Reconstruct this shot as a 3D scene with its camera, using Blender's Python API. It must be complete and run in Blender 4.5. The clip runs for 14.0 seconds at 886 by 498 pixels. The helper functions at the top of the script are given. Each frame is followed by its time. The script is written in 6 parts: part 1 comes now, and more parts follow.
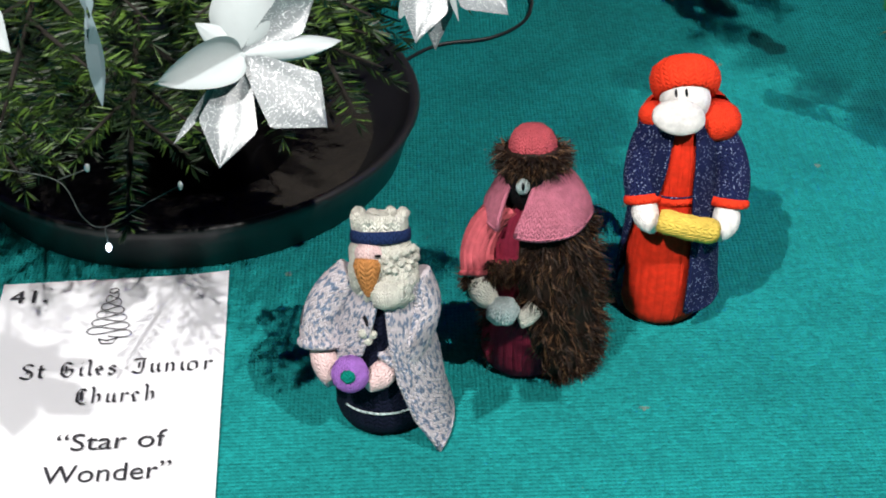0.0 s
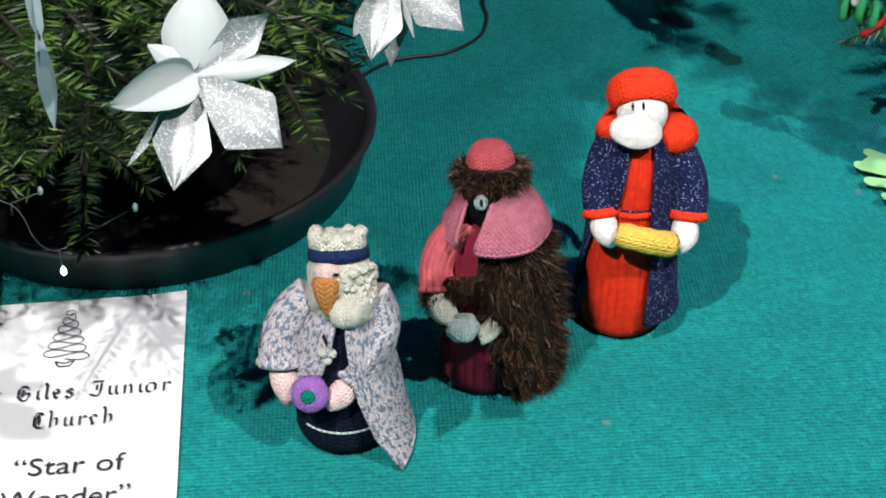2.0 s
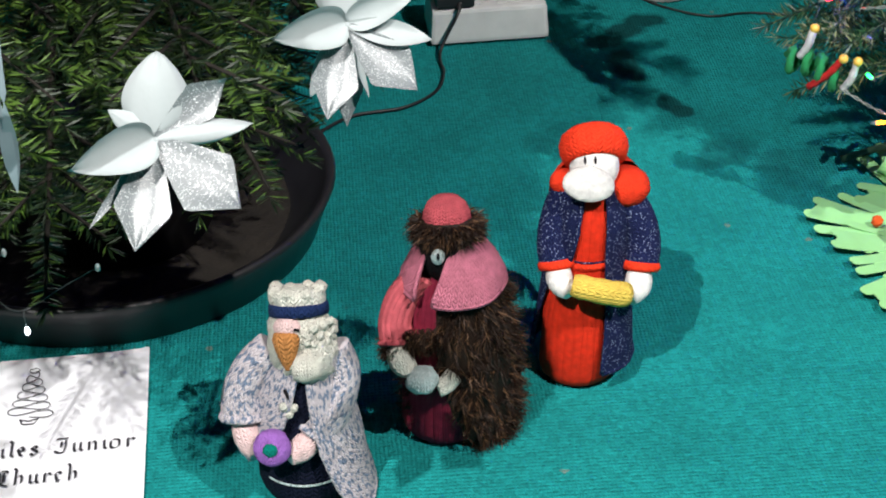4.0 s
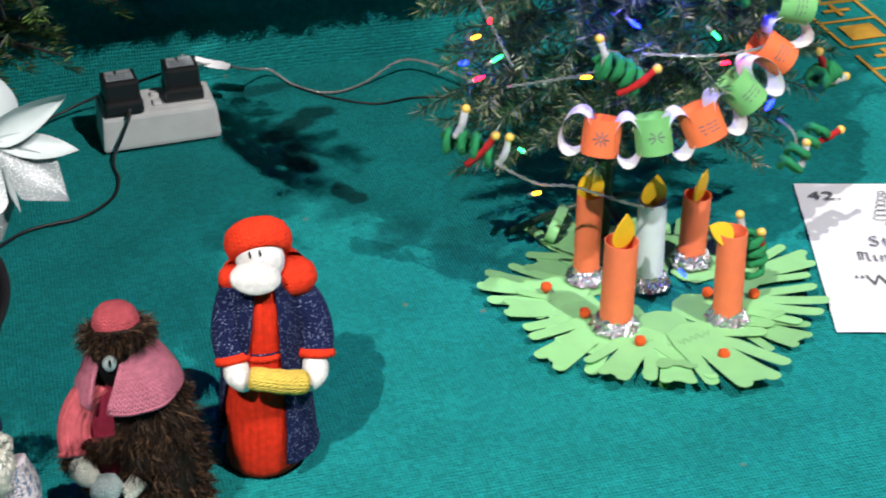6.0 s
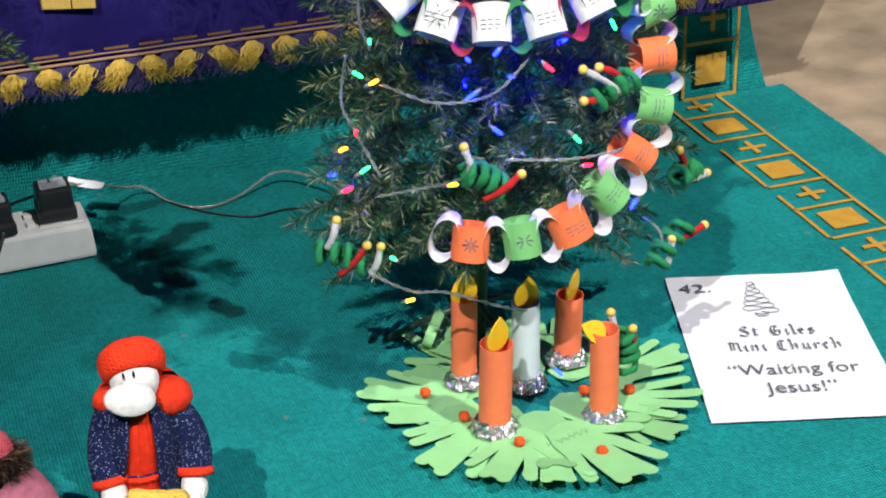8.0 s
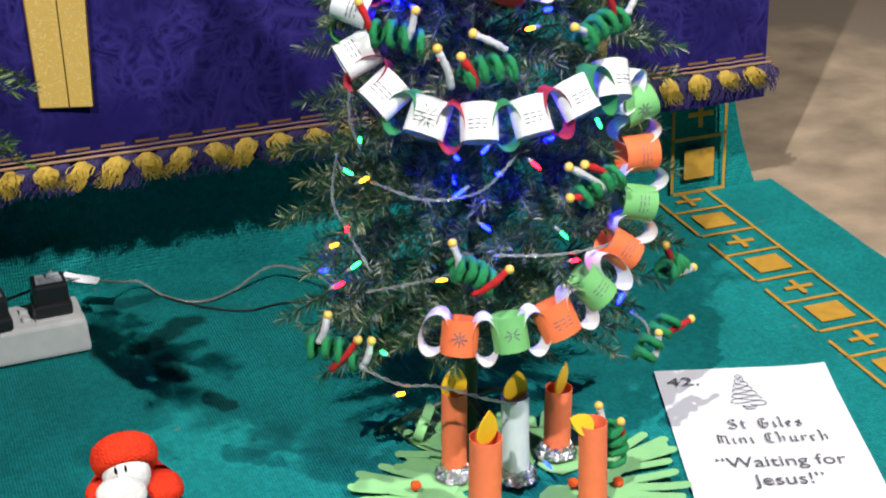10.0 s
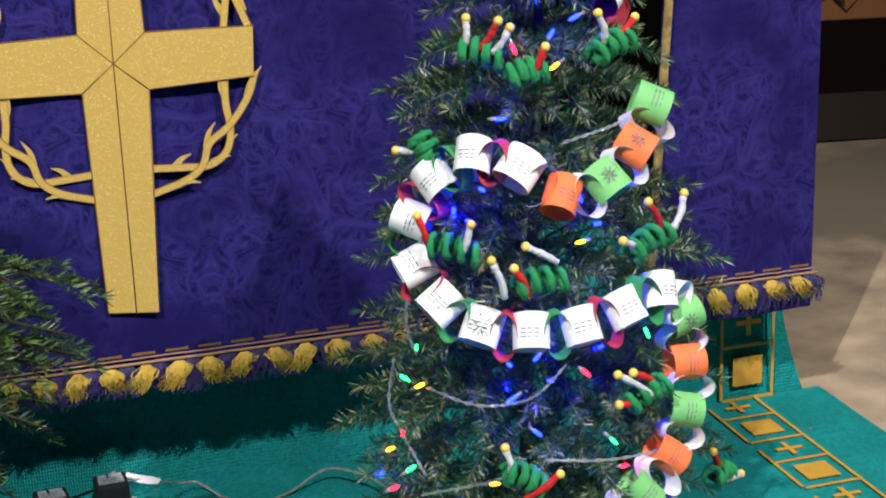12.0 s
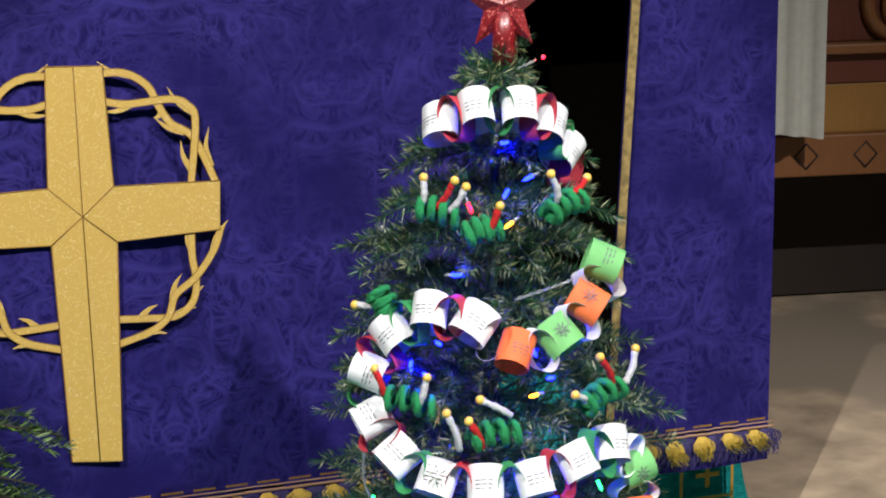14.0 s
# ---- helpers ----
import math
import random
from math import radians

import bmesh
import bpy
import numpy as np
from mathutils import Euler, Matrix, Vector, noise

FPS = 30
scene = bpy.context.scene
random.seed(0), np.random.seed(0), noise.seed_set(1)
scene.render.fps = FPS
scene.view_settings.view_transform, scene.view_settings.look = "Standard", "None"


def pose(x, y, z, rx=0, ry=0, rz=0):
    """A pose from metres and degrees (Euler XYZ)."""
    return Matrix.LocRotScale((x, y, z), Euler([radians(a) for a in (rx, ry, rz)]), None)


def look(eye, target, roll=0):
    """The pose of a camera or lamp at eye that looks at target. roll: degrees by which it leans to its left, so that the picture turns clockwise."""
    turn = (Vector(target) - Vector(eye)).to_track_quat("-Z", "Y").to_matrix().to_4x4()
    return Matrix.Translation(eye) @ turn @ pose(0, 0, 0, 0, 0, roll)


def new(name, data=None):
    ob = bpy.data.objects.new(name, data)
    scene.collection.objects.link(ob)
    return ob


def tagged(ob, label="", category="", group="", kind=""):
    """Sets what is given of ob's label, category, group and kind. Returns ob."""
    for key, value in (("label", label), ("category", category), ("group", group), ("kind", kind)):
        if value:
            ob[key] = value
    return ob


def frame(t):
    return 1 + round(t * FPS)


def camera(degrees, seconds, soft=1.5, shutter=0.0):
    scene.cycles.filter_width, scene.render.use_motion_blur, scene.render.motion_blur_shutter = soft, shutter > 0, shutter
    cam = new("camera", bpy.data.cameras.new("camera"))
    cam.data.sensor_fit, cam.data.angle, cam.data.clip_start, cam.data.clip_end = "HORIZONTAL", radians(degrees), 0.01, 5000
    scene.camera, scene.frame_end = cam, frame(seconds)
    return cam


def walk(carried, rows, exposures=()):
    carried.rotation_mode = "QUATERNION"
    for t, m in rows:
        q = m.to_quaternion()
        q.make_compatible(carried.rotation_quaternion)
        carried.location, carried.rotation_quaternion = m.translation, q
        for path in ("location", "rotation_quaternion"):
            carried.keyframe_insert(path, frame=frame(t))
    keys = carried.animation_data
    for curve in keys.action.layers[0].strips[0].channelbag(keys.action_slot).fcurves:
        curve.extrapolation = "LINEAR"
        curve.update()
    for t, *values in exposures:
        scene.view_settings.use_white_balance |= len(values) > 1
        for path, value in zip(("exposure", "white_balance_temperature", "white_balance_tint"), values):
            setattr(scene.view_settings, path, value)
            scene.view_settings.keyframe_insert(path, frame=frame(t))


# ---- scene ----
cam = camera(28.9, 14.0, 1.9, 0.3)
PATH = [
    (0, (0.183, -0.148, 0.917), (0.206, 1.481, -0.245), -1.4),
    (0.5, (0.179, -0.137, 0.922), (0.232, 1.484, -0.249), -0.6),
    (1, (0.177, -0.144, 0.926), (0.24, 1.488, -0.228), -0.8),
    (1.5, (0.18, -0.138, 0.921), (0.249, 1.498, -0.228), -0.9),
    (2, (0.185, -0.14, 0.917), (0.254, 1.494, -0.235), -1.3),
    (4.5, (0.192, -0.164, 0.939), (0.346, 1.508, -0.147), -1.3),
    (5, (0.203, -0.169, 0.942), (0.44, 1.507, -0.123), -1.4),
    (5.5, (0.22, -0.178, 0.948), (0.555, 1.497, -0.094), -1.3),
    (6, (0.234, -0.192, 0.949), (0.668, 1.472, -0.072), -1.0),
    (6.5, (0.245, -0.202, 0.95), (0.748, 1.452, -0.055), -1.0),
    (7, (0.246, -0.206, 0.956), (0.815, 1.431, -0.043), -0.9),
    (7.5, (0.248, -0.206, 0.961), (0.814, 1.455, 0.002), -1.4),
    (10, (0.251, -0.23, 0.978), (0.841, 1.493, 0.151), -1.6),
    (10.5, (0.24, -0.242, 0.986), (0.827, 1.51, 0.22), -1.7),
    (11, (0.235, -0.258, 0.994), (0.832, 1.509, 0.273), -1.4),
    (11.5, (0.231, -0.271, 1.0), (0.809, 1.525, 0.337), -1.7),
    (12, (0.232, -0.283, 1.005), (0.797, 1.537, 0.399), -1.8),
    (12.5, (0.234, -0.294, 1.012), (0.779, 1.547, 0.45), -2.1),
    (13, (0.24, -0.308, 1.017), (0.811, 1.537, 0.495), -1.7),
    (13.5, (0.243, -0.315, 1.022), (0.823, 1.537, 0.539), -1.5),
    (14, (0.237, -0.327, 1.022), (0.847, 1.526, 0.581), -1.1),
]
walk(cam, [(t, look(eye, target, roll)) for t, eye, target, roll in PATH])

# ---- light: two spotlights high in the nave, a dim room ----
world = bpy.data.worlds.new("world")
scene.world = world
world.use_nodes = True
world.node_tree.nodes["Background"].inputs[0].default_value = (0.9, 0.95, 1.0, 1)
world.node_tree.nodes["Background"].inputs[1].default_value = 0.02


def spot(name, eye, target, watts, colour, size, angle=40):
    lamp = bpy.data.lights.new(name, "SPOT")
    lamp.energy, lamp.color, lamp.shadow_soft_size = watts, colour, size
    lamp.spot_size, lamp.spot_blend = radians(angle), 0.6
    ob = new(name, lamp)
    ob.matrix_world = look(eye, target)
    return ob


spot("spotlight_left", (-1.45, -1.75, 4.5), (0.6, 1.1, 0.0), 1330, (1.0, 0.965, 0.94), 0.028, 33)
spot("spotlight_right", (2.0, -1.4, 3.9), (0.75, 1.15, 0.05), 890, (1.0, 0.965, 0.94), 0.028, 61)


# ---- materials ----
def mat(name, colour, rough=0.7, metal=0.0, vary=0.12, scale=60.0, bump=0.2, bump_scale=400.0, dist=0.001,
        sheen=0.0, coat=0.0, trans=0.0, spec=0.5, random_tint=0.0):
    m = bpy.data.materials.new(name)
    m.use_nodes = True
    t = m.node_tree
    b = t.nodes["Principled BSDF"]
    b.inputs["Roughness"].default_value = rough
    b.inputs["Metallic"].default_value = metal
    b.inputs["Sheen Weight"].default_value = sheen
    b.inputs["Coat Weight"].default_value = coat
    b.inputs["Transmission Weight"].default_value = trans
    b.inputs["Specular IOR Level"].default_value = spec
    co = t.nodes.new("ShaderNodeTexCoord")
    n1 = t.nodes.new("ShaderNodeTexNoise")
    n1.inputs["Scale"].default_value = scale
    n1.inputs["Detail"].default_value = 6
    t.links.new(co.outputs["Object"], n1.inputs["Vector"])
    hsv = t.nodes.new("ShaderNodeHueSaturation")
    hsv.inputs["Color"].default_value = (*colour, 1)
    mr = t.nodes.new("ShaderNodeMapRange")
    mr.inputs[1].default_value, mr.inputs[2].default_value = 0.3, 0.7
    mr.inputs[3].default_value, mr.inputs[4].default_value = 1 - vary, 1 + vary
    t.links.new(n1.outputs["Fac"], mr.inputs[0])
    last = mr.outputs[0]
    if random_tint:
        oi = t.nodes.new("ShaderNodeObjectInfo")
        r = t.nodes.new("ShaderNodeMapRange")
        r.inputs[3].default_value, r.inputs[4].default_value = 1 - random_tint, 1 + random_tint
        t.links.new(oi.outputs["Random"], r.inputs[0])
        mu = t.nodes.new("ShaderNodeMath")
        mu.operation = "MULTIPLY"
        t.links.new(last, mu.inputs[0])
        t.links.new(r.outputs[0], mu.inputs[1])
        last = mu.outputs[0]
    t.links.new(last, hsv.inputs["Value"])
    t.links.new(hsv.outputs[0], b.inputs["Base Color"])
    if bump:
        n2 = t.nodes.new("ShaderNodeTexNoise")
        n2.inputs["Scale"].default_value = bump_scale
        n2.inputs["Detail"].default_value = 4
        t.links.new(co.outputs["Object"], n2.inputs["Vector"])
        bp = t.nodes.new("ShaderNodeBump")
        bp.inputs["Strength"].default_value = bump
        bp.inputs["Distance"].default_value = dist
        t.links.new(n2.outputs["Fac"], bp.inputs["Height"])
        t.links.new(bp.outputs[0], b.inputs["Normal"])
    return m


def math_node(t, op, a, b=None):
    n = t.nodes.new("ShaderNodeMath")
    n.operation = op
    for i, v in enumerate((a, b)):
        if v is None:
            continue
        if isinstance(v, (int, float)):
            n.inputs[i].default_value = v
        else:
            t.links.new(v, n.inputs[i])
    return n.outputs[0]


def knit(name, colour, second=None, w=0.0052, h=0.0042, fleck=0.0, rib=False, depth=0.0016):
    """Knitted wool: rows of V stitches laid out along the surface in metres."""
    m = mat(name, colour, 0.85, vary=0.16, scale=160, bump=0, spec=0.15)
    t = m.node_tree
    b = t.nodes["Principled BSDF"]
    uv = t.nodes.new("ShaderNodeUVMap")
    sep = t.nodes.new("ShaderNodeSeparateXYZ")
    t.links.new(uv.outputs[0], sep.inputs[0])
    u = math_node(t, "DIVIDE", sep.outputs[0], w)
    f = math_node(t, "ABSOLUTE", math_node(t, "SUBTRACT", math_node(t, "FRACT", u), 0.5))
    v = math_node(t, "DIVIDE", sep.outputs[1], h)
    v2 = math_node(t, "ADD", v, math_node(t, "MULTIPLY", f, 1.6))
    s = math_node(t, "ABSOLUTE", math_node(t, "SINE", math_node(t, "MULTIPLY", v2, math.pi)))
    col = math_node(t, "ABSOLUTE", math_node(t, "SINE", math_node(t, "MULTIPLY", u, 2 * math.pi)))
    hgt = math_node(t, "MULTIPLY", math_node(t, "POWER", s, 0.6), math_node(t, "ADD", math_node(t, "MULTIPLY", math_node(t, "POWER", col, 0.5), 0.8), 0.2))
    if rib:
        hgt = math_node(t, "ADD", math_node(t, "MULTIPLY", hgt, 0.5), math_node(t, "ABSOLUTE", math_node(t, "SINE", math_node(t, "MULTIPLY", u, math.pi * 0.5))))
    no = t.nodes.new("ShaderNodeTexNoise")
    no.inputs["Scale"].default_value = 900
    co = t.nodes.new("ShaderNodeTexCoord")
    t.links.new(co.outputs["Object"], no.inputs["Vector"])
    hgt = math_node(t, "ADD", hgt, math_node(t, "MULTIPLY", no.outputs["Fac"], 0.5))
    bp = t.nodes.new("ShaderNodeBump")
    bp.inputs["Strength"].default_value = 0.9
    bp.inputs["Distance"].default_value = depth
    t.links.new(hgt, bp.inputs["Height"])
    t.links.new(bp.outputs[0], b.inputs["Normal"])
    if second:
        # flecked yarn: the second colour comes in short dashes along the rows
        mp = t.nodes.new("ShaderNodeVectorMath")
        mp.operation = "MULTIPLY"
        mp.inputs[1].default_value = (300, 170, 1)
        t.links.new(uv.outputs[0], mp.inputs[0])
        n3 = t.nodes.new("ShaderNodeTexNoise")
        n3.inputs["Scale"].default_value = 1.0
        n3.inputs["Detail"].default_value = 2
        t.links.new(mp.outputs[0], n3.inputs["Vector"])
        ramp = t.nodes.new("ShaderNodeValToRGB")
        e = ramp.color_ramp.elements
        e[0].position, e[0].color = 0.44 - fleck, (*second, 1)
        e[1].position, e[1].color = 0.52 - fleck, (*colour, 1)
        t.links.new(n3.outputs["Fac"], ramp.inputs[0])
        t.links.new(ramp.outputs[0], t.nodes["Hue/Saturation/Value"].inputs["Color"])
    return m


def glitter(name, colour, amount=0.62, scale=700, rough=0.4, spread=0.35, fleck=None):
    """Glitter glued on: small flakes, each tilted its own way."""
    m = mat(name, colour, rough, vary=0.08, bump=0)
    t = m.node_tree
    b = t.nodes["Principled BSDF"]
    vo = t.nodes.new("ShaderNodeTexVoronoi")
    vo.inputs["Scale"].default_value = scale
    co = t.nodes.new("ShaderNodeTexCoord")
    t.links.new(co.outputs["Object"], vo.inputs["Vector"])
    sep = t.nodes.new("ShaderNodeSeparateColor")
    t.links.new(vo.outputs["Color"], sep.inputs[0])
    pick = math_node(t, "GREATER_THAN", sep.outputs[0], amount)
    b.inputs["Specular IOR Level"].default_value = 1.0
    hs = t.nodes["Hue/Saturation/Value"]
    t.links.new(math_node(t, "ADD", math_node(t, "MULTIPLY", sep.outputs[1], spread), 1 - spread * 0.55), hs.inputs["Value"])
    t.links.new(math_node(t, "SUBTRACT", rough, math_node(t, "MULTIPLY", pick, rough - 0.22)), b.inputs["Roughness"])
    if fleck:
        mx = t.nodes.new("ShaderNodeMix")
        mx.data_type = "RGBA"
        t.links.new(pick, mx.inputs[0])
        t.links.new(hs.outputs[0], mx.inputs[6])
        mx.inputs[7].default_value = (*fleck, 1)
        t.links.new(mx.outputs[2], b.inputs["Base Color"])
    ge = t.nodes.new("ShaderNodeNewGeometry")
    ofs = t.nodes.new("ShaderNodeVectorMath")
    ofs.operation = "SUBTRACT"
    ofs.inputs[1].default_value = (0.5, 0.5, 0.5)
    t.links.new(vo.outputs["Color"], ofs.inputs[0])
    sc = t.nodes.new("ShaderNodeVectorMath")
    sc.operation = "SCALE"
    t.links.new(ofs.outputs[0], sc.inputs[0])
    t.links.new(math_node(t, "MULTIPLY", pick, 0.5 if fleck else 0.8), sc.inputs["Scale"])
    ad = t.nodes.new("ShaderNodeVectorMath")
    ad.operation = "ADD"
    t.links.new(ge.outputs["Normal"], ad.inputs[0])
    t.links.new(sc.outputs[0], ad.inputs[1])
    nz = t.nodes.new("ShaderNodeVectorMath")
    nz.operation = "NORMALIZE"
    t.links.new(ad.outputs[0], nz.inputs[0])
    t.links.new(nz.outputs[0], b.inputs["Normal"])
    return m


def glow(name, colour, strength):
    m = bpy.data.materials.new(name)
    m.use_nodes = True
    b = m.node_tree.nodes["Principled BSDF"]
    b.inputs["Base Color"].default_value = (*colour, 1)
    b.inputs["Roughness"].default_value = 0.15
    b.inputs["Emission Color"].default_value = (*colour, 1)
    b.inputs["Emission Strength"].default_value = strength
    return m


def carpet_material():
    """Coarse green weave with branch shadow painted in as dark irregular patches, in metres of the floor plan."""
    m = mat("green_weave", (0.009, 0.225, 0.220), 0.9, vary=0.14, scale=9, bump=0, spec=0.1)
    t = m.node_tree
    b = t.nodes["Principled BSDF"]
    ge = t.nodes.new("ShaderNodeTexCoord")
    pos = ge.outputs["Object"]
    sep = t.nodes.new("ShaderNodeSeparateXYZ")
    t.links.new(pos, sep.inputs[0])
    # weave: two sets of threads, slightly wandering
    nz = t.nodes.new("ShaderNodeTexNoise")
    nz.inputs["Scale"].default_value = 45
    t.links.new(pos, nz.inputs["Vector"])
    wob = math_node(t, "MULTIPLY", nz.outputs["Fac"], 2.2)
    px = math_node(t, "ADD", math_node(t, "MULTIPLY", sep.outputs[0], math.pi / 0.0036), wob)
    yz = math_node(t, "SUBTRACT", sep.outputs[1], sep.outputs[2])
    py = math_node(t, "ADD", math_node(t, "MULTIPLY", yz, math.pi / 0.0042), wob)
    h = math_node(t, "MULTIPLY", math_node(t, "SINE", px), math_node(t, "SINE", py))
    tw = t.nodes.new("ShaderNodeTexVoronoi")
    tw.inputs["Scale"].default_value = 185
    tw.inputs["Randomness"].default_value = 0.75
    t.links.new(pos, tw.inputs["Vector"])
    twc = t.nodes.new("ShaderNodeSeparateColor")
    t.links.new(tw.outputs["Color"], twc.inputs[0])
    fine = t.nodes.new("ShaderNodeTexNoise")
    fine.inputs["Scale"].default_value = 260
    fine.inputs["Detail"].default_value = 5
    t.links.new(pos, fine.inputs["Vector"])
    h2 = math_node(t, "SUBTRACT", math_node(t, "ADD", math_node(t, "MULTIPLY", math_node(t, "ABSOLUTE", h), 0.8), math_node(t, "MULTIPLY", fine.outputs["Fac"], 0.9)), math_node(t, "MULTIPLY", tw.outputs["Distance"], 1.0))
    bp = t.nodes.new("ShaderNodeBump")
    bp.inputs["Strength"].default_value = 0.85
    bp.inputs["Distance"].default_value = 0.0016
    t.links.new(h2, bp.inputs["Height"])
    t.links.new(bp.outputs[0], b.inputs["Normal"])
    # shadow patches, mixed into the cloth's colour
    n3 = t.nodes.new("ShaderNodeTexNoise")
    n3.inputs["Scale"].default_value = 22
    n3.inputs["Detail"].default_value = 5
    t.links.new(pos, n3.inputs["Vector"])
    total = None
    for x, y, rx, ry, amount in SHADOW_PATCHES:
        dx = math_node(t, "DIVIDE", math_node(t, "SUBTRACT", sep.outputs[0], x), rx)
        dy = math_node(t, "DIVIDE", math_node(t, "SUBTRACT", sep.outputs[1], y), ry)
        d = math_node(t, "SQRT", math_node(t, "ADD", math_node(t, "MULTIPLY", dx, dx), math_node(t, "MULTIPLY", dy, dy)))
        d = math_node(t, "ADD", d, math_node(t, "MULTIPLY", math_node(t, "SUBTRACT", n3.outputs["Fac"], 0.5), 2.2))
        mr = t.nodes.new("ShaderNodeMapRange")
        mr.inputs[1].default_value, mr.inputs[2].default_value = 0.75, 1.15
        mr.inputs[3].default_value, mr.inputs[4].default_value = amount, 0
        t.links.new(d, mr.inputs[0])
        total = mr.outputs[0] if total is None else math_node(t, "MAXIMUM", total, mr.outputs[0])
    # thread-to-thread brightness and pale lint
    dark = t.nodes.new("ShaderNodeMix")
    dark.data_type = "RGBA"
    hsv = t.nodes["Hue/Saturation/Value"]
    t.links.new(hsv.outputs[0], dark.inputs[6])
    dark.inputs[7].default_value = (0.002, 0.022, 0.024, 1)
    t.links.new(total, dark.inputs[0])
    lint = t.nodes.new("ShaderNodeTexVoronoi")
    lint.inputs["Scale"].default_value = 14
    t.links.new(pos, lint.inputs["Vector"])
    lmix = t.nodes.new("ShaderNodeMix")
    lmix.data_type = "RGBA"
    t.links.new(math_node(t, "LESS_THAN", math_node(t, "ADD", lint.outputs["Distance"], math_node(t, "MULTIPLY", fine.outputs["Fac"], 0.12)), 0.105), lmix.inputs[0])
    t.links.new(dark.outputs[2], lmix.inputs[6])
    lmix.inputs[7].default_value = (0.12, 0.22, 0.19, 1)
    ton = t.nodes.new("ShaderNodeHueSaturation")
    t.links.new(math_node(t, "MULTIPLY", math_node(t, "ADD", 0.86, math_node(t, "MULTIPLY", twc.outputs[0], 0.28)), math_node(t, "ADD", 0.72, math_node(t, "MULTIPLY", fine.outputs["Fac"], 0.56))), ton.inputs["Value"])
    t.links.new(lmix.outputs[2], ton.inputs["Color"])
    t.links.new(ton.outputs[0], b.inputs["Base Color"])
    return m


def damask_material():
    """Purple damask: large curling figures woven glossier and lighter than the ground."""
    m = mat("purple_damask", (0.0078, 0.0050, 0.066), 0.75, vary=0.18, scale=5, bump=0, spec=0.12)
    t = m.node_tree
    b = t.nodes["Principled BSDF"]
    co = t.nodes.new("ShaderNodeTexCoord")
    sep = t.nodes.new("ShaderNodeSeparateXYZ")
    t.links.new(co.outputs["Object"], sep.inputs[0])
    # the figure repeats mirrored across the cloth, half dropped from column to column
    fu = math_node(t, "PINGPONG", sep.outputs[0], 0.115)
    col = math_node(t, "FLOOR", math_node(t, "DIVIDE", sep.outputs[0], 0.23))
    fv = math_node(t, "MULTIPLY", math_node(t, "FRACT", math_node(t, "ADD", math_node(t, "DIVIDE", sep.outputs[2], 0.34), math_node(t, "MULTIPLY", col, 0.5))), 0.34)
    cm = t.nodes.new("ShaderNodeCombineXYZ")
    t.links.new(fu, cm.inputs[0])
    t.links.new(fv, cm.inputs[2])
    big = t.nodes.new("ShaderNodeTexNoise")
    big.inputs["Scale"].default_value = 13
    big.inputs["Detail"].default_value = 1.0
    big.inputs["Distortion"].default_value = 2.4
    t.links.new(cm.outputs[0], big.inputs["Vector"])
    curl = t.nodes.new("ShaderNodeTexNoise")
    curl.inputs["Scale"].default_value = 26
    curl.inputs["Detail"].default_value = 1.5
    curl.inputs["Distortion"].default_value = 3.0
    t.links.new(cm.outputs[0], curl.inputs["Vector"])
    lines = []
    for src, width in ((big, 0.11), (curl, 0.12)):
        mr = t.nodes.new("ShaderNodeMapRange")
        mr.inputs[1].default_value, mr.inputs[2].default_value = 0.0, width
        mr.inputs[3].default_value, mr.inputs[4].default_value = 1.0, 0.0
        t.links.new(math_node(t, "ABSOLUTE", math_node(t, "SUBTRACT", src.outputs["Fac"], 0.5)), mr.inputs[0])
        lines.append(mr.outputs[0])
    worn = t.nodes.new("ShaderNodeTexNoise")
    worn.inputs["Scale"].default_value = 9
    worn.inputs["Detail"].default_value = 3
    t.links.new(co.outputs["Object"], worn.inputs["Vector"])
    fade = t.nodes.new("ShaderNodeMapRange")
    fade.inputs[1].default_value, fade.inputs[2].default_value = 0.30, 0.60
    t.links.new(worn.outputs["Fac"], fade.inputs[0])
    fig = math_node(t, "MULTIPLY", math_node(t, "MAXIMUM", lines[0], math_node(t, "MULTIPLY", lines[1], 0.75)), fade.outputs[0])
    mx = t.nodes.new("ShaderNodeMix")
    mx.data_type = "RGBA"
    t.links.new(fig, mx.inputs[0])
    t.links.new(t.nodes["Hue/Saturation/Value"].outputs[0], mx.inputs[6])
    mx.inputs[7].default_value = (0.030, 0.023, 0.150, 1)
    t.links.new(mx.outputs[2], b.inputs["Base Color"])
    t.links.new(math_node(t, "SUBTRACT", 0.72, math_node(t, "MULTIPLY", fig, 0.3)), b.inputs["Roughness"])
    n2 = t.nodes.new("ShaderNodeTexNoise")
    n2.inputs["Scale"].default_value = 24
    n2.inputs["Detail"].default_value = 3
    t.links.new(co.outputs["Object"], n2.inputs["Vector"])
    bp = t.nodes.new("ShaderNodeBump")
    bp.inputs["Strength"].default_value = 0.55
    bp.inputs["Distance"].default_value = 0.006
    t.links.new(math_node(t, "ADD", n2.outputs["Fac"], math_node(t, "MULTIPLY", fig, 0.12)), bp.inputs["Height"])
    t.links.new(bp.outputs[0], b.inputs["Normal"])
    return m


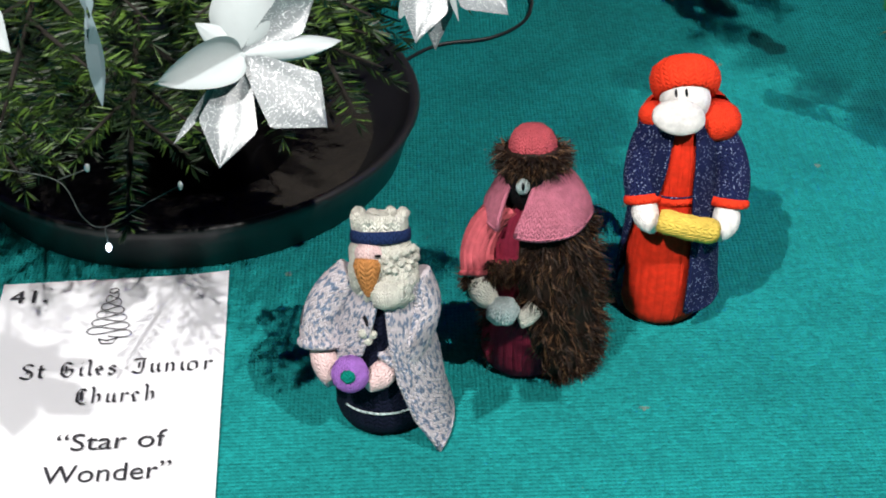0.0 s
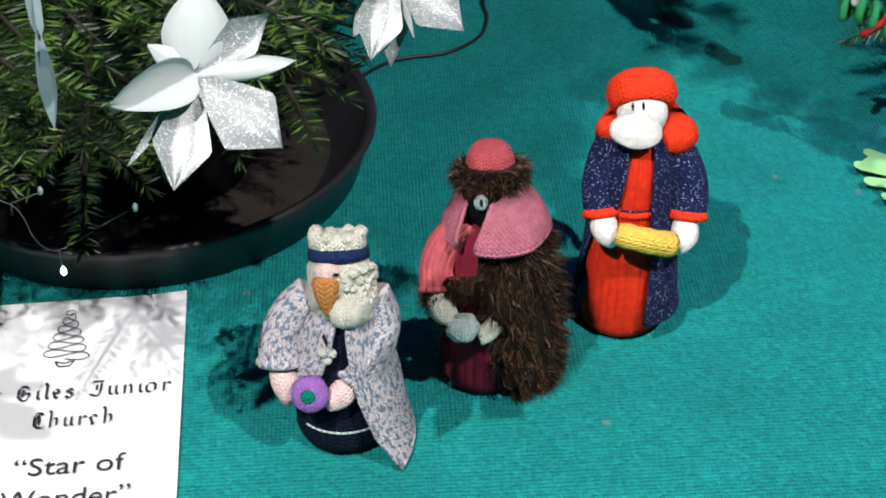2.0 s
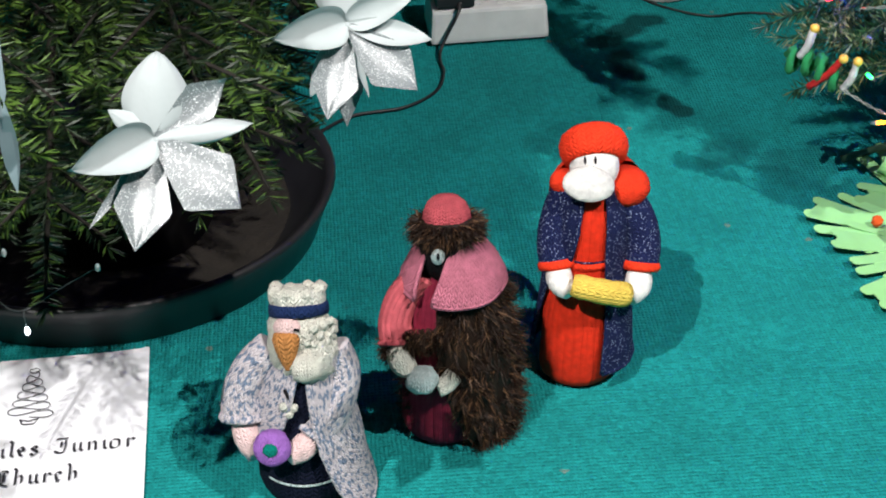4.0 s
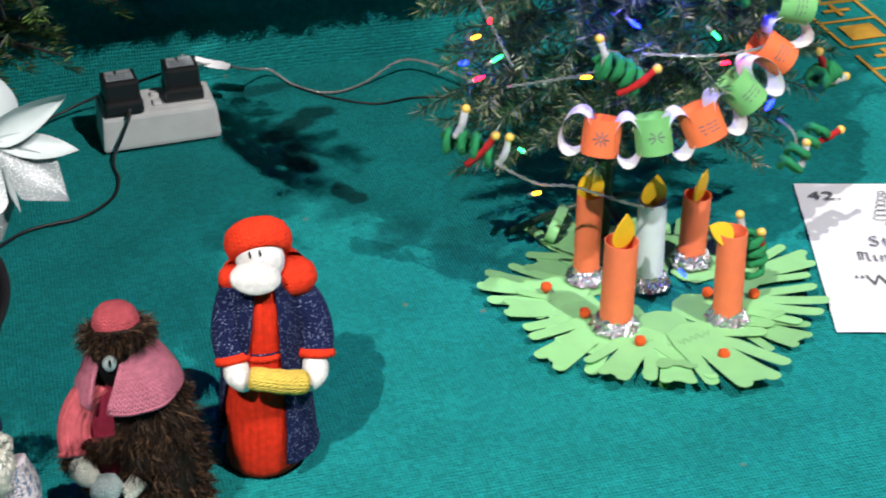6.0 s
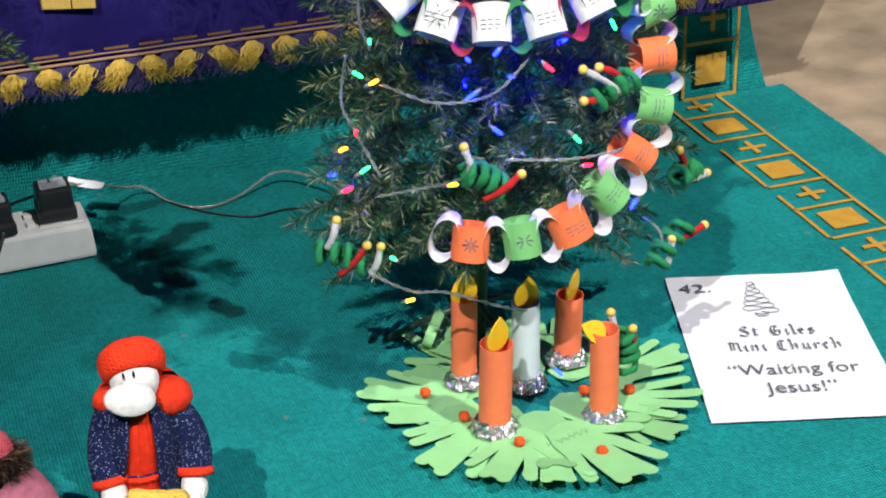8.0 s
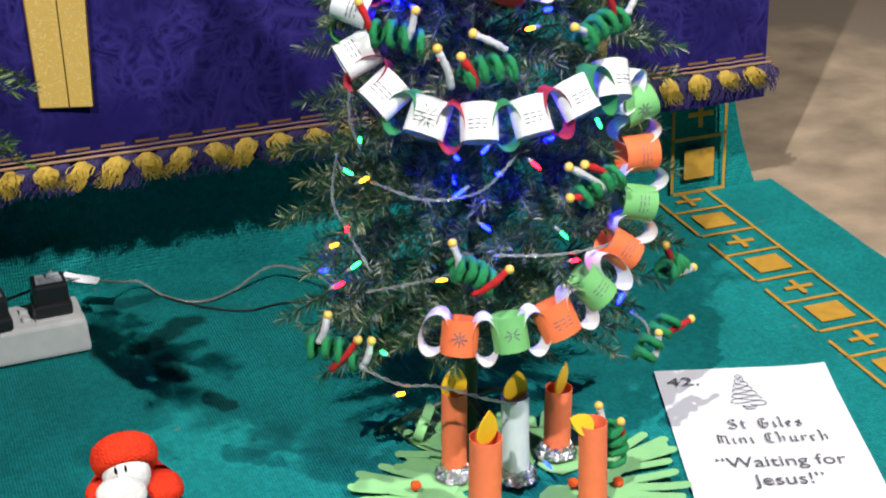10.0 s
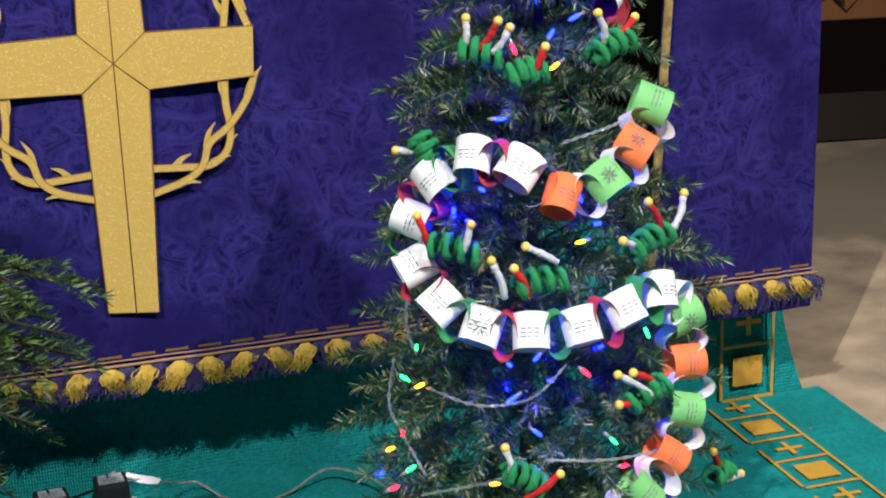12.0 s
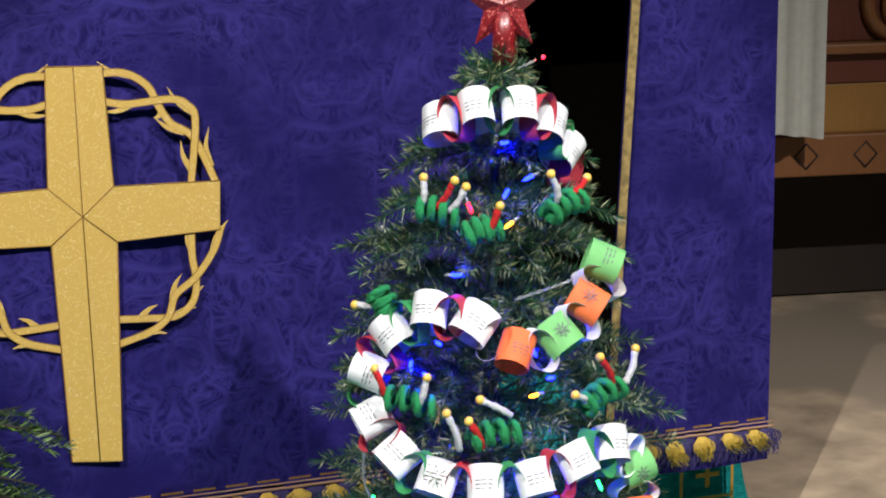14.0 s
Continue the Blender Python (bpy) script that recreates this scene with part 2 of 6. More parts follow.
def stone_material():
    m = mat("worn_stone", (0.34, 0.26, 0.18), 0.75, vary=0.3, scale=12, bump=0.7, bump_scale=120, dist=0.002)
    t = m.node_tree
    b = t.nodes["Principled BSDF"]
    co = t.nodes.new("ShaderNodeTexCoord")
    vo = t.nodes.new("ShaderNodeTexNoise")
    vo.inputs["Scale"].default_value = 1.6
    vo.inputs["Detail"].default_value = 8
    t.links.new(co.outputs["Object"], vo.inputs["Vector"])
    mr = t.nodes.new("ShaderNodeMapRange")
    mr.inputs[1].default_value, mr.inputs[2].default_value = 0.5, 0.56
    t.links.new(vo.outputs["Fac"], mr.inputs[0])
    mx = t.nodes.new("ShaderNodeMix")
    mx.data_type = "RGBA"
    t.links.new(mr.outputs[0], mx.inputs[0])
    t.links.new(t.nodes["Hue/Saturation/Value"].outputs[0], mx.inputs[6])
    mx.inputs[7].default_value = (0.22, 0.175, 0.13, 1)
    t.links.new(mx.outputs[2], b.inputs["Base Color"])
    return m


def wood_material(name, a, c, stretch=(1.5, 1.5, 14)):
    m = mat(name, a, 0.45, vary=0.15, scale=8, bump=0.15, bump_scale=150, dist=0.0006)
    t = m.node_tree
    b = t.nodes["Principled BSDF"]
    co = t.nodes.new("ShaderNodeTexCoord")
    mp = t.nodes.new("ShaderNodeMapping")
    mp.inputs["Scale"].default_value = stretch
    t.links.new(co.outputs["Object"], mp.inputs[0])
    n = t.nodes.new("ShaderNodeTexNoise")
    n.inputs["Scale"].default_value = 4
    n.inputs["Detail"].default_value = 7
    n.inputs["Distortion"].default_value = 1.2
    t.links.new(mp.outputs[0], n.inputs["Vector"])
    mx = t.nodes.new("ShaderNodeMix")
    mx.data_type = "RGBA"
    t.links.new(n.outputs["Fac"], mx.inputs[0])
    mx.inputs[6].default_value = (*a, 1)
    mx.inputs[7].default_value = (*c, 1)
    t.links.new(mx.outputs[2], b.inputs["Base Color"])
    return m


# fir branch shadow painted on the cloth: x, y, half sizes, depth
SHADOW_PATCHES = [(0.572, 1.722, 0.03, 0.018, 0.8), (0.54, 1.70, 0.034, 0.022, 0.8), (0.516, 1.672, 0.024, 0.026, 0.8), (0.527, 1.625, 0.02, 0.04, 0.8), (0.538, 1.588, 0.012, 0.02, 0.7), (0.562, 1.515, 0.012, 0.02, 0.75), (0.573, 1.495, 0.013, 0.012, 0.8),
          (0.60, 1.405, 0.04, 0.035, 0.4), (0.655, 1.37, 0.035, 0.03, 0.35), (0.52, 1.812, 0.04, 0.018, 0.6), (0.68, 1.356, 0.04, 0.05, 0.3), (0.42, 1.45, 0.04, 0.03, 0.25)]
GREEN_WEAVE = carpet_material()
DAMASK = damask_material()
STONE = stone_material()
GOLD_CLOTH = glitter("gold_brocade", (0.50, 0.325, 0.062), amount=0.975, scale=1500, rough=0.5, spread=0.14, fleck=(0.95, 0.85, 0.55))
GOLD_EDGE = mat("gold_cord", (0.2, 0.1, 0.012), 0.6)
GOLD_INK = mat("gold_embroidery", (0.5, 0.27, 0.03), 0.7, bump=0.6, bump_scale=500)
YELLOW_TUFT = mat("yellow_thread", (0.5, 0.33, 0.04), 0.7)
PURPLE_TUFT = mat("purple_thread", (0.03, 0.02, 0.10), 0.7)
PAPER = mat("white_paper", (0.78, 0.79, 0.82), 0.65, vary=0.015, scale=12, bump=0.1, bump_scale=60)
INK = mat("black_ink", (0.025, 0.025, 0.03), 0.6)
GREY_INK = mat("grey_ink", (0.12, 0.12, 0.14), 0.6)
POT = mat("black_plastic", (0.018, 0.018, 0.019), 0.42, vary=0.3, scale=18, bump=0.2, bump_scale=90)
SOIL = mat("dry_compost", (0.020, 0.016, 0.012), 0.95, vary=0.4, scale=40, bump=1.0, bump_scale=120, dist=0.004)
BARK = mat("fir_bark", (0.011, 0.008, 0.005), 0.9, vary=0.3, bump=0.8, bump_scale=120, dist=0.003)
NEEDLE = mat("fir_needle", (0.008, 0.023, 0.005), 0.5, vary=0.35, scale=14, bump=0)
NEEDLE_NEW = mat("young_fir_needle", (0.068, 0.132, 0.018), 0.5, vary=0.3, scale=14, bump=0)
TINSEL = mat("plastic_needle", (0.014, 0.060, 0.023), 0.36, vary=0.4, scale=30, bump=0)
TINSEL_PALE = mat("frosted_needle", (0.20, 0.235, 0.11), 0.35, vary=0.3, scale=30, bump=0)
POLE = mat("green_steel_pole", (0.02, 0.05, 0.03), 0.4)
PETAL = mat("white_petal_cloth", (0.42, 0.47, 0.475), 0.6, vary=0.04, bump=0.15, bump_scale=250)
PETAL_GLITTER = glitter("silver_glitter_petal", (0.20, 0.225, 0.235), amount=0.92, scale=2100, spread=0.2, fleck=(0.85, 0.9, 0.9))
RIBBON = mat("satin_ribbon", (0.26, 0.33, 0.36), 0.3, vary=0.1, bump=0.1)
GREEN_PAPER = mat("green_paper", (0.25, 0.56, 0.23), 0.8, vary=0.07, scale=30, bump=0.1, random_tint=0.16)
DARK_GREEN_PAPER = mat("dark_green_paper", (0.05, 0.24, 0.07), 0.8, vary=0.1)
ORANGE_PAPER = mat("orange_paper", (0.90, 0.19, 0.075), 0.75, vary=0.06, bump=0.1)
CHAIN_ORANGE = mat("orange_strip", (0.82, 0.16, 0.05), 0.75, vary=0.05)
CHAIN_GREEN = mat("green_strip", (0.16, 0.45, 0.15), 0.75, vary=0.06)
CHAIN_DARK_GREEN = mat("deep_green_strip", (0.03, 0.25, 0.07), 0.75, vary=0.06)
CHAIN_RED = mat("crimson_strip", (0.42, 0.03, 0.05), 0.75, vary=0.06)
CHAIN_WHITE = mat("white_strip", (0.76, 0.77, 0.79), 0.75, vary=0.02)
FLAME = mat("yellow_foam_flame", (0.78, 0.46, 0.01), 0.7, vary=0.08)
CANDLE_WHITE = mat("pale_paper_tube", (0.60, 0.68, 0.72), 0.7, vary=0.05)
FOIL = mat("crumpled_foil", (0.75, 0.76, 0.78), 0.18, metal=1.0, bump=1.0, bump_scale=180, dist=0.004)
PENCIL = mat("pencil_grey", (0.10, 0.22, 0.09), 0.8)
POM = mat("orange_pompom", (0.75, 0.09, 0.01), 0.95, bump=1.0, bump_scale=700, dist=0.002)
FUZZ_GREEN = mat("green_chenille", (0.012, 0.24, 0.075), 0.95, bump=1.0, bump_scale=900, dist=0.002)
FUZZ_RED = mat("red_chenille", (0.52, 0.012, 0.012), 0.95, bump=1.0, bump_scale=900, dist=0.002)
FUZZ_WHITE = mat("white_chenille", (0.62, 0.62, 0.64), 0.95, bump=1.0, bump_scale=900, dist=0.002)
BEAD = mat("yellow_bead", (0.78, 0.5, 0.09), 0.35)
WIRE = mat("clear_plastic_wire", (0.34, 0.37, 0.36), 0.12, metal=0.35, vary=0.2, bump=0.3)
STAR_RED = glitter("red_glitter", (0.20, 0.004, 0.008), amount=0.94, scale=900, fleck=(0.9, 0.25, 0.22))
BLACK_CABLE = mat("black_cable", (0.012, 0.012, 0.013), 0.45)
ADAPTER = mat("black_adapter", (0.016, 0.016, 0.018), 0.4)
LABEL = mat("adapter_label", (0.30, 0.34, 0.36), 0.5)
SOCKET = mat("white_socket_plastic", (0.62, 0.63, 0.62), 0.4, vary=0.05)
BULB = {"blue": glow("blue_led", (0.0004, 0.0009, 1.0), 380), "low_blue": glow("weak_blue_led", (0.01, 0.03, 1.0), 12), "red": glow("red_led", (1.0, 0.004, 0.014), 26), "green": glow("green_led", (0.012, 0.6, 0.09), 14),
        "yellow": glow("yellow_led", (1.0, 0.26, 0.010), 14), "white": glow("white_led", (0.75, 0.85, 1.0), 9)}
CLEAR = mat("clear_bulb", (0.8, 0.85, 0.85), 0.05, trans=0.6, bump=0)
OAK = wood_material("oak", (0.17, 0.065, 0.023), (0.24, 0.10, 0.033), (12, 2, 2))
OAK_PALE = wood_material("pale_oak", (0.25, 0.12, 0.025), (0.33, 0.17, 0.045), (12, 2, 2))
OAK_RED = wood_material("red_oak", (0.10, 0.028, 0.016), (0.14, 0.038, 0.02), (12, 2, 2))
LINEN = mat("white_linen", (0.45, 0.45, 0.40), 0.85, vary=0.06)
PLASTER = mat("limewashed_wall", (0.35, 0.33, 0.3), 0.9, vary=0.15, scale=2)


# ---- mesh helpers ----
def part(name, bm, material, parent=None, label=""):
    me = bpy.data.meshes.new(name)
    bmesh.ops.recalc_face_normals(bm, faces=bm.faces[:]) if len(bm.faces) < 60000 else None
    bm.to_mesh(me)
    bm.free()
    for mm in (material if isinstance(material, (list, tuple)) else [material]):
        me.materials.append(mm)
    ob = new(name, me)
    if parent:
        ob.parent = parent
    if label:
        tagged(ob, label)
    return ob


def raw(name, verts, faces, material, parent=None, label="", smooth=False, idx=None):
    me = bpy.data.meshes.new(name)
    me.from_pydata(verts, [], faces)
    for mm in (material if isinstance(material, (list, tuple)) else [material]):
        me.materials.append(mm)
    if idx is not None:
        me.polygons.foreach_set("material_index", idx)
    if smooth:
        me.polygons.foreach_set("use_smooth", [True] * len(faces))
    me.update()
    ob = new(name, me)
    if parent:
        ob.parent = parent
    if label:
        tagged(ob, label)
    return ob


def thing(name, at, label, category, group="", kind="", turn=0):
    ob = new(name)
    ob.empty_display_size = 0.02
    ob.matrix_world = pose(*at, 0, 0, turn)
    return tagged(ob, label, category, group, kind)


def quad_grid(bm, rows, mi=0, close_u=False, smooth=True, uvs=None):
    """Faces between rows of points; uvs in metres along the surface."""
    lay = bm.loops.layers.uv.verify()
    vs = [[bm.verts.new(p) for p in r] for r in rows]
    nv, nu = len(rows), len(rows[0])
    for j in range(nv - 1):
        for i in range(nu if close_u else nu - 1):
            k = (i + 1) % nu
            try:
                f = bm.faces.new((vs[j][i], vs[j][k], vs[j + 1][k], vs[j + 1][i]))
            except ValueError:
                continue
            f.material_index, f.smooth = mi, smooth
            if uvs:
                for lp, (a, c) in zip(f.loops, ((i, j), (i + 1, j), (i + 1, j + 1), (i, j + 1))):
                    lp[lay].uv = uvs(a, c)
    return vs


def lathe(bm, profile, mi=0, seg=36, centre=(0, 0, 0), a0=0.0, a1=360.0, squash=1.0, wob=0.0, m=None, grow=None):
    """profile: (radius, z). Angles run from the front (-y) towards +x."""
    full = abs(a1 - a0) >= 360
    n = seg if full else seg + 1
    rows, run, prev = [], [0.0], None
    for r, z in profile:
        if prev is not None:
            run.append(run[-1] + math.hypot(r - prev[0], z - prev[1]))
        prev = (r, z)
        row = []
        for i in range(n):
            a = radians(a0 + (a1 - a0) * i / seg)
            rr = r * (1 + wob * noise.noise((math.sin(a) * 2, math.cos(a) * 2, z * 40)))
            p = Vector((centre[0] + rr * math.sin(a), centre[1] - rr * math.cos(a) * squash, centre[2] + z))
            row.append(m @ p if m else p)
        rows.append(row)
    rm = sum(r for r, z in profile) / len(profile)
    return quad_grid(bm, rows, mi, full, True, lambda i, j: (radians(a1 - a0) * rm * i / seg, run[j]))


def tube(bm, pts, radius, mi=0, seg=8, cap=True, flat=1.0):
    """A tube along points; radius a number or one for each point."""
    pts = [Vector(p) for p in pts]
    n = len(pts)
    rad = radius if isinstance(radius, (list, tuple)) else [radius] * n
    d0 = (pts[1] - pts[0]).normalized()
    up = Vector((0, 0, 1)) if abs(d0.z) < 0.9 else Vector((1, 0, 0))
    rows, run = [], [0.0]
    for i in range(n):
        d = (pts[min(i + 1, n - 1)] - pts[max(i - 1, 0)]).normalized()
        s = d.cross(up)
        s = s.normalized() if s.length > 1e-6 else d.orthogonal().normalized()
        u = s.cross(d)
        up = u
        rows.append([pts[i] + rad[i] * (s * math.cos(2 * math.pi * k / seg) + flat * u * math.sin(2 * math.pi * k / seg)) for k in range(seg)])
        if i:
            run.append(run[-1] + (pts[i] - pts[i - 1]).length)
    rm = sum(rad) / n
    vs = quad_grid(bm, rows, mi, True, True, lambda a, c: (2 * math.pi * rm * a / seg, run[c]))
    if cap:
        for r in (vs[0], vs[-1]):
            try:
                f = bm.faces.new(r)
                f.material_index = mi
            except ValueError:
                pass
    return vs


def smooth_path(pts, n=8):
    """Catmull-Rom through the points."""
    p = [Vector(q) for q in pts]
    p = [2 * p[0] - p[1]] + p + [2 * p[-1] - p[-2]]
    out = []
    for i in range(1, len(p) - 2):
        for k in range(n):
            t = k / n
            a, b, c, d = p[i - 1:i + 3]
            out.append(0.5 * ((2 * b) + (c - a) * t + (2 * a - 5 * b + 4 * c - d) * t * t + (3 * b - a - 3 * c + d) * t ** 3))
    out.append(p[-2])
    return out


def ball(bm, centre, r, mi=0, squash=(1, 1, 1), seg=20, ring=12, lump=0.0, m=None):
    rows = []
    for j in range(ring + 1):
        th = math.pi * j / ring
        row = []
        for i in range(seg):
            a = 2 * math.pi * i / seg
            q = Vector((math.sin(th) * math.sin(a), -math.sin(th) * math.cos(a), -math.cos(th)))
            k = 1 + lump * noise.noise(q * 3 + Vector(centre) * 50)
            p = Vector(centre) + Vector((q.x * r * squash[0], q.y * r * squash[1], q.z * r * squash[2])) * k
            row.append(m @ p if m else p)
        rows.append(row)
    vs = quad_grid(bm, rows, mi, True, True, lambda i, j: (2 * math.pi * r * i / seg, math.pi * r * j / ring))
    bmesh.ops.remove_doubles(bm, verts=vs[0] + vs[-1], dist=1e-6)


def slab(bm, x0, x1, y0, y1, z0, z1, bevel=0.0, mi=0, m=None):
    g = bmesh.ops.create_cube(bm, size=1.0)
    for v in g["verts"]:
        v.co = Vector((x0 + (v.co.x + 0.5) * (x1 - x0), y0 + (v.co.y + 0.5) * (y1 - y0), z0 + (v.co.z + 0.5) * (z1 - z0)))
        if m:
            v.co = m @ v.co
    fs = {f for v in g["verts"] for f in v.link_faces}
    for f in fs:
        f.material_index = mi
    if bevel:
        es = list({e for v in g["verts"] for e in v.link_edges})
        r = bmesh.ops.bevel(bm, geom=es, offset=bevel, segments=2, affect="EDGES", profile=0.6)
        for f in r["faces"]:
            f.material_index = mi


def outline(bm, pts, z0, z1, mi=0, m=None):
    """A flat plate with a given outline and thickness."""
    vs = []
    for z in (z0, z1):
        vs.append([bm.verts.new(m @ Vector((p[0], p[1], z)) if m else Vector((p[0], p[1], z))) for p in pts])
    n = len(pts)
    for row in vs:
        f = bm.faces.new(row)
        f.material_index = mi
    for i in range(n):
        f = bm.faces.new((vs[0][i], vs[0][(i + 1) % n], vs[1][(i + 1) % n], vs[1][i]))
        f.material_index = mi
    return vs


def strip(bm, pts, width, thick, mi=0, m=None):
    """A flat line drawn in a plane: joined little plates."""
    pts = [Vector((p[0], p[1])) for p in pts]
    left, right = [], []
    for i, p in enumerate(pts):
        d = (pts[min(i + 1, len(pts) - 1)] - pts[max(i - 1, 0)]).normalized()
        nrm = Vector((-d.y, d.x)) * width / 2
        left.append(p + nrm)
        right.append(p - nrm)
    mk = lambda p, z: (m @ Vector((p.x, p.y, z))) if m else Vector((p.x, p.y, z))
    quad_grid(bm, [[mk(p, 0) for p in left], [mk(p, thick) for p in left], [mk(p, thick) for p in right], [mk(p, 0) for p in right]], mi, False, False)



# ---- the large structure ----
bm = bmesh.new()
slab(bm, -5, 7, -5, 8, -0.12, -0.006)
tagged(part("floor", bm, STONE), "worn pale brown stone church floor", "floor", kind="structure")

RISER_Y, CLOTH_X = 1.872, 1.488
bm = bmesh.new()
rows = []
for j in range(121):
    y = -1.2 + (RISER_Y - 0.012 + 1.2) * j / 120
    row = []
    for i in range(141):
        x = -2.6 + (CLOTH_X + 2.6) * i / 140
        e = 0.004 * noise.noise((y * 9, 3.1, 0)) if i == 140 else 0
        row.append((x + e, y, 0.0009 * noise.noise((x * 5, y * 5, 0)) - 0.0009))
    rows.append(row)
quad_grid(bm, rows)
quad_grid(bm, [[(p[0], p[1], p[2]) for p in [r[-1] for r in rows]], [(r[-1][0] + 0.001, r[-1][1], -0.0058) for r in rows]], 0, False, False)
tagged(part("carpet_cloth", bm, GREEN_WEAVE), "coarsely woven green cloth with painted shadow patches on the stone floor", "cloth", kind="structure")
# the step or altar front behind, covered with the same cloth
bm = bmesh.new()
rows = []
for j in range(31):
    z = -0.003 + 0.31 * j / 30
    row = []
    for i in range(121):
        x = -2.6 + (1.425 + 2.6) * i / 120
        curl = max(0, 1 - z / 0.16) ** 1.5
        x2 = x + (0.035 * curl if i >= 119 else 0)
        row.append((x2, RISER_Y - 0.012 * curl + 0.004 * noise.noise((x * 6, z * 3, 2)), z))
    rows.append(row)
quad_grid(bm, rows)
quad_grid(bm, [[r[-1] for r in rows], [(r[-1][0] + 0.002, r[-1][1] + 0.006, r[-1][2]) for r in rows]])
tagged(part("altar_underskirt", bm, GREEN_WEAVE), "green woven cloth hanging to the floor below the frontal", "cloth", kind="structure")

# gold embroidered border that runs along the cloth's edge and up the skirt
bm = bmesh.new()
BX = 1.333


def border_unit(bm, y, m=None):
    """One filled square in a broken frame and one small cross, 0.155 m long."""
    z = 0.0012
    mm = (m or Matrix()) @ Matrix.Translation((0, 0, 0.0014))
    s = 0.024
    outline(bm, [(BX - s, y - s * 0.95), (BX + s, y - s * 0.95), (BX + s, y + s * 0.95), (BX - s, y + s * 0.95)], 0, z, 0, mm)
    w = 0.0044
    strip(bm, [(BX - 0.043, y + 0.085), (BX - 0.043, y + 0.0405)], w, z, 0, mm)
    strip(bm, [(BX - 0.0457, y + 0.0405), (BX + 0.0437, y + 0.0405)], w, z, 0, mm)
    strip(bm, [(BX + 0.041, y + 0.0378), (BX + 0.041, y - 0.041)], w, z, 0, mm)
    strip(bm, [(BX + 0.0437, y - 0.0437), (BX - 0.041, y - 0.0437)], w, z, 0, mm)
    strip(bm, [(BX - 0.043, y - 0.041), (BX - 0.043, y + 0.036)], w, z, 0, mm)
    c = y + 0.0765
    strip(bm, [(BX - 0.02, c), (BX + 0.02, c)], 0.007, z, 0, mm)
    strip(bm, [(BX, c + 0.0035), (BX, c + 0.02)], 0.007, z, 0, mm)
    strip(bm, [(BX, c - 0.0035), (BX, c - 0.02)], 0.007, z, 0, mm)
    strip(bm, [(BX + 0.041, y + 0.107), (BX + 0.041, y + 0.0432)], w, z, 0, mm)


for k in range(9):
    border_unit(bm, 1.748 - 0.155 * k)
tagged(part("embroidered_border", bm, GOLD_INK), "gold squares and crosses embroidered on green cloth", "embroidery", kind="structure")
bm = bmesh.new()
up = Matrix.Translation((0.03, RISER_Y - 0.016, 0)) @ Matrix.Rotation(radians(90), 4, "X")
for k in range(2):
    border_unit(bm, 0.045 + 0.155 * k, up)
tagged(part("embroidered_border", bm, GOLD_INK), "gold squares and crosses embroidered on hanging green cloth", "embroidery", kind="structure")

# altar body behind the cloths and the room's shell
altar = thing("altar", (0, 0, 0), "altar block coloured near-black for the shade behind purple hangings", "altar")
# near-black colour stands in for the deep shade between the hangings
ALTAR_SHADE = mat("altar_shade", (0.003, 0.0025, 0.002), 1.0, spec=0.0)
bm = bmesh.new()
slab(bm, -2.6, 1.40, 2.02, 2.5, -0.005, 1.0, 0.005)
part("body", bm, ALTAR_SHADE, altar)
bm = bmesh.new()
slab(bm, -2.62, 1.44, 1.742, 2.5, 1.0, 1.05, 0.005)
part("top", bm, ALTAR_SHADE, altar)
for nm, x0, x1, y0, y1 in (("wall_north", -5, 7, 8, 8.2), ("wall_south", -5, 7, -5.2, -5), ("wall_west", -5.2, -5, -5, 8), ("wall_east", 7, 7.2, -5, 8)):
    bm = bmesh.new()
    slab(bm, x0, x1, y0, y1, -0.1, 6)
    tagged(part(nm, bm, PLASTER), "plain limewashed church wall in shadow", "wall", kind="structure")
bm = bmesh.new()
slab(bm, -5.2, 7.2, -5.2, 8.2, 6, 6.2)
tagged(part("ceiling", bm, PLASTER), "plain church ceiling", "ceiling", kind="structure")

# ---- purple frontal ----
FY = 1.846


def cloth_panel(bm, x0, x1, z0, z1, seed, ripple=0.006, top_x0=None, nx=60, nz=40, y=FY):
    rows = []
    for j in range(nz + 1):
        z = z0 + (z1 - z0) * j / nz
        a = x0 + ((top_x0 if top_x0 is not None else x0) - x0) * j / nz
        rows.append([(a + (x1 - a) * i / nx, y + ripple * noise.noise(((a + (x1 - a) * i / nx) * 5, z * 2.2, seed)) + 0.6 * ripple * math.sin((a + (x1 - a) * i / nx) * 23 + seed), z) for i in range(nx + 1)])
    quad_grid(bm, rows)
    quad_grid(bm, [[(p[0], p[1] + 0.004, p[2]) for p in r] for r in rows])
    for e in (0, -1):
        quad_grid(bm, [[r[e] for r in rows], [(r[e][0], r[e][1] + 0.004, r[e][2]) for r in rows]])


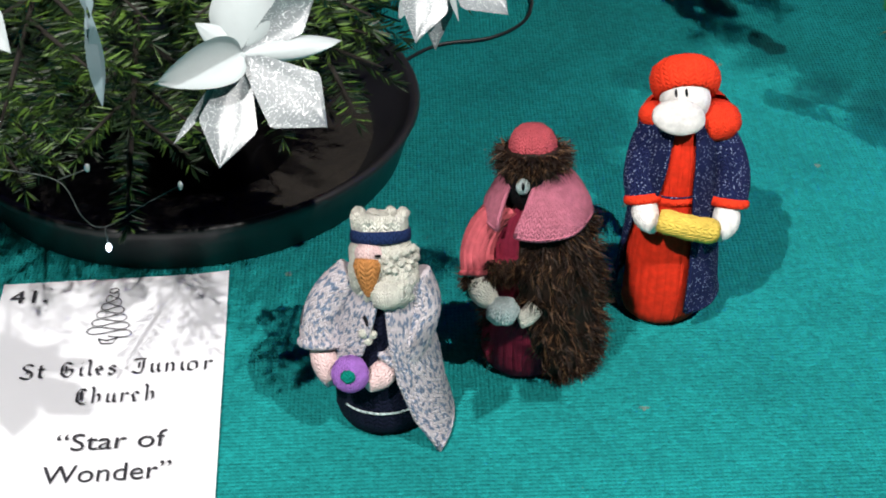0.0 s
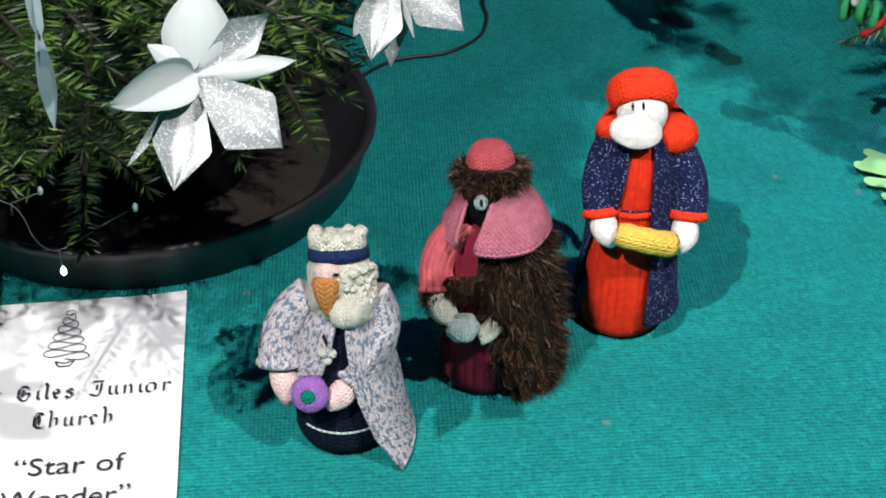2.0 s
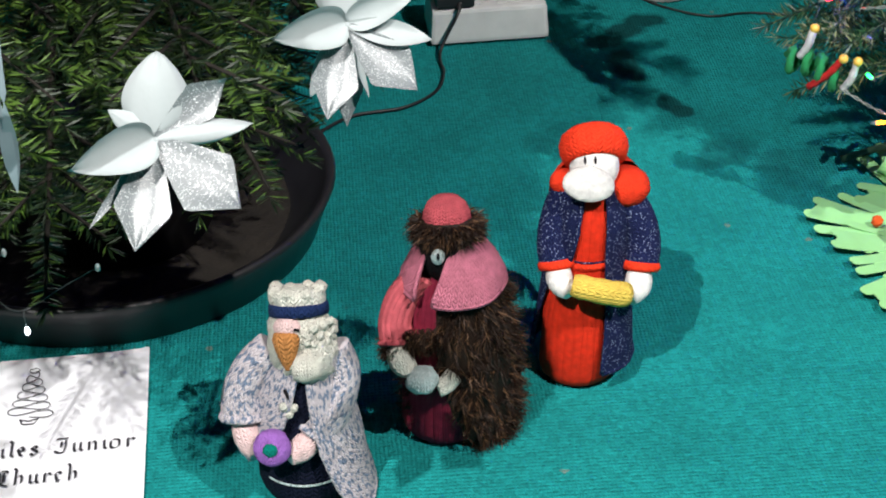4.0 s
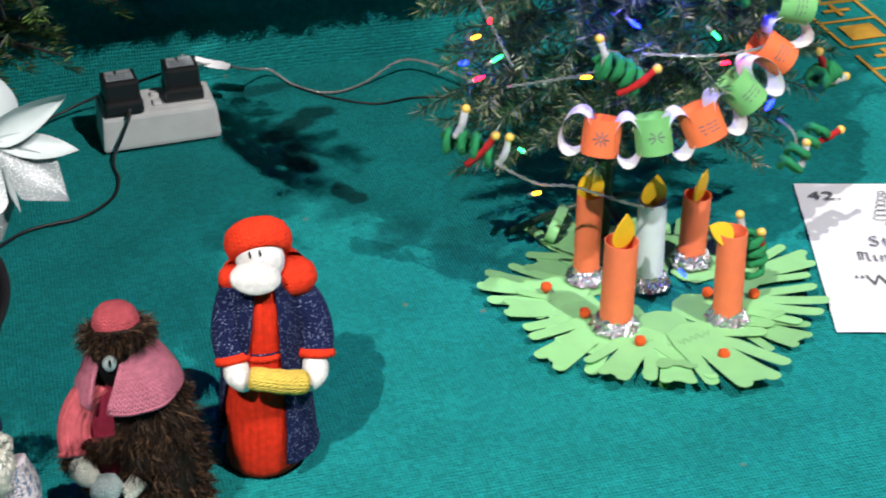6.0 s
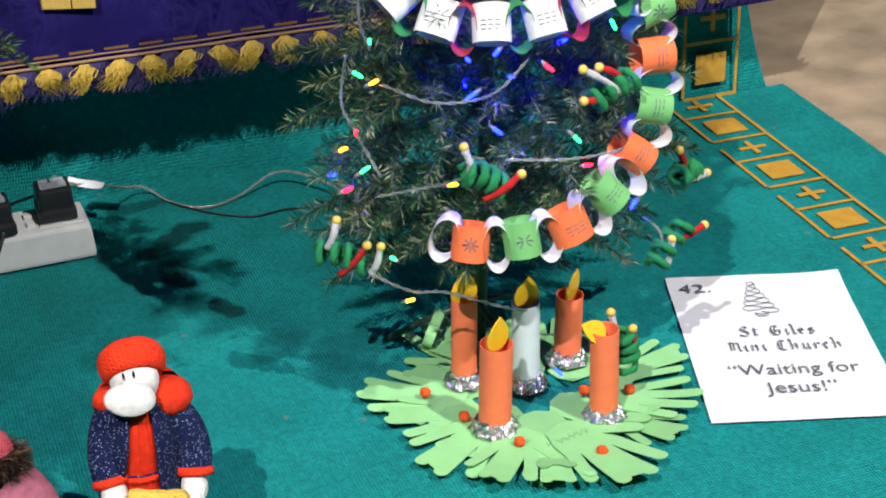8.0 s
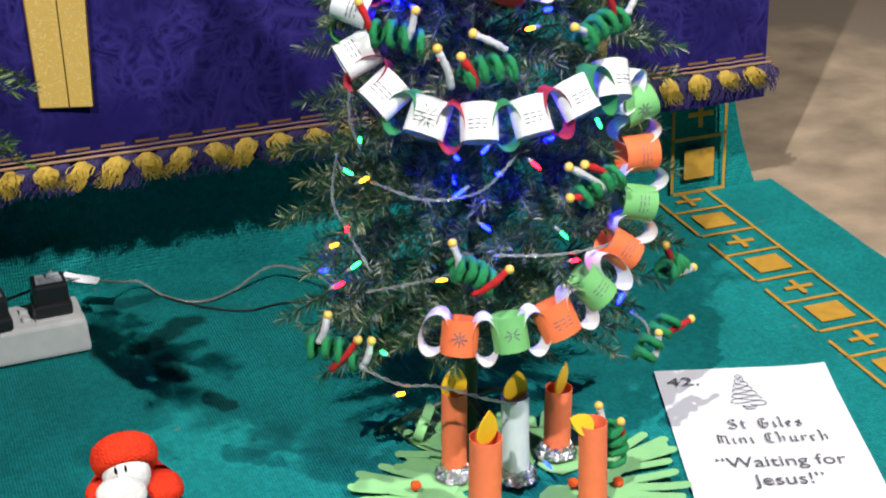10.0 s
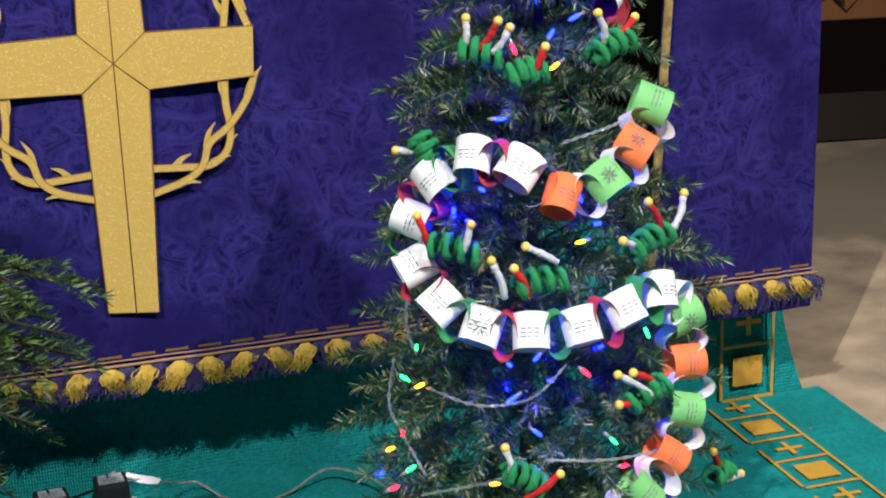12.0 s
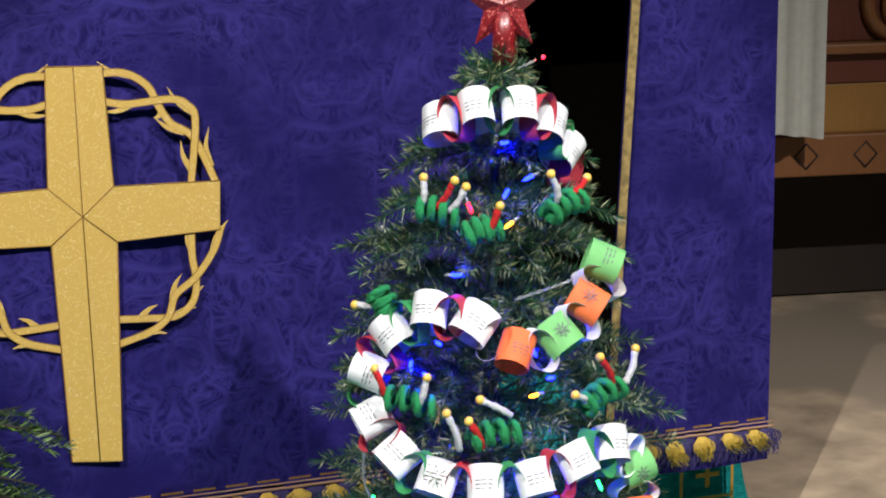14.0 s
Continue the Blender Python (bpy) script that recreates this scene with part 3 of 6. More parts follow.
def fringe(frontal, x0, x1, z, seed):
    """Braid and a fringe of tufts, yellow and purple by turns."""
    rng = random.Random(seed)
    bm = bmesh.new()
    for dz, w in ((0.0, 0.0035), (0.007, 0.002)):
        pts = [(x0 + (x1 - x0) * i / 60, FY - 0.009, z + dz + 0.0012 * noise.noise((i * 0.3, seed, dz))) for i in range(61)]
        tube(bm, pts, w * 0.6, 0, 6)
    part("braid", bm, mat("braid_thread", (0.30, 0.17, 0.10), 0.6, bump=0.8, bump_scale=900), frontal)
    n = int((x1 - x0) / 0.043)
    step = (x1 - x0) / n
    for k in range(n):
        bm = bmesh.new()
        xc = x0 + step * (k + 0.25)
        outline(bm, [(-0.014, 0), (0.016, 0), (0.016, 0.0028), (-0.014, 0.0028)], 0, 0.001, 0, Matrix.Translation((xc, FY - 0.011, z + 0.0125)) @ Matrix.Rotation(radians(90), 4, "X"))
        part("braid_bar", bm, GOLD_EDGE, frontal)
    for k in range(n * 2):
        yellow = k % 2 == 0
        xc = x0 + step * (k / 2 + 0.25) + rng.uniform(-0.003, 0.003)
        sway = rng.uniform(-0.020, 0.020)
        length = rng.uniform(0.028, 0.037) if yellow else rng.uniform(0.036, 0.046)
        V, Fc = [], []
        for s in range(70 if yellow else 60):
            ang = rng.uniform(-1, 1)
            w = 0.0095 if yellow else 0.017
            L = length * rng.uniform(0.55, 1.12)
            curl = rng.uniform(-0.011, 0.011)
            bx = xc + ang * w * 0.55
            by = FY - 0.009 - rng.uniform(0, 0.007 if yellow else 0.003)
            o = len(V)
            for q in range(5):
                t = q / 4
                cx = bx + sway * t * t + ang * w * 0.7 * math.sin(t * 2.4) + curl * math.sin(t * 5)
                cy = by - 0.006 * math.sin(t * math.pi) * (1 if yellow else 0.4) + curl * 0.4 * t
                V += [(cx - 0.0006, cy, z - 0.003 - L * t), (cx + 0.0006, cy - 0.0003, z - 0.003 - L * t)]
            Fc += [(o + 2 * q, o + 2 * q + 1, o + 2 * q + 3, o + 2 * q + 2) for q in range(4)]
        raw("tuft", V, Fc, YELLOW_TUFT if yellow else PURPLE_TUFT, frontal)


# the frontal hangs well forward of the skirt below it
OVERHANG = Matrix.Translation((0.237, -0.327, 1.022)) @ Matrix.Scale(0.9627, 4) @ Matrix.Translation((-0.237, 0.327, -1.022))
frontal = thing("altar_frontal", (0, 0, 0), "purple damask altar frontal with gold cross and tufted fringe", "altar cloth")
frontal.matrix_world = OVERHANG
bm = bmesh.new()
cloth_panel(bm, -1.3, 1.03, 0.158, 1.02, 1.3, top_x0=None)
part("hanging", bm, DAMASK, frontal)
fringe(frontal, -0.1, 1.03, 0.195, 3)
side = thing("altar_frontal", (0, 0, 0), "purple damask side hanging edged with gold braid", "altar cloth")
side.matrix_world = OVERHANG
bm = bmesh.new()
cloth_panel(bm, 1.19, 1.461, 0.135, 1.02, 5.1, top_x0=1.245)
part("hanging", bm, DAMASK, side)
fringe(side, 1.2, 1.463, 0.192, 8)
bm = bmesh.new()
quad_grid(bm, [[(1.185 + 0.055 * j / 30, FY - 0.010, 0.14 + 0.88 * j / 30) for j in range(31)], [(1.197 + 0.055 * j / 30, FY - 0.010, 0.14 + 0.88 * j / 30) for j in range(31)]])
quad_grid(bm, [[(1.185 + 0.055 * j / 30, FY - 0.007, 0.14 + 0.88 * j / 30) for j in range(31)], [(1.197 + 0.055 * j / 30, FY - 0.007, 0.14 + 0.88 * j / 30) for j in range(31)]])
part("braid_edge", bm, mat("gold_braid", (0.24, 0.17, 0.06), 0.5, vary=0.5, scale=90, bump=0.8, bump_scale=300), side)

# cross: four flared arms of gold brocade with corded edges and mitred seams
ON = Matrix.Translation((0, FY - 0.0095, 0)) @ Matrix.Rotation(radians(90), 4, "X")
CX, CZ = 0.471, 0.592
IN = 0.041
arms = [
    ("arm_top", [(CX - 0.034, 0.783), (CX + 0.036, 0.781), (CX + IN, 0.628), (CX, CZ), (CX - IN, 0.631)]),
    ("arm_right", [(CX + IN, 0.628), (0.648, 0.625), (0.645, 0.561), (CX + IN, 0.556), (CX, CZ)]),
    ("arm_bottom", [(CX + IN, 0.556), (CX + 0.031, 0.263), (CX - 0.034, 0.270), (CX - IN, 0.558), (CX, CZ)]),
    ("arm_left", [(CX - IN, 0.558), (0.297, 0.562), (0.294, 0.628), (CX - IN, 0.631), (CX, CZ)]),
]
for _, pts in arms:
    bm = bmesh.new()
    outline(bm, pts, 0, 0.0022, 0, ON)
    bmesh.ops.triangulate(bm, faces=bm.faces[:])
    arm = part("cross_arm", bm, GOLD_CLOTH, frontal, "gold brocade cross arm")
    bm = bmesh.new()
    ring = pts + [pts[0]]
    tube(bm, [ON @ Vector((p[0], p[1], 0.0022)) for p in ring], 0.0009, 0, 5)
    part("cord", bm, GOLD_EDGE, arm)
bm = bmesh.new()
tube(bm, [ON @ Vector((CX + 0.0015, 0.265, 0.003)), ON @ Vector((CX, CZ, 0.003)), ON @ Vector((CX, 0.781, 0.003))], 0.0007, 0, 5)
part("seam", bm, GOLD_EDGE, frontal)


# crown of thorns: flat strips of brocade that cross each other in every quarter, with thorns that part from them
def thorn_strip(path, width, lift, tip):
    """A flat applied strip along the path, corded at its edges; tip 1: it ends in a point."""
    bm = bmesh.new()
    left, right = [], []
    n = len(path)
    for i, p in enumerate(path):
        d = (path[min(i + 1, n - 1)] - path[max(i - 1, 0)]).normalized()
        t = i / (n - 1)
        w = width * (1 - tip * t ** 1.4) * 0.5 + 0.0002
        left.append(Vector((p.x - d.y * w, p.y + d.x * w)))
        right.append(Vector((p.x + d.y * w, p.y - d.x * w)))
    z = 0.0006 + lift
    quad_grid(bm, [[ON @ Vector((*p, z)) for p in left], [ON @ Vector((*p, z)) for p in right]], 0, False, False)
    for e in (left, right):
        quad_grid(bm, [[ON @ Vector((*p, 0)) for p in e], [ON @ Vector((*p, z)) for p in e]], 0, False, False)
    cords = bmesh.new()
    for e in (left, right):
        tube(cords, [ON @ Vector((*p, z)) for p in e], 0.0006, 0, 4)
    return bm, cords


# stems by quarter, from the centre of the cross in metres: bends, then thorns as (root, tip)
UPPER = [([(0.024, 0.179), (0.062, 0.178), (0.090, 0.161), (0.104, 0.133), (0.118, 0.111), (0.146, 0.090), (0.173, 0.028)], [((0.070, 0.175), (0.030, 0.194)), ((0.108, 0.126), (0.096, 0.119)), ((0.166, 0.052), (0.166, 0.103)), ((0.134, 0.099), (0.097, 0.120))]),
         ([(0.028, 0.146), (0.062, 0.139), (0.118, 0.142), (0.140, 0.133), (0.149, 0.111), (0.139, 0.028)], [((0.070, 0.139), (0.032, 0.131)), ((0.146, 0.124), (0.115, 0.158)), ((0.141, 0.050), (0.129, 0.088))])]
LOWER = [([(0.137, -0.026), (0.136, -0.063), (0.140, -0.096), (0.134, -0.124), (0.112, -0.141), (0.078, -0.141), (0.033, -0.138)], [((0.137, -0.058), (0.132, -0.022)), ((0.132, -0.128), (0.149, -0.104)), ((0.066, -0.139), (0.088, -0.124)), ((0.112, -0.140), (0.138, -0.132))]),
         ([(0.176, -0.026), (0.165, -0.057), (0.140, -0.091), (0.112, -0.113), (0.101, -0.141), (0.078, -0.158), (0.033, -0.172)], [((0.164, -0.058), (0.185, -0.020)), ((0.108, -0.118), (0.121, -0.086)), ((0.066, -0.163), (0.098, -0.163))])]
for sx in (1, -1):
    for quarter in (UPPER, LOWER):
        for ph, (bends, thorns) in enumerate(quarter):
            path = smooth_path([Vector((CX + sx * x, CZ + z, 0)) for x, z in bends], 7)
            bm, cords = thorn_strip(path, 0.0088, 0.0006 * ph, 0.0)
            st = part("thorn_stem", bm, GOLD_CLOTH, frontal, "gold brocade thorn stem")
            part("cord", cords, GOLD_EDGE, st)
            for root, tip in thorns:
                a, b = Vector((CX + sx * root[0], CZ + root[1], 0)), Vector((CX + sx * tip[0], CZ + tip[1], 0))
                d = b - a
                bow = Vector((-d.y, d.x, 0)) * 0.10 * sx
                bm, cords = thorn_strip(smooth_path([a, a + d * 0.5 + bow, b], 6), 0.0090, 0.0003 + 0.0006 * ph, 1.0)
                part("thorn", bm, GOLD_CLOTH, st)
                cords.free()


# ---- writing ----
# blackletter strokes on a grid of tenths: runs of x, y pairs that a broad nib follows
LETTERS = {"S": "675838272635546361503011 4543", "t": "27213041 1545", "G": "67583826224060727454 4642", "i": "14252130 2738", "l": "19282130", "e": "4130211425354313", "s": "443525144241302011", "J": "2878 6763503011 4643", "u": "1425213052 555160",
           "n": "142520 2345545061", "o": "111425455451302011", "r": "14252031 244554", "C": "6758382622406071 4742", "h": "192820 2345545140", "c": "443525142120304 1".replace(" ", ""), "M": "17282110 284741 47777180"}
ADVANCE = {"i": 4, "l": 4, "t": 5, "r": 6, "e": 6, "s": 6, "c": 6, "S": 8, "J": 8, "C": 8, "G": 9, "M": 9, " ": 5}


def blackletter(text, x0, x1, base, height, z, material, parent):
    """A line of blackletter between x0 and x1 on a base line."""
    total = sum(ADVANCE.get(c, 7) for c in text)
    ux, uy = (x1 - x0) / total, height / 8.5
    bm = bmesh.new()
    at, k = 0, 0
    for c in text:
        for stroke in LETTERS.get(c, "").split():
            pts = [Vector((x0 + (at + int(stroke[i])) * ux, base + int(stroke[i + 1]) * uy, 0)) for i in range(0, len(stroke) - 1, 2)]
            nib = Vector((0.55 * ux, 0.42 * uy, 0))
            for a, b in zip(pts, pts[1:]):
                k += 1
                d = (b - a).normalized() * 0.1 * ux
                lift = Vector((0, 0, z + 0.000012 * (k % 7)))
                bm.faces.new([bm.verts.new(p + lift) for p in (a - d - nib, a - d + nib, b + d + nib, b + d - nib)])
        at += ADVANCE.get(c, 7)
    return part("church_line", bm, material, parent)


def words(text, x0, x1, base, size, z, material, parent, name="title_line"):
    """A line in the built-in font, set to reach from x0 to x1 on a base line."""
    cu = bpy.data.curves.new(name, "FONT")
    cu.body, cu.size, cu.extrude, cu.resolution_u = text, size, 0.00005, 3
    ob = new(name, cu)
    dg = bpy.context.evaluated_depsgraph_get()
    me = bpy.data.meshes.new_from_object(ob.evaluated_get(dg))
    bpy.data.objects.remove(ob)
    lo, hi = min(v.co.x for v in me.vertices), max(v.co.x for v in me.vertices)
    for v in me.vertices:
        v.co.x = (v.co.x - lo) * (x1 - x0) / (hi - lo)
    me.materials.clear()
    me.materials.append(material)
    ob = new(name, me)
    ob.parent = parent
    ob.matrix_local = pose(x0, base, z)
    return ob


def notice(corner, turn, scale, number, tree, lines, title, label, ink):
    """An A4 sheet; its origin is the top left corner, x along the top edge. Lines: text, left, right, base."""
    sheet = thing("notice_sheet", corner, label, "paper sheet", turn=turn)
    sheet.scale = scale
    W, H = 0.21, 0.297
    bm = bmesh.new()
    rows = []
    for j in range(25):
        y = -H * j / 24
        row = []
        for i in range(19):
            x = W * i / 18
            lift = 0.0016 + 0.0012 * noise.noise((x * 14, y * 14, turn)) + 0.006 * max(0, (x / W - 0.6)) ** 2 * max(0, 1 + y / 0.06) * 3
            row.append((x, y, max(lift, 0.001)))
        rows.append(row)
    quad_grid(bm, rows)
    quad_grid(bm, [[(p[0], p[1], p[2] - 0.0003) for p in r] for r in rows])
    part("sheet", bm, PAPER, sheet)
    z = 0.0036
    words(*number, 0.026, z, ink, sheet, "number")
    # a tree drawn in one looping line, with a little pot
    x, y0, y1, half = tree
    bm = bmesh.new()
    pts = []
    for i in range(120):
        t = i / 119
        ph = t * 2 * math.pi * 5.5
        pts.append((x + half * (0.18 + 0.82 * t) * math.sin(ph), y0 + (y1 - y0) * 0.86 * t + 0.0035 * math.sin(2 * ph), z))
    tube(bm, pts, 0.0005, 0, 4)
    tube(bm, [(x + 0.005 * math.cos(k * 1.26), y0 + 0.003 + 0.004 * math.sin(k * 1.26), z) for k in range(6)], 0.0005, 0, 4)
    tube(bm, [(x - 0.008, y1 + 0.007, z), (x, y1 + 0.004, z), (x + 0.009, y1 + 0.007, z), (x + 0.005, y1, z), (x - 0.005, y1, z), (x - 0.008, y1 + 0.007, z)], 0.0006, 0, 4)
    part("tree_flourish", bm, ink, sheet, "looping tree drawn in ink")
    for tx, x0, x1, base in lines:
        blackletter(tx, x0, x1, base, 0.0195, z, ink, sheet)
    for tx, x0, x1, base in title:
        words(tx, x0, x1, base, 0.029, z, ink, sheet)
    return sheet


notice((-0.194, 1.101, 0.001), 2.0, (0.96, 1.0, 1.0), ("41.", 0.009, 0.044, -0.032), (0.105, -0.024, -0.096, 0.022), [("St Giles Junior", 0.032, 0.202, -0.138), ("Church", 0.083, 0.155, -0.174)],
       [("\u201cStar of", 0.076, 0.167, -0.231), ("Wonder\u201d", 0.069, 0.173, -0.268)], "white A4 notice with black lettering lying on green cloth", INK)
notice((1.0596, 1.3775, 0.001), -17.2, (0.965, 1.035, 1.0), ("42.", 0.011, 0.049, -0.039), (0.098, -0.027, -0.097, 0.022), [("St Giles", 0.062, 0.152, -0.137), ("Mini Church", 0.044, 0.174, -0.168)],
       [("\u201cWaiting for", 0.036, 0.180, -0.215), ("Jesus!\u201d", 0.069, 0.148, -0.250)], "white A4 notice with grey lettering, one corner lifted", GREY_INK)


# ---- knitted figures (each one mesh) ----
WOOL = {
    "red": knit("red_wool", (0.72, 0.032, 0.010), w=0.0028, h=0.0034, rib=True, depth=0.0011), "navy": knit("navy_glitter_wool", (0.012, 0.018, 0.075)), "white": knit("white_wool", (0.86, 0.84, 0.81), w=0.004, h=0.003, depth=0.0010),
    "hand": knit("pink_wool", (0.78, 0.56, 0.55)), "yellow": knit("yellow_wool", (0.78, 0.55, 0.10), w=0.006, h=0.005), "cream": knit("cream_loop_wool", (0.76, 0.75, 0.66), w=0.0042, h=0.0036, depth=0.0022),
    "grey": knit("flecked_grey_wool", (0.56, 0.51, 0.54), (0.16, 0.21, 0.30), fleck=0.02), "ink": knit("dark_navy_wool", (0.004, 0.006, 0.02)), "band": knit("blue_band_wool", (0.01, 0.025, 0.09)),
    "tan": knit("tan_wool", (0.42, 0.18, 0.055)), "lilac": knit("lilac_wool", (0.33, 0.14, 0.50)), "teal": knit("teal_wool", (0.0, 0.22, 0.17)),
    "rose": knit("rose_wool", (0.52, 0.10, 0.12), w=0.0028, h=0.0034, rib=True, depth=0.0012), "pink": knit("pale_pink_wool", (0.55, 0.17, 0.24), w=0.0045, h=0.0036), "wine": knit("wine_wool", (0.24, 0.018, 0.045), w=0.0028, h=0.0034, rib=True, depth=0.0012),
    "turban": knit("turban_wool", (0.76, 0.040, 0.012), w=0.006, h=0.0042, depth=0.0009), "black": knit("black_wool", (0.006, 0.006, 0.008)), "ice": knit("pale_glitter_wool", (0.52, 0.62, 0.62)), "cap": knit("cap_wool", (0.52, 0.09, 0.11), w=0.004, h=0.003, depth=0.002), "fur": mat("brown_eyelash_yarn", (0.015, 0.0075, 0.0045), 0.6, vary=0.4, bump=0, spec=0.2),
    "fur_tip": mat("golden_eyelash_yarn", (0.10, 0.052, 0.024), 0.5, vary=0.4, bump=0, spec=0.25),
}
WK = list(WOOL)
WI = {k: i for i, k in enumerate(WK)}


def speckle(name, dot, scale, limit):
    """A metal thread in the wool: small bright flecks."""
    t = WOOL[name].node_tree
    b = t.nodes["Principled BSDF"]
    vo = t.nodes.new("ShaderNodeTexVoronoi")
    vo.inputs["Scale"].default_value = scale
    co = t.nodes.new("ShaderNodeTexCoord")
    t.links.new(co.outputs["Object"], vo.inputs["Vector"])
    f = math_node(t, "LESS_THAN", vo.outputs["Distance"], limit)
    mx = t.nodes.new("ShaderNodeMix")
    mx.data_type = "RGBA"
    src = b.inputs["Base Color"].links[0].from_socket
    t.links.new(f, mx.inputs[0])
    t.links.new(src, mx.inputs[6])
    mx.inputs[7].default_value = (*dot, 1)
    t.links.new(mx.outputs[2], b.inputs["Base Color"])


speckle("navy", (0.25, 0.30, 0.45), 420, 0.26)
speckle("ice", (0.7, 0.75, 0.75), 420, 0.3)


def finish_figure(name, bm, at, turn, label):
    me = bpy.data.meshes.new(name)
    bmesh.ops.recalc_face_normals(bm, faces=bm.faces[:])
    bm.to_mesh(me)
    bm.free()
    for k in WK:
        me.materials.append(WOOL[k])
    ob = new(name, me)
    ob.matrix_world = pose(*at, 0, 0, turn)
    return tagged(ob, label, "knitted figure", "knitted kings")


def sleeve(bm, pts, radii, key, cuff, cuff_key, hand_pts, hand_r, hand_key):
    tube(bm, smooth_path(pts, 6), [radii[0] + (radii[1] - radii[0]) * i / (6 * (len(pts) - 1)) for i in range(6 * (len(pts) - 1) + 1)], WI[key], 18)
    a, b = Vector(pts[-2]), Vector(pts[-1])
    d = (b - a).normalized()
    tube(bm, [b - d * cuff, b - d * cuff * 0.6, b - d * cuff * 0.2, b + d * 0.0008, b], [radii[1] * 1.0, radii[1] * 1.12, radii[1] * 1.13, radii[1] * 1.05, radii[1] * 0.7], WI[cuff_key], 18)
    hp = smooth_path(hand_pts, 5)
    n = len(hp)
    tube(bm, hp, [hand_r * (0.55 + 0.55 * math.sin(math.pi * min(1, 0.25 + 0.75 * i / (n - 1)) * 0.95)) if i else hand_r * 0.8 for i in range(n)], WI[hand_key], 12)


def garment(bm, key, prof, edge0, edge1, centre, thick=0.003, seg=48, bend=None):
    """An open coat: the angles of its two front edges change with height, the hem may be bent by a function."""
    n = len(prof)
    sheets = []
    for k in (0, thick):
        rows = []
        for j, (r, z) in enumerate(prof):
            row = []
            for i in range(seg + 1):
                t = i / seg
                a = radians(edge0[j] + (edge1[j] - edge0[j]) * t)
                rr = (r - k) * (1 + 0.05 * noise.noise((math.sin(a) * 2, math.cos(a) * 2, z * 30)))
                p = Vector((centre[0] + rr * math.sin(a) + centre[2] * z, centre[1] - rr * math.cos(a), z))
                row.append(bend(p, t, j / (n - 1)) if bend else p)
            rows.append(row)
        sheets.append(rows)
        quad_grid(bm, rows, WI[key], False, True, lambda i, j: (0.0058 * i, prof[min(j, n - 1)][1]))
    # rolled edges: both fronts and the hem
    for e in (0, -1):
        tube(bm, [(a[e] + b[e]) / 2 for a, b in zip(*sheets)], thick * 0.75, WI[key], 8)
    tube(bm, [(a + b) / 2 for a, b in zip(sheets[0][0], sheets[1][0])], thick * 0.75, WI[key], 8)


def leaning(bm, start, lean):
    """Shifts what was added since start sideways with its height."""
    bm.verts.ensure_lookup_table()
    for v in bm.verts[start:]:
        v.co.x += lean * v.co.z


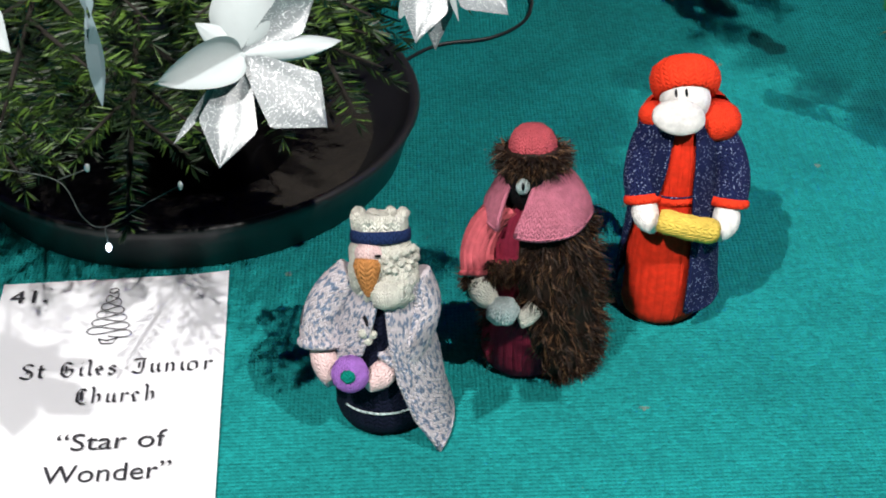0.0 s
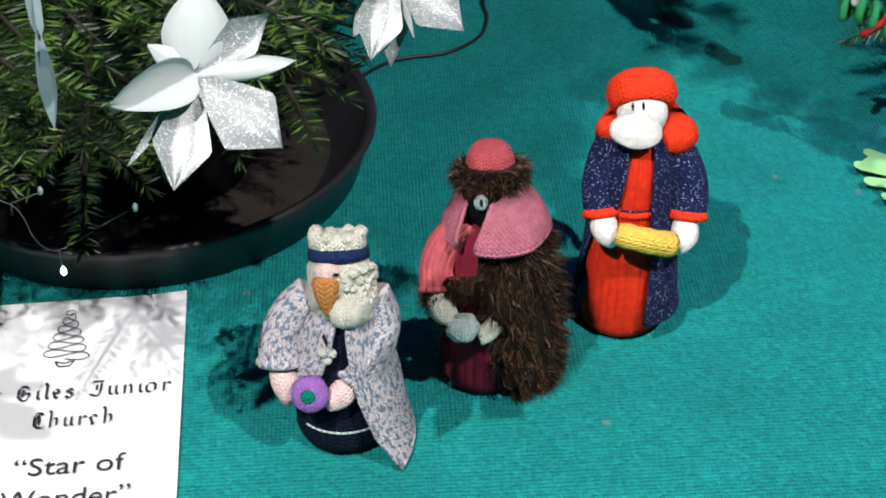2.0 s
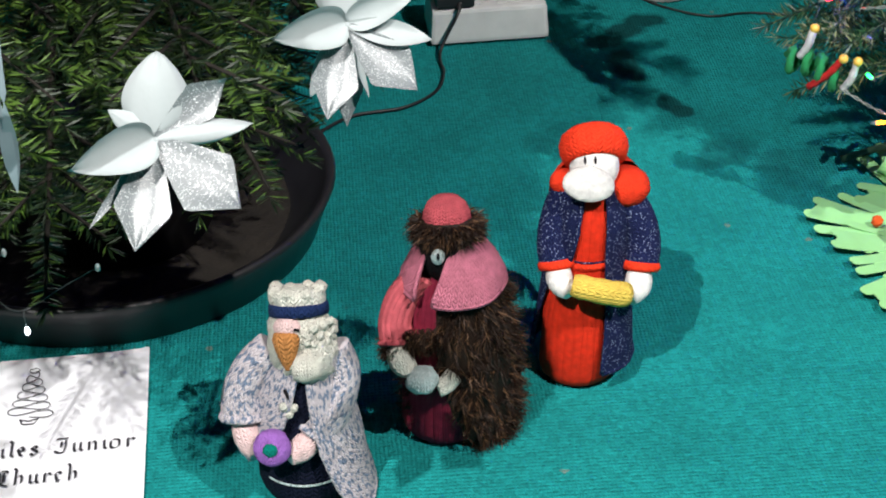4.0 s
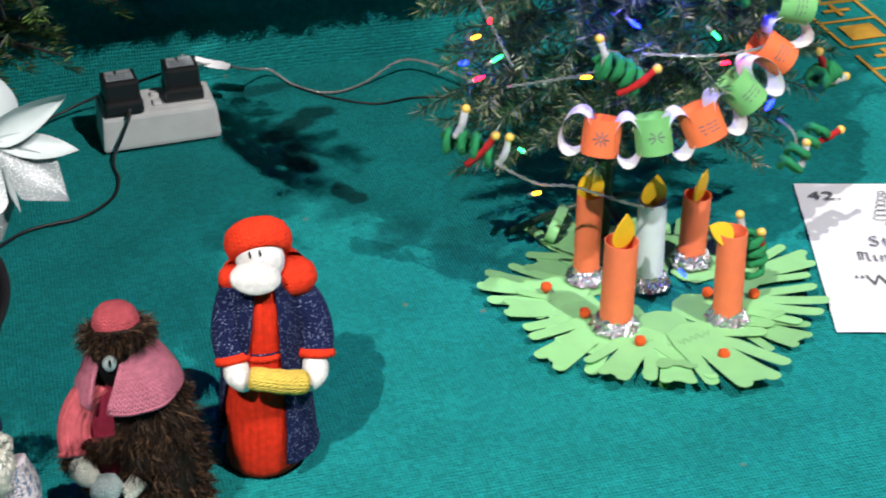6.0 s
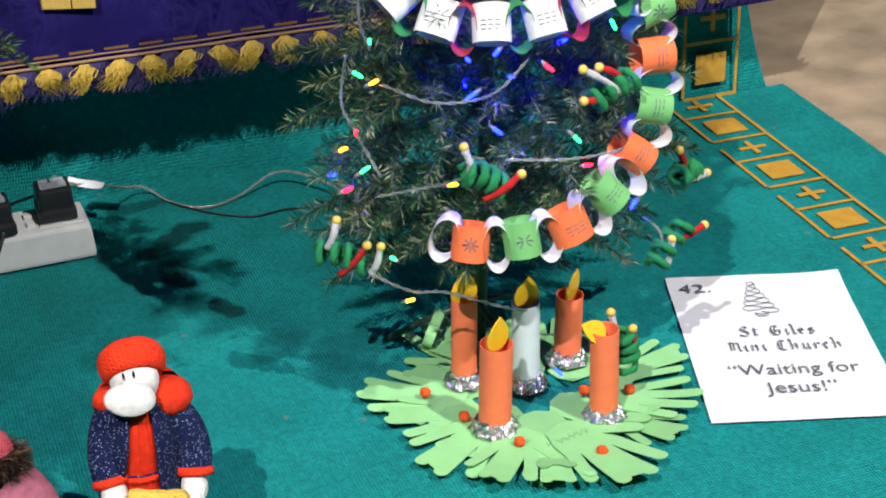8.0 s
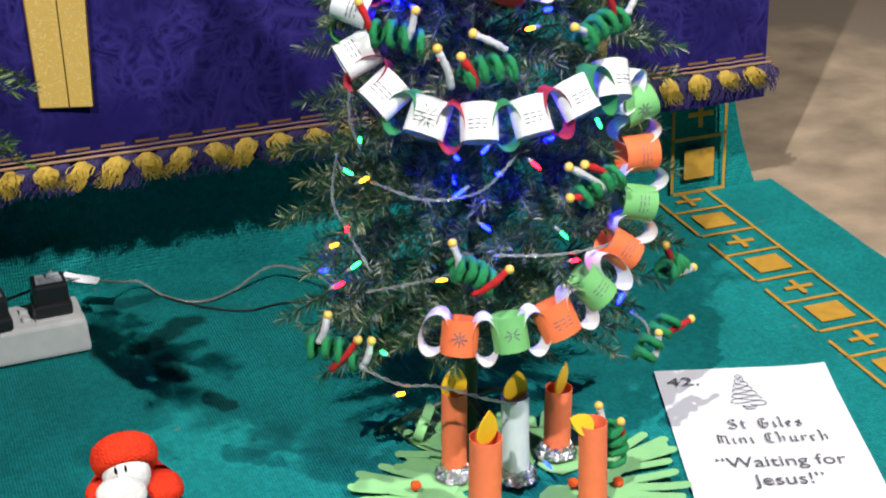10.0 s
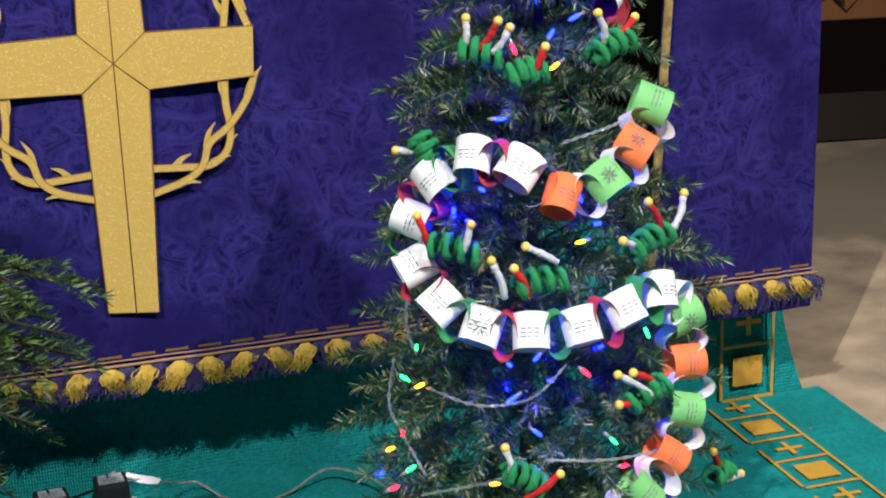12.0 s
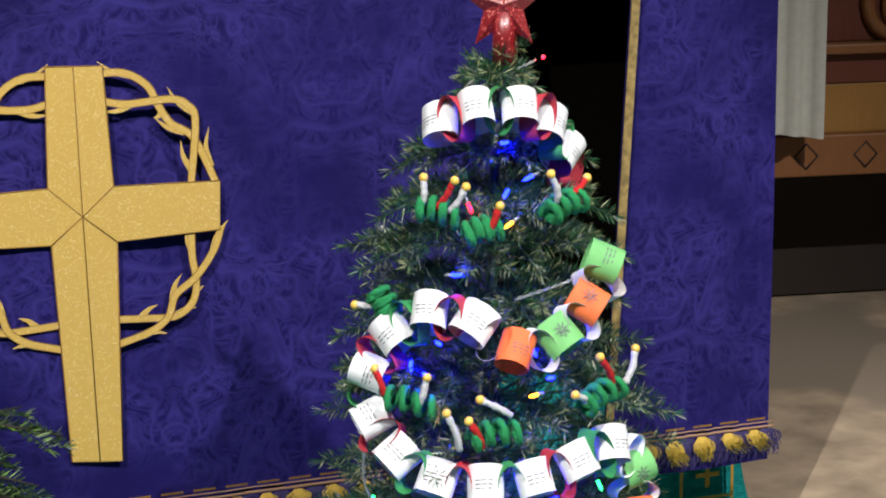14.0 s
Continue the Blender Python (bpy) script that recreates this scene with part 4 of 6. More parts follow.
def king_in_red():
    bm = bmesh.new()
    lathe(bm, [(0.0, 0), (0.026, 0.0), (0.032, 0.004), (0.0345, 0.013), (0.0345, 0.04), (0.0335, 0.075), (0.030, 0.105), (0.0275, 0.125), (0.0285, 0.14), (0.027, 0.165), (0.02, 0.185), (0.012, 0.194)], WI["red"], 44, wob=0.04)
    lathe(bm, [(0.0285, 0.1225), (0.0302, 0.1245), (0.0302, 0.1275), (0.0285, 0.1295)], WI["turban"], 30, a0=-70, a1=70)
    lathe(bm, [(0.0288, 0.1300), (0.0296, 0.1310), (0.0288, 0.1320)], WI["navy"], 30, a0=-70, a1=70)
    leaning(bm, 0, 0.045)
    prof = [(0.0455, 0.024), (0.045, 0.034), (0.0425, 0.06), (0.038, 0.10), (0.0345, 0.135), (0.033, 0.16), (0.028, 0.18), (0.020, 0.194)]
    garment(bm, "navy", prof, [16, 17, 20, 22, 20, 20, 24, 30], [262, 263, 268, 285, 325, 332, 332, 330], (0.002, 0.0, 0.035))
    sleeve(bm, [(-0.010, 0.002, 0.187), (-0.020, -0.003, 0.166), (-0.0245, -0.010, 0.143), (-0.0225, -0.020, 0.1235)], (0.0140, 0.0143), "navy", 0.007, "turban", [(-0.022, -0.022, 0.124), (-0.021, -0.032, 0.116), (-0.014, -0.042, 0.111)], 0.0105, "white")
    sleeve(bm, [(0.033, 0.002, 0.178), (0.0465, -0.003, 0.158), (0.0515, -0.010, 0.137), (0.0485, -0.020, 0.1165)], (0.0155, 0.0148), "navy", 0.007, "turban", [(0.047, -0.022, 0.117), (0.044, -0.033, 0.107), (0.035, -0.043, 0.102)], 0.0105, "white")
    tube(bm, smooth_path([(-0.0135, -0.046, 0.1225), (0.002, -0.050, 0.1195), (0.018, -0.050, 0.1145), (0.033, -0.046, 0.1090)], 4), [0.0085, 0.0098, 0.0104, 0.010, 0.0098, 0.0102, 0.0106, 0.0104, 0.010, 0.0104, 0.0108, 0.0105, 0.0095], WI["yellow"], 16, flat=1.05)
    # shoulder cape, fuller on one side
    prof = [(0.020, 0.208), (0.030, 0.205), (0.037, 0.196), (0.0405, 0.187), (0.0410, 0.179), (0.0385, 0.174), (0.034, 0.176)]
    lathe(bm, prof, WI["turban"], 40, (0.014, 0.003, 0), a0=100, a1=258, wob=0.06)
    ball(bm, (0.0365, 0.001, 0.1865), 0.0205, WI["turban"], (1.0, 1.0, 0.82), lump=0.06)
    ball(bm, (-0.0135, 0.003, 0.1925), 0.0135, WI["turban"], (1.0, 1.0, 0.8), lump=0.06)
    # head, looking up a little: beard, eyes, round hat pushed back
    hd = Matrix.Translation((0.0095, -0.001, 0.2090)) @ Matrix.Rotation(radians(-30), 4, "X")
    ball(bm, (0, 0, 0), 0.0212, WI["white"], (0.98, 0.98, 1.0), m=hd)
    ball(bm, (-0.006, -0.0212, -0.0022), 0.0034, WI["white"], (1.1, 0.8, 1), m=hd)
    for x in (-0.0105, -0.0020):
        ball(bm, (x, -0.0210, 0.0048), 0.0026, WI["black"], (0.42, 0.5, 1.3), 10, 6, m=hd)
    bd = hd @ Matrix.Translation((-0.0085, -0.0200, -0.0145)) @ Matrix.Rotation(radians(8), 4, "Y")
    ball(bm, (0, 0, 0), 0.0215, WI["white"], (1.0, 0.24, 0.68), lump=0.05, m=bd)
    hat = hd @ Matrix.Rotation(radians(-22), 4, "X")
    lathe(bm, [(0.0195, 0.003), (0.0232, 0.0022), (0.0262, 0.006), (0.0284, 0.0125), (0.0286, 0.019), (0.0262, 0.0262), (0.020, 0.0312), (0.010, 0.0335), (0.0, 0.0338)], WI["turban"], 40, (0.001, 0.001, 0), wob=0.03, m=hat)
    ball(bm, (0.003, 0.001, 0.0345), 0.0048, WI["navy"], lump=0.3, m=hat)
    return finish_figure("knitted_king", bm, (0.388, 1.043, 0), 0, "knitted king in red robe and navy coat holding yellow scroll")


def king_in_grey():
    bm = bmesh.new()
    lathe(bm, [(0.0, 0), (0.030, 0.0), (0.0365, 0.004), (0.039, 0.014), (0.0385, 0.03), (0.036, 0.06), (0.032, 0.09), (0.027, 0.115), (0.018, 0.132), (0.01, 0.137)], WI["ink"], 40, wob=0.05)
    lathe(bm, [(0.0392, 0.026), (0.0402, 0.0272), (0.0392, 0.0284)], WI["ice"], 40, a0=-50, a1=62)

    def trail(p, t, h):
        # one front corner trails down to the floor, the other hem hangs high
        k = (1 - h) ** 2
        f = max(0.0, 1 - t / 0.16)
        g = min(1.0, max(0.0, (t - 0.30) / 0.3))
        q = p + Vector((0.0, -0.022 * f, 0)) * k
        q.z = max(0.0025, p.z * (1 - 0.8 * k * (1 - g)) + 0.034 * k * g)
        return q

    prof = [(0.054, 0.014), (0.053, 0.028), (0.0495, 0.05), (0.0435, 0.08), (0.037, 0.106), (0.030, 0.126), (0.020, 0.138)]
    garment(bm, "grey", prof, [52, 44, 30, 17, 10, 8, 8], [300, 305, 318, 336, 344, 350, 350], (0.0, 0.0, 0.015), 0.0032, 48, trail)
    sleeve(bm, [(-0.020, 0.0, 0.137), (-0.036, -0.004, 0.122), (-0.046, -0.010, 0.102), (-0.047, -0.018, 0.083)], (0.0145, 0.0168), "grey", 0.006, "grey", [(-0.047, -0.020, 0.084), (-0.0435, -0.030, 0.071), (-0.037, -0.040, 0.064)], 0.0098, "hand")
    sleeve(bm, [(0.024, 0.0, 0.133), (0.031, -0.006, 0.112), (0.023, -0.018, 0.089), (0.008, -0.027, 0.070)], (0.0165, 0.0165), "grey", 0.006, "grey", [(0.007, -0.030, 0.071), (-0.003, -0.039, 0.065), (-0.012, -0.046, 0.063)], 0.0098, "hand")
    gift = Matrix.Translation((-0.0245, -0.047, 0.0755)) @ Matrix.Rotation(radians(-30), 4, "X")
    ball(bm, (0, 0, 0), 0.0148, WI["lilac"], (1.0, 0.5, 1.0), lump=0.06, m=gift)
    ball(bm, (-0.0015, -0.0068, -0.001), 0.0058, WI["teal"], (1.0, 0.4, 0.9), lump=0.2, m=gift)
    # head, looking up a little: veil, face, beard, crown
    hd = Matrix.Translation((0.0025, 0.0, 0.153)) @ Matrix.Rotation(radians(-26), 4, "X")
    ball(bm, (0, 0.002, 0), 0.0245, WI["cream"], (1.02, 0.95, 1.1), lump=0.1, m=hd)
    ball(bm, (0.011, -0.009, -0.020), 0.0160, WI["cream"], (0.85, 0.75, 1.25), lump=0.16, m=hd)
    ball(bm, (-0.017, -0.004, -0.012), 0.0125, WI["cream"], (0.7, 0.8, 1.4), lump=0.16, m=hd)
    ball(bm, (0.004, -0.016, -0.0275), 0.0145, WI["cream"], (0.95, 0.6, 0.85), lump=0.2, m=hd)
    ball(bm, (-0.008, -0.0145, 0.0045), 0.0125, WI["hand"], (0.95, 0.8, 0.75), m=hd)
    ball(bm, (-0.002, -0.0245, 0.0035), 0.0026, WI["black"], (1, 0.5, 0.4), 8, 6, m=hd)
    lathe(bm, [(0.0015, -0.0235), (0.0055, -0.017), (0.009, -0.007), (0.0108, 0.001), (0.009, 0.006), (0.0, 0.008)], WI["tan"], 16, (-0.0105, -0.0185, -0.005), squash=0.7, m=hd)
    lathe(bm, [(0.0215, 0.0115), (0.0232, 0.0120), (0.0236, 0.0165), (0.0228, 0.0205), (0.021, 0.021)], WI["band"], 32, m=hd)
    lathe(bm, [(0.0205, 0.020), (0.0215, 0.024), (0.0218, 0.030), (0.0185, 0.0325), (0.012, 0.031), (0.0, 0.029)], WI["cream"], 32, wob=0.14, m=hd)
    for k in range(8):
        a = radians(k * 45 + 20)
        ball(bm, (0.0185 * math.sin(a), -0.0185 * math.cos(a), 0.0285 + 0.0022 * ((k * 3) % 4) / 2), 0.0054, WI["cream"], lump=0.25, seg=12, ring=8, m=hd)
    rgb = random.Random(14)
    for _ in range(110):
        a, h = rgb.uniform(-1.9, 1.9), rgb.uniform(-0.036, 0.006)
        if -0.55 < a < 0.0 and h > -0.024:
            continue
        r = 0.0235 if h > -0.02 else 0.0235 - (-0.02 - h) * 0.35
        ball(bm, (r * math.sin(a) * 0.95 + 0.003, -r * math.cos(a) * 0.9, h), rgb.uniform(0.0028, 0.0044), WI["cream"], lump=0.3, seg=8, ring=6, m=hd)
    # tie of the coat
    tube(bm, smooth_path([(-0.012, -0.030, 0.118), (-0.009, -0.034, 0.112), (-0.006, -0.031, 0.107)], 4), 0.0016, WI["black"], 6)
    for p, r in (((-0.013, -0.034, 0.1045), 0.0042), ((-0.006, -0.035, 0.1035), 0.0036), ((-0.010, -0.036, 0.0985), 0.0038)):
        ball(bm, p, r, WI["cream"], lump=0.2, seg=12, ring=8)
    return finish_figure("knitted_king", bm, (0.1484, 0.9177, 0), 0, "knitted king in flecked grey coat and white crown with lilac gift")


def king_in_fur():
    rng = random.Random(5)
    bm = bmesh.new()
    lathe(bm, [(0.0, 0), (0.028, 0.0), (0.0335, 0.004), (0.036, 0.014), (0.0345, 0.05), (0.031, 0.09), (0.028, 0.13), (0.02, 0.15), (0.01, 0.156)], WI["wine"], 40, (-0.018, -0.002, 0), wob=0.04)
    prof = [(0.038, 0.003), (0.043, 0.014), (0.0455, 0.04), (0.0445, 0.075), (0.041, 0.11), (0.035, 0.14), (0.022, 0.162)]
    A0, A1 = [14, 4, -14, -26, -32, -34, -34], [290] * 7
    garment(bm, "fur", prof, A0, A1, (-0.001, 0.001, -0.02))
    sleeve(bm, [(-0.030, -0.002, 0.155), (-0.048, -0.006, 0.138), (-0.0565, -0.012, 0.118), (-0.056, -0.022, 0.102)], (0.0135, 0.0145), "rose", 0.004, "rose", [(-0.056, -0.025, 0.101), (-0.0535, -0.034, 0.092), (-0.046, -0.041, 0.086)], 0.0105, "cream")
    tube(bm, smooth_path([(-0.012, -0.040, 0.080), (-0.019, -0.045, 0.075), (-0.026, -0.047, 0.073)], 4), 0.0078, WI["cream"], 12)
    ball(bm, (-0.0385, -0.046, 0.0815), 0.0128, WI["ice"], (1.05, 0.9, 0.95), lump=0.18)
    # collar: a wide pale pink wrap, open over the dark face
    prof_c = [(0.044, 0.1475), (0.043, 0.155), (0.036, 0.169), (0.027, 0.182), (0.0225, 0.189)]
    garment(bm, "pink", prof_c, [-28, -26, -20, -13, -8], [309, 308, 305, 300, 298], (-0.008, 0.0, 0.0), 0.0026, 44)
    ball(bm, (-0.014, -0.004, 0.180), 0.0225, WI["black"], (0.95, 0.95, 1.35))
    ball(bm, (-0.022, -0.0262, 0.1865), 0.0062, WI["ice"], (0.9, 0.5, 1.2), seg=12, ring=8)
    ball(bm, (-0.022, -0.0296, 0.1885), 0.0026, WI["black"], (0.5, 0.5, 1.4), 8, 6)
    cap = Matrix.Translation((-0.0125, 0.001, 0.197)) @ Matrix.Rotation(radians(-14), 4, "X")
    lathe(bm, [(0.0185, 0.0), (0.0192, 0.006), (0.0185, 0.013), (0.0155, 0.020), (0.010, 0.0245), (0.0, 0.0262)], WI["cap"], 30, wob=0.05, m=cap)
    lathe(bm, [(0.018, -0.008), (0.0225, -0.006), (0.0240, 0.0), (0.0225, 0.005), (0.0185, 0.008)], WI["fur"], 30, wob=0.2, m=cap)

    def strand(p, d, L, w=0.00042):
        s = d.cross(Vector((rng.uniform(-1, 1), rng.uniform(-1, 1), rng.uniform(-1, 1)))).normalized() * w
        q = p + d * L * 0.55 + Vector((rng.uniform(-1, 1), rng.uniform(-1, 1), rng.uniform(-1, 0.4))) * L * 0.16
        e = q + (d + Vector((rng.uniform(-0.6, 0.6), rng.uniform(-0.6, 0.6), rng.uniform(-0.9, 0.3)))) * L * 0.45
        vs = [bm.verts.new(x) for x in (p - s, p + s, q + s * 0.8, q - s * 0.8, e)]
        mi = WI["fur_tip"] if rng.random() < 0.2 else WI["fur"]
        for f in (bm.faces.new(vs[:4]), bm.faces.new((vs[3], vs[2], vs[4]))):
            f.material_index = mi

    # eyelash yarn: rows of tufts on the cloak, each tuft parting its own way
    for _ in range(1000):
        k = rng.random() * 5.6
        j = int(k)
        f = k - j
        r = prof[j][0] * (1 - f) + prof[j + 1][0] * f
        z = prof[j][1] * (1 - f) + prof[j + 1][1] * f
        lo = A0[j] * (1 - f) + A0[j + 1] * f
        a = radians(rng.uniform(lo - 4, A1[0] + 6))
        n = Vector((math.sin(a), -math.cos(a), 0))
        tuft = (n * rng.uniform(0.55, 1.1) + Vector((math.cos(a), math.sin(a), 0)) * rng.uniform(-0.7, 0.7) + Vector((0, 0, rng.uniform(-1.1, 0.35)))).normalized()
        base = n * r + Vector((-0.001 - 0.02 * z, 0.001, z))
        for _ in range(9):
            d = (tuft + Vector((rng.uniform(-1, 1), rng.uniform(-1, 1), rng.uniform(-1, 1))) * 0.32).normalized()
            strand(base + Vector((rng.uniform(-1, 1), rng.uniform(-1, 1), rng.uniform(-1, 1))) * 0.0025, d, rng.uniform(0.008, 0.0155))
    for _ in range(2600):
        a = rng.uniform(0, 2 * math.pi)
        n = Vector((math.sin(a), -math.cos(a), 0))
        d = (n + Vector((rng.uniform(-0.7, 0.7), rng.uniform(-0.7, 0.7), rng.uniform(-0.7, 0.6)))).normalized()
        strand(cap @ (n * 0.022 + Vector((0, 0, rng.uniform(-0.008, 0.007)))), d, rng.uniform(0.007, 0.0145))
    for _ in range(900):
        d = Vector((rng.uniform(-1, 1), rng.uniform(-1, 1), rng.uniform(-1, 0.5))).normalized()
        strand(Vector((-0.056, -0.023, 0.100)) + d * 0.012, d, rng.uniform(0.004, 0.009))
    for _ in range(1100):
        p = Vector((rng.uniform(-0.050, -0.012), -0.031, rng.uniform(0.100, 0.122)))
        strand(p, Vector((rng.uniform(-0.6, 0.6), -1, rng.uniform(-0.8, 0.3))).normalized(), rng.uniform(0.006, 0.011))
    return finish_figure("knitted_king", bm, (0.2832, 0.9814, 0), 0, "knitted king in dark brown fur cloak with pink collar and cap")


king_in_red()
king_in_grey()
king_in_fur()


# ---- paper wreath with candles ----
def hand_outline(s, rng):
    """A child's hand drawn round: wrist at the origin, fingers along +y, length s."""
    pts = [(-0.20 * s, 0.02 * s), (-0.26 * s, 0.16 * s)]
    fingers = [(-0.30, 0.30, 60 + rng.uniform(-6, 6), 0.36, 0.070), (-0.215, 0.47, 17 + rng.uniform(-3, 3), 0.50, 0.074), (-0.07, 0.54, 5 + rng.uniform(-3, 3), 0.56, 0.076),
               (0.08, 0.53, -6 + rng.uniform(-3, 3), 0.53, 0.074), (0.22, 0.44, -19 + rng.uniform(-3, 3), 0.43, 0.066)]
    for x, y, ang, L, w in fingers:
        a = radians(90 + ang)
        d, nrm = Vector((math.cos(a), math.sin(a))), Vector((-math.sin(a), math.cos(a)))
        c = Vector((x, y)) if ang < 50 else Vector((-0.22, 0.25))
        tip = c + d * L
        pts.append(tuple((c + nrm * w * 1.05) * s))
        for k in range(7):
            b = math.pi * k / 6
            pts.append(tuple((tip + nrm * w * math.cos(b) + d * w * math.sin(b)) * s))
        pts.append(tuple((c - nrm * w * 1.05 + d * 0.02) * s))
    pts += [(0.27 * s, 0.25 * s), (0.2 * s, 0.03 * s), (0.0, -0.03 * s)]
    return pts


wreath = thing("paper_wreath", (0.815, 1.175, 0), "wreath of light green paper hand shapes with orange pompoms", "wreath")
rng = random.Random(11)
# hands cut from paper: wrist x, wrist y, bearing of the fingers, length, layer
cut_hands = [(-0.060, 0.046, 154, 0.112, 3), (-0.056, 0.022, 176, 0.100, 2), (-0.046, -0.006, 214, 0.118, 4), (-0.030, -0.042, 232, 0.104, 6), (-0.010, -0.058, 254, 0.098, 5), (0.006, -0.050, 286, 0.128, 7),
             (0.064, -0.008, 330, 0.108, 5), (0.060, -0.038, 306, 0.088, 3), (0.092, 0.024, 10, 0.096, 4), (0.080, 0.070, 40, 0.080, 2), (-0.042, 0.096, 92, 0.106, 3),
             (-0.020, 0.050, 140, 0.105, 1), (0.010, 0.060, 70, 0.110, 0), (0.045, 0.046, 30, 0.100, 1), (-0.020, 0.010, 200, 0.110, 0), (0.020, 0.004, 320, 0.110, 1), (-0.004, -0.010, 260, 0.115, 2), (0.012, 0.090, 110, 0.090, 2), (0.055, 0.085, 60, 0.075, 1)]
for k, (hx, hy, deg, s, layer) in enumerate(cut_hands):
    bm = bmesh.new()
    pts = hand_outline(s * 0.86, rng)
    outline(bm, pts, 0, 0.0006)
    bmesh.ops.triangulate(bm, faces=bm.faces[:])
    bmesh.ops.subdivide_edges(bm, edges=[e for e in bm.edges if e.calc_length() > s * 0.16], cuts=2, use_grid_fill=True)
    bend = rng.uniform(0.02, 0.10)
    for v in bm.verts:
        t = max(0, v.co.y / s - 0.36)
        v.co.z += t * t * s * bend * 2.4
    h = part("paper_hand", bm, GREEN_PAPER, wreath)
    h.matrix_local = pose(hx, hy, 0.0012 + 0.0013 * layer, rng.uniform(-1.5, 1.5), rng.uniform(-1.5, 1.5), deg - 90)
    if layer >= 4:
        # pencil lines and a scribbled word on the palm
        bm = bmesh.new()
        for q in range(5):
            x0 = (-0.12 + 0.06 * q) * s
            strip(bm, [(x0, 0.16 * s + 0.02 * s * (q % 2)), (x0 + 0.03 * s, 0.22 * s), (x0 + 0.045 * s, 0.15 * s)], 0.0007, 0.0001)
        part("pencil_mark", bm, PENCIL, h).matrix_local = pose(0, 0, 0.0010)
for x, y, r, in ((-0.05, 0.17, 0.016), (-0.062, 0.150, 0.013)):
    bm = bmesh.new()
    quad_grid(bm, [[(r * math.cos(i * 0.35), zz, r + r * math.sin(i * 0.35)) for i in range(15)] for zz in (0, 0.011)])
    cl = part("paper_curl", bm, GREEN_PAPER, wreath)
    cl.matrix_local = pose(x, y, 0.006, 20, 0, 60)
for x, y in ((0.713, 1.228), (0.735, 1.171), (0.770, 1.108), (0.839, 1.064), (0.911, 1.156), (0.867, 1.172)):
    bm = bmesh.new()
    ball(bm, (0, 0, 0), 0.0058, lump=0.3, seg=12, ring=8)
    b = part("pompom", bm, POM, wreath)
    b.matrix_local = pose(x - 0.815, y - 1.175, 0.014)
bm = bmesh.new()
outline(bm, [(0, 0), (0.02, 0.004), (0.016, 0.018), (0.002, 0.014)], 0, 0.0006)
part("dark_scrap", bm, DARK_GREEN_PAPER, wreath).matrix_local = pose(-0.045, -0.135, 0.002, 0, 0, 30)


def flame_shape(s):
    pts = []
    for i in range(25):
        t = i / 24 * 2 * math.pi
        y = 0.5 - 0.5 * math.cos(t)
        w = 0.38 * math.sin(t) * (1 - y) ** 0.45 * (1.25 if y < 0.9 else 1)
        pts.append(((w + 0.10 * y * y) * s, y * s))
    return pts[:-1]


def paper_candle(at, r, height, colour, label, lean=(0, 0), flame=True, flame_turn=0, flame_lean=0, fl=0.030):
    c = thing("paper_candle", at, label, "candle", "candles on the wreath")
    bm = bmesh.new()
    seg = 28
    for rr in (r, r - 0.0007):
        lathe(bm, [(rr, 0.002), (rr, height * 0.5), (rr, height)], 0, seg)
    lathe(bm, [(r, height), (r - 0.00035, height + 0.0003), (r - 0.0007, height)], 0, seg)
    part("tube", bm, colour, c)
    c.matrix_world = pose(*at, lean[0], lean[1], 0)
    bm = bmesh.new()
    rg = random.Random(at[0])
    rows = []
    for j in range(6):
        t = j / 5
        row = []
        for i in range(40):
            a = 2 * math.pi * i / 40
            rr = r * (1.55 - 0.55 * t) + rg.uniform(-0.0022, 0.0022) * (1 if j < 5 else 0.2)
            row.append((rr * math.cos(a), rr * math.sin(a), 0.001 + 0.013 * t + rg.uniform(-0.002, 0.002) * (1 if 0 < j else 0)))
        rows.append(row)
    quad_grid(bm, rows, 0, True, False)
    part("foil_collar", bm, FOIL, c)
    if flame:
        bm = bmesh.new()
        outline(bm, flame_shape(fl), -0.0009, 0.0009)
        f = part("flame", bm, FLAME, c, "flat yellow foam flame")
        f.matrix_local = pose(0, -0.1 * r, height - 0.006, 90, 0, 0) @ pose(0, 0, 0, 0, 0, flame_lean) @ pose(0, 0, 0, 0, flame_turn, 0)
    return c


paper_candle((0.759, 1.148, 0.008), 0.0165, 0.100, ORANGE_PAPER, "orange paper tube candle with yellow flame and foil foot", (2, 1), fl=0.036, flame_turn=20)
paper_candle((0.820, 1.215, 0.008), 0.0145, 0.100, CANDLE_WHITE, "pale blue-white paper tube candle with yellow flame", (2, -1), fl=0.036)
paper_candle((0.761, 1.243, 0.008), 0.0135, 0.101, ORANGE_PAPER, "slim orange paper tube candle with yellow flame", (1, 1), fl=0.038, flame_lean=6)
paper_candle((0.869, 1.127, 0.008), 0.0145, 0.104, ORANGE_PAPER, "orange paper tube candle with tilted yellow flame", (1, -1), fl=0.030, flame_lean=62, flame_turn=30)
paper_candle((0.879, 1.245, 0.008), 0.0145, 0.080, ORANGE_PAPER, "short orange paper tube candle glowing pink inside", (2, 1), fl=0.036, flame_lean=-8, flame_turn=40)


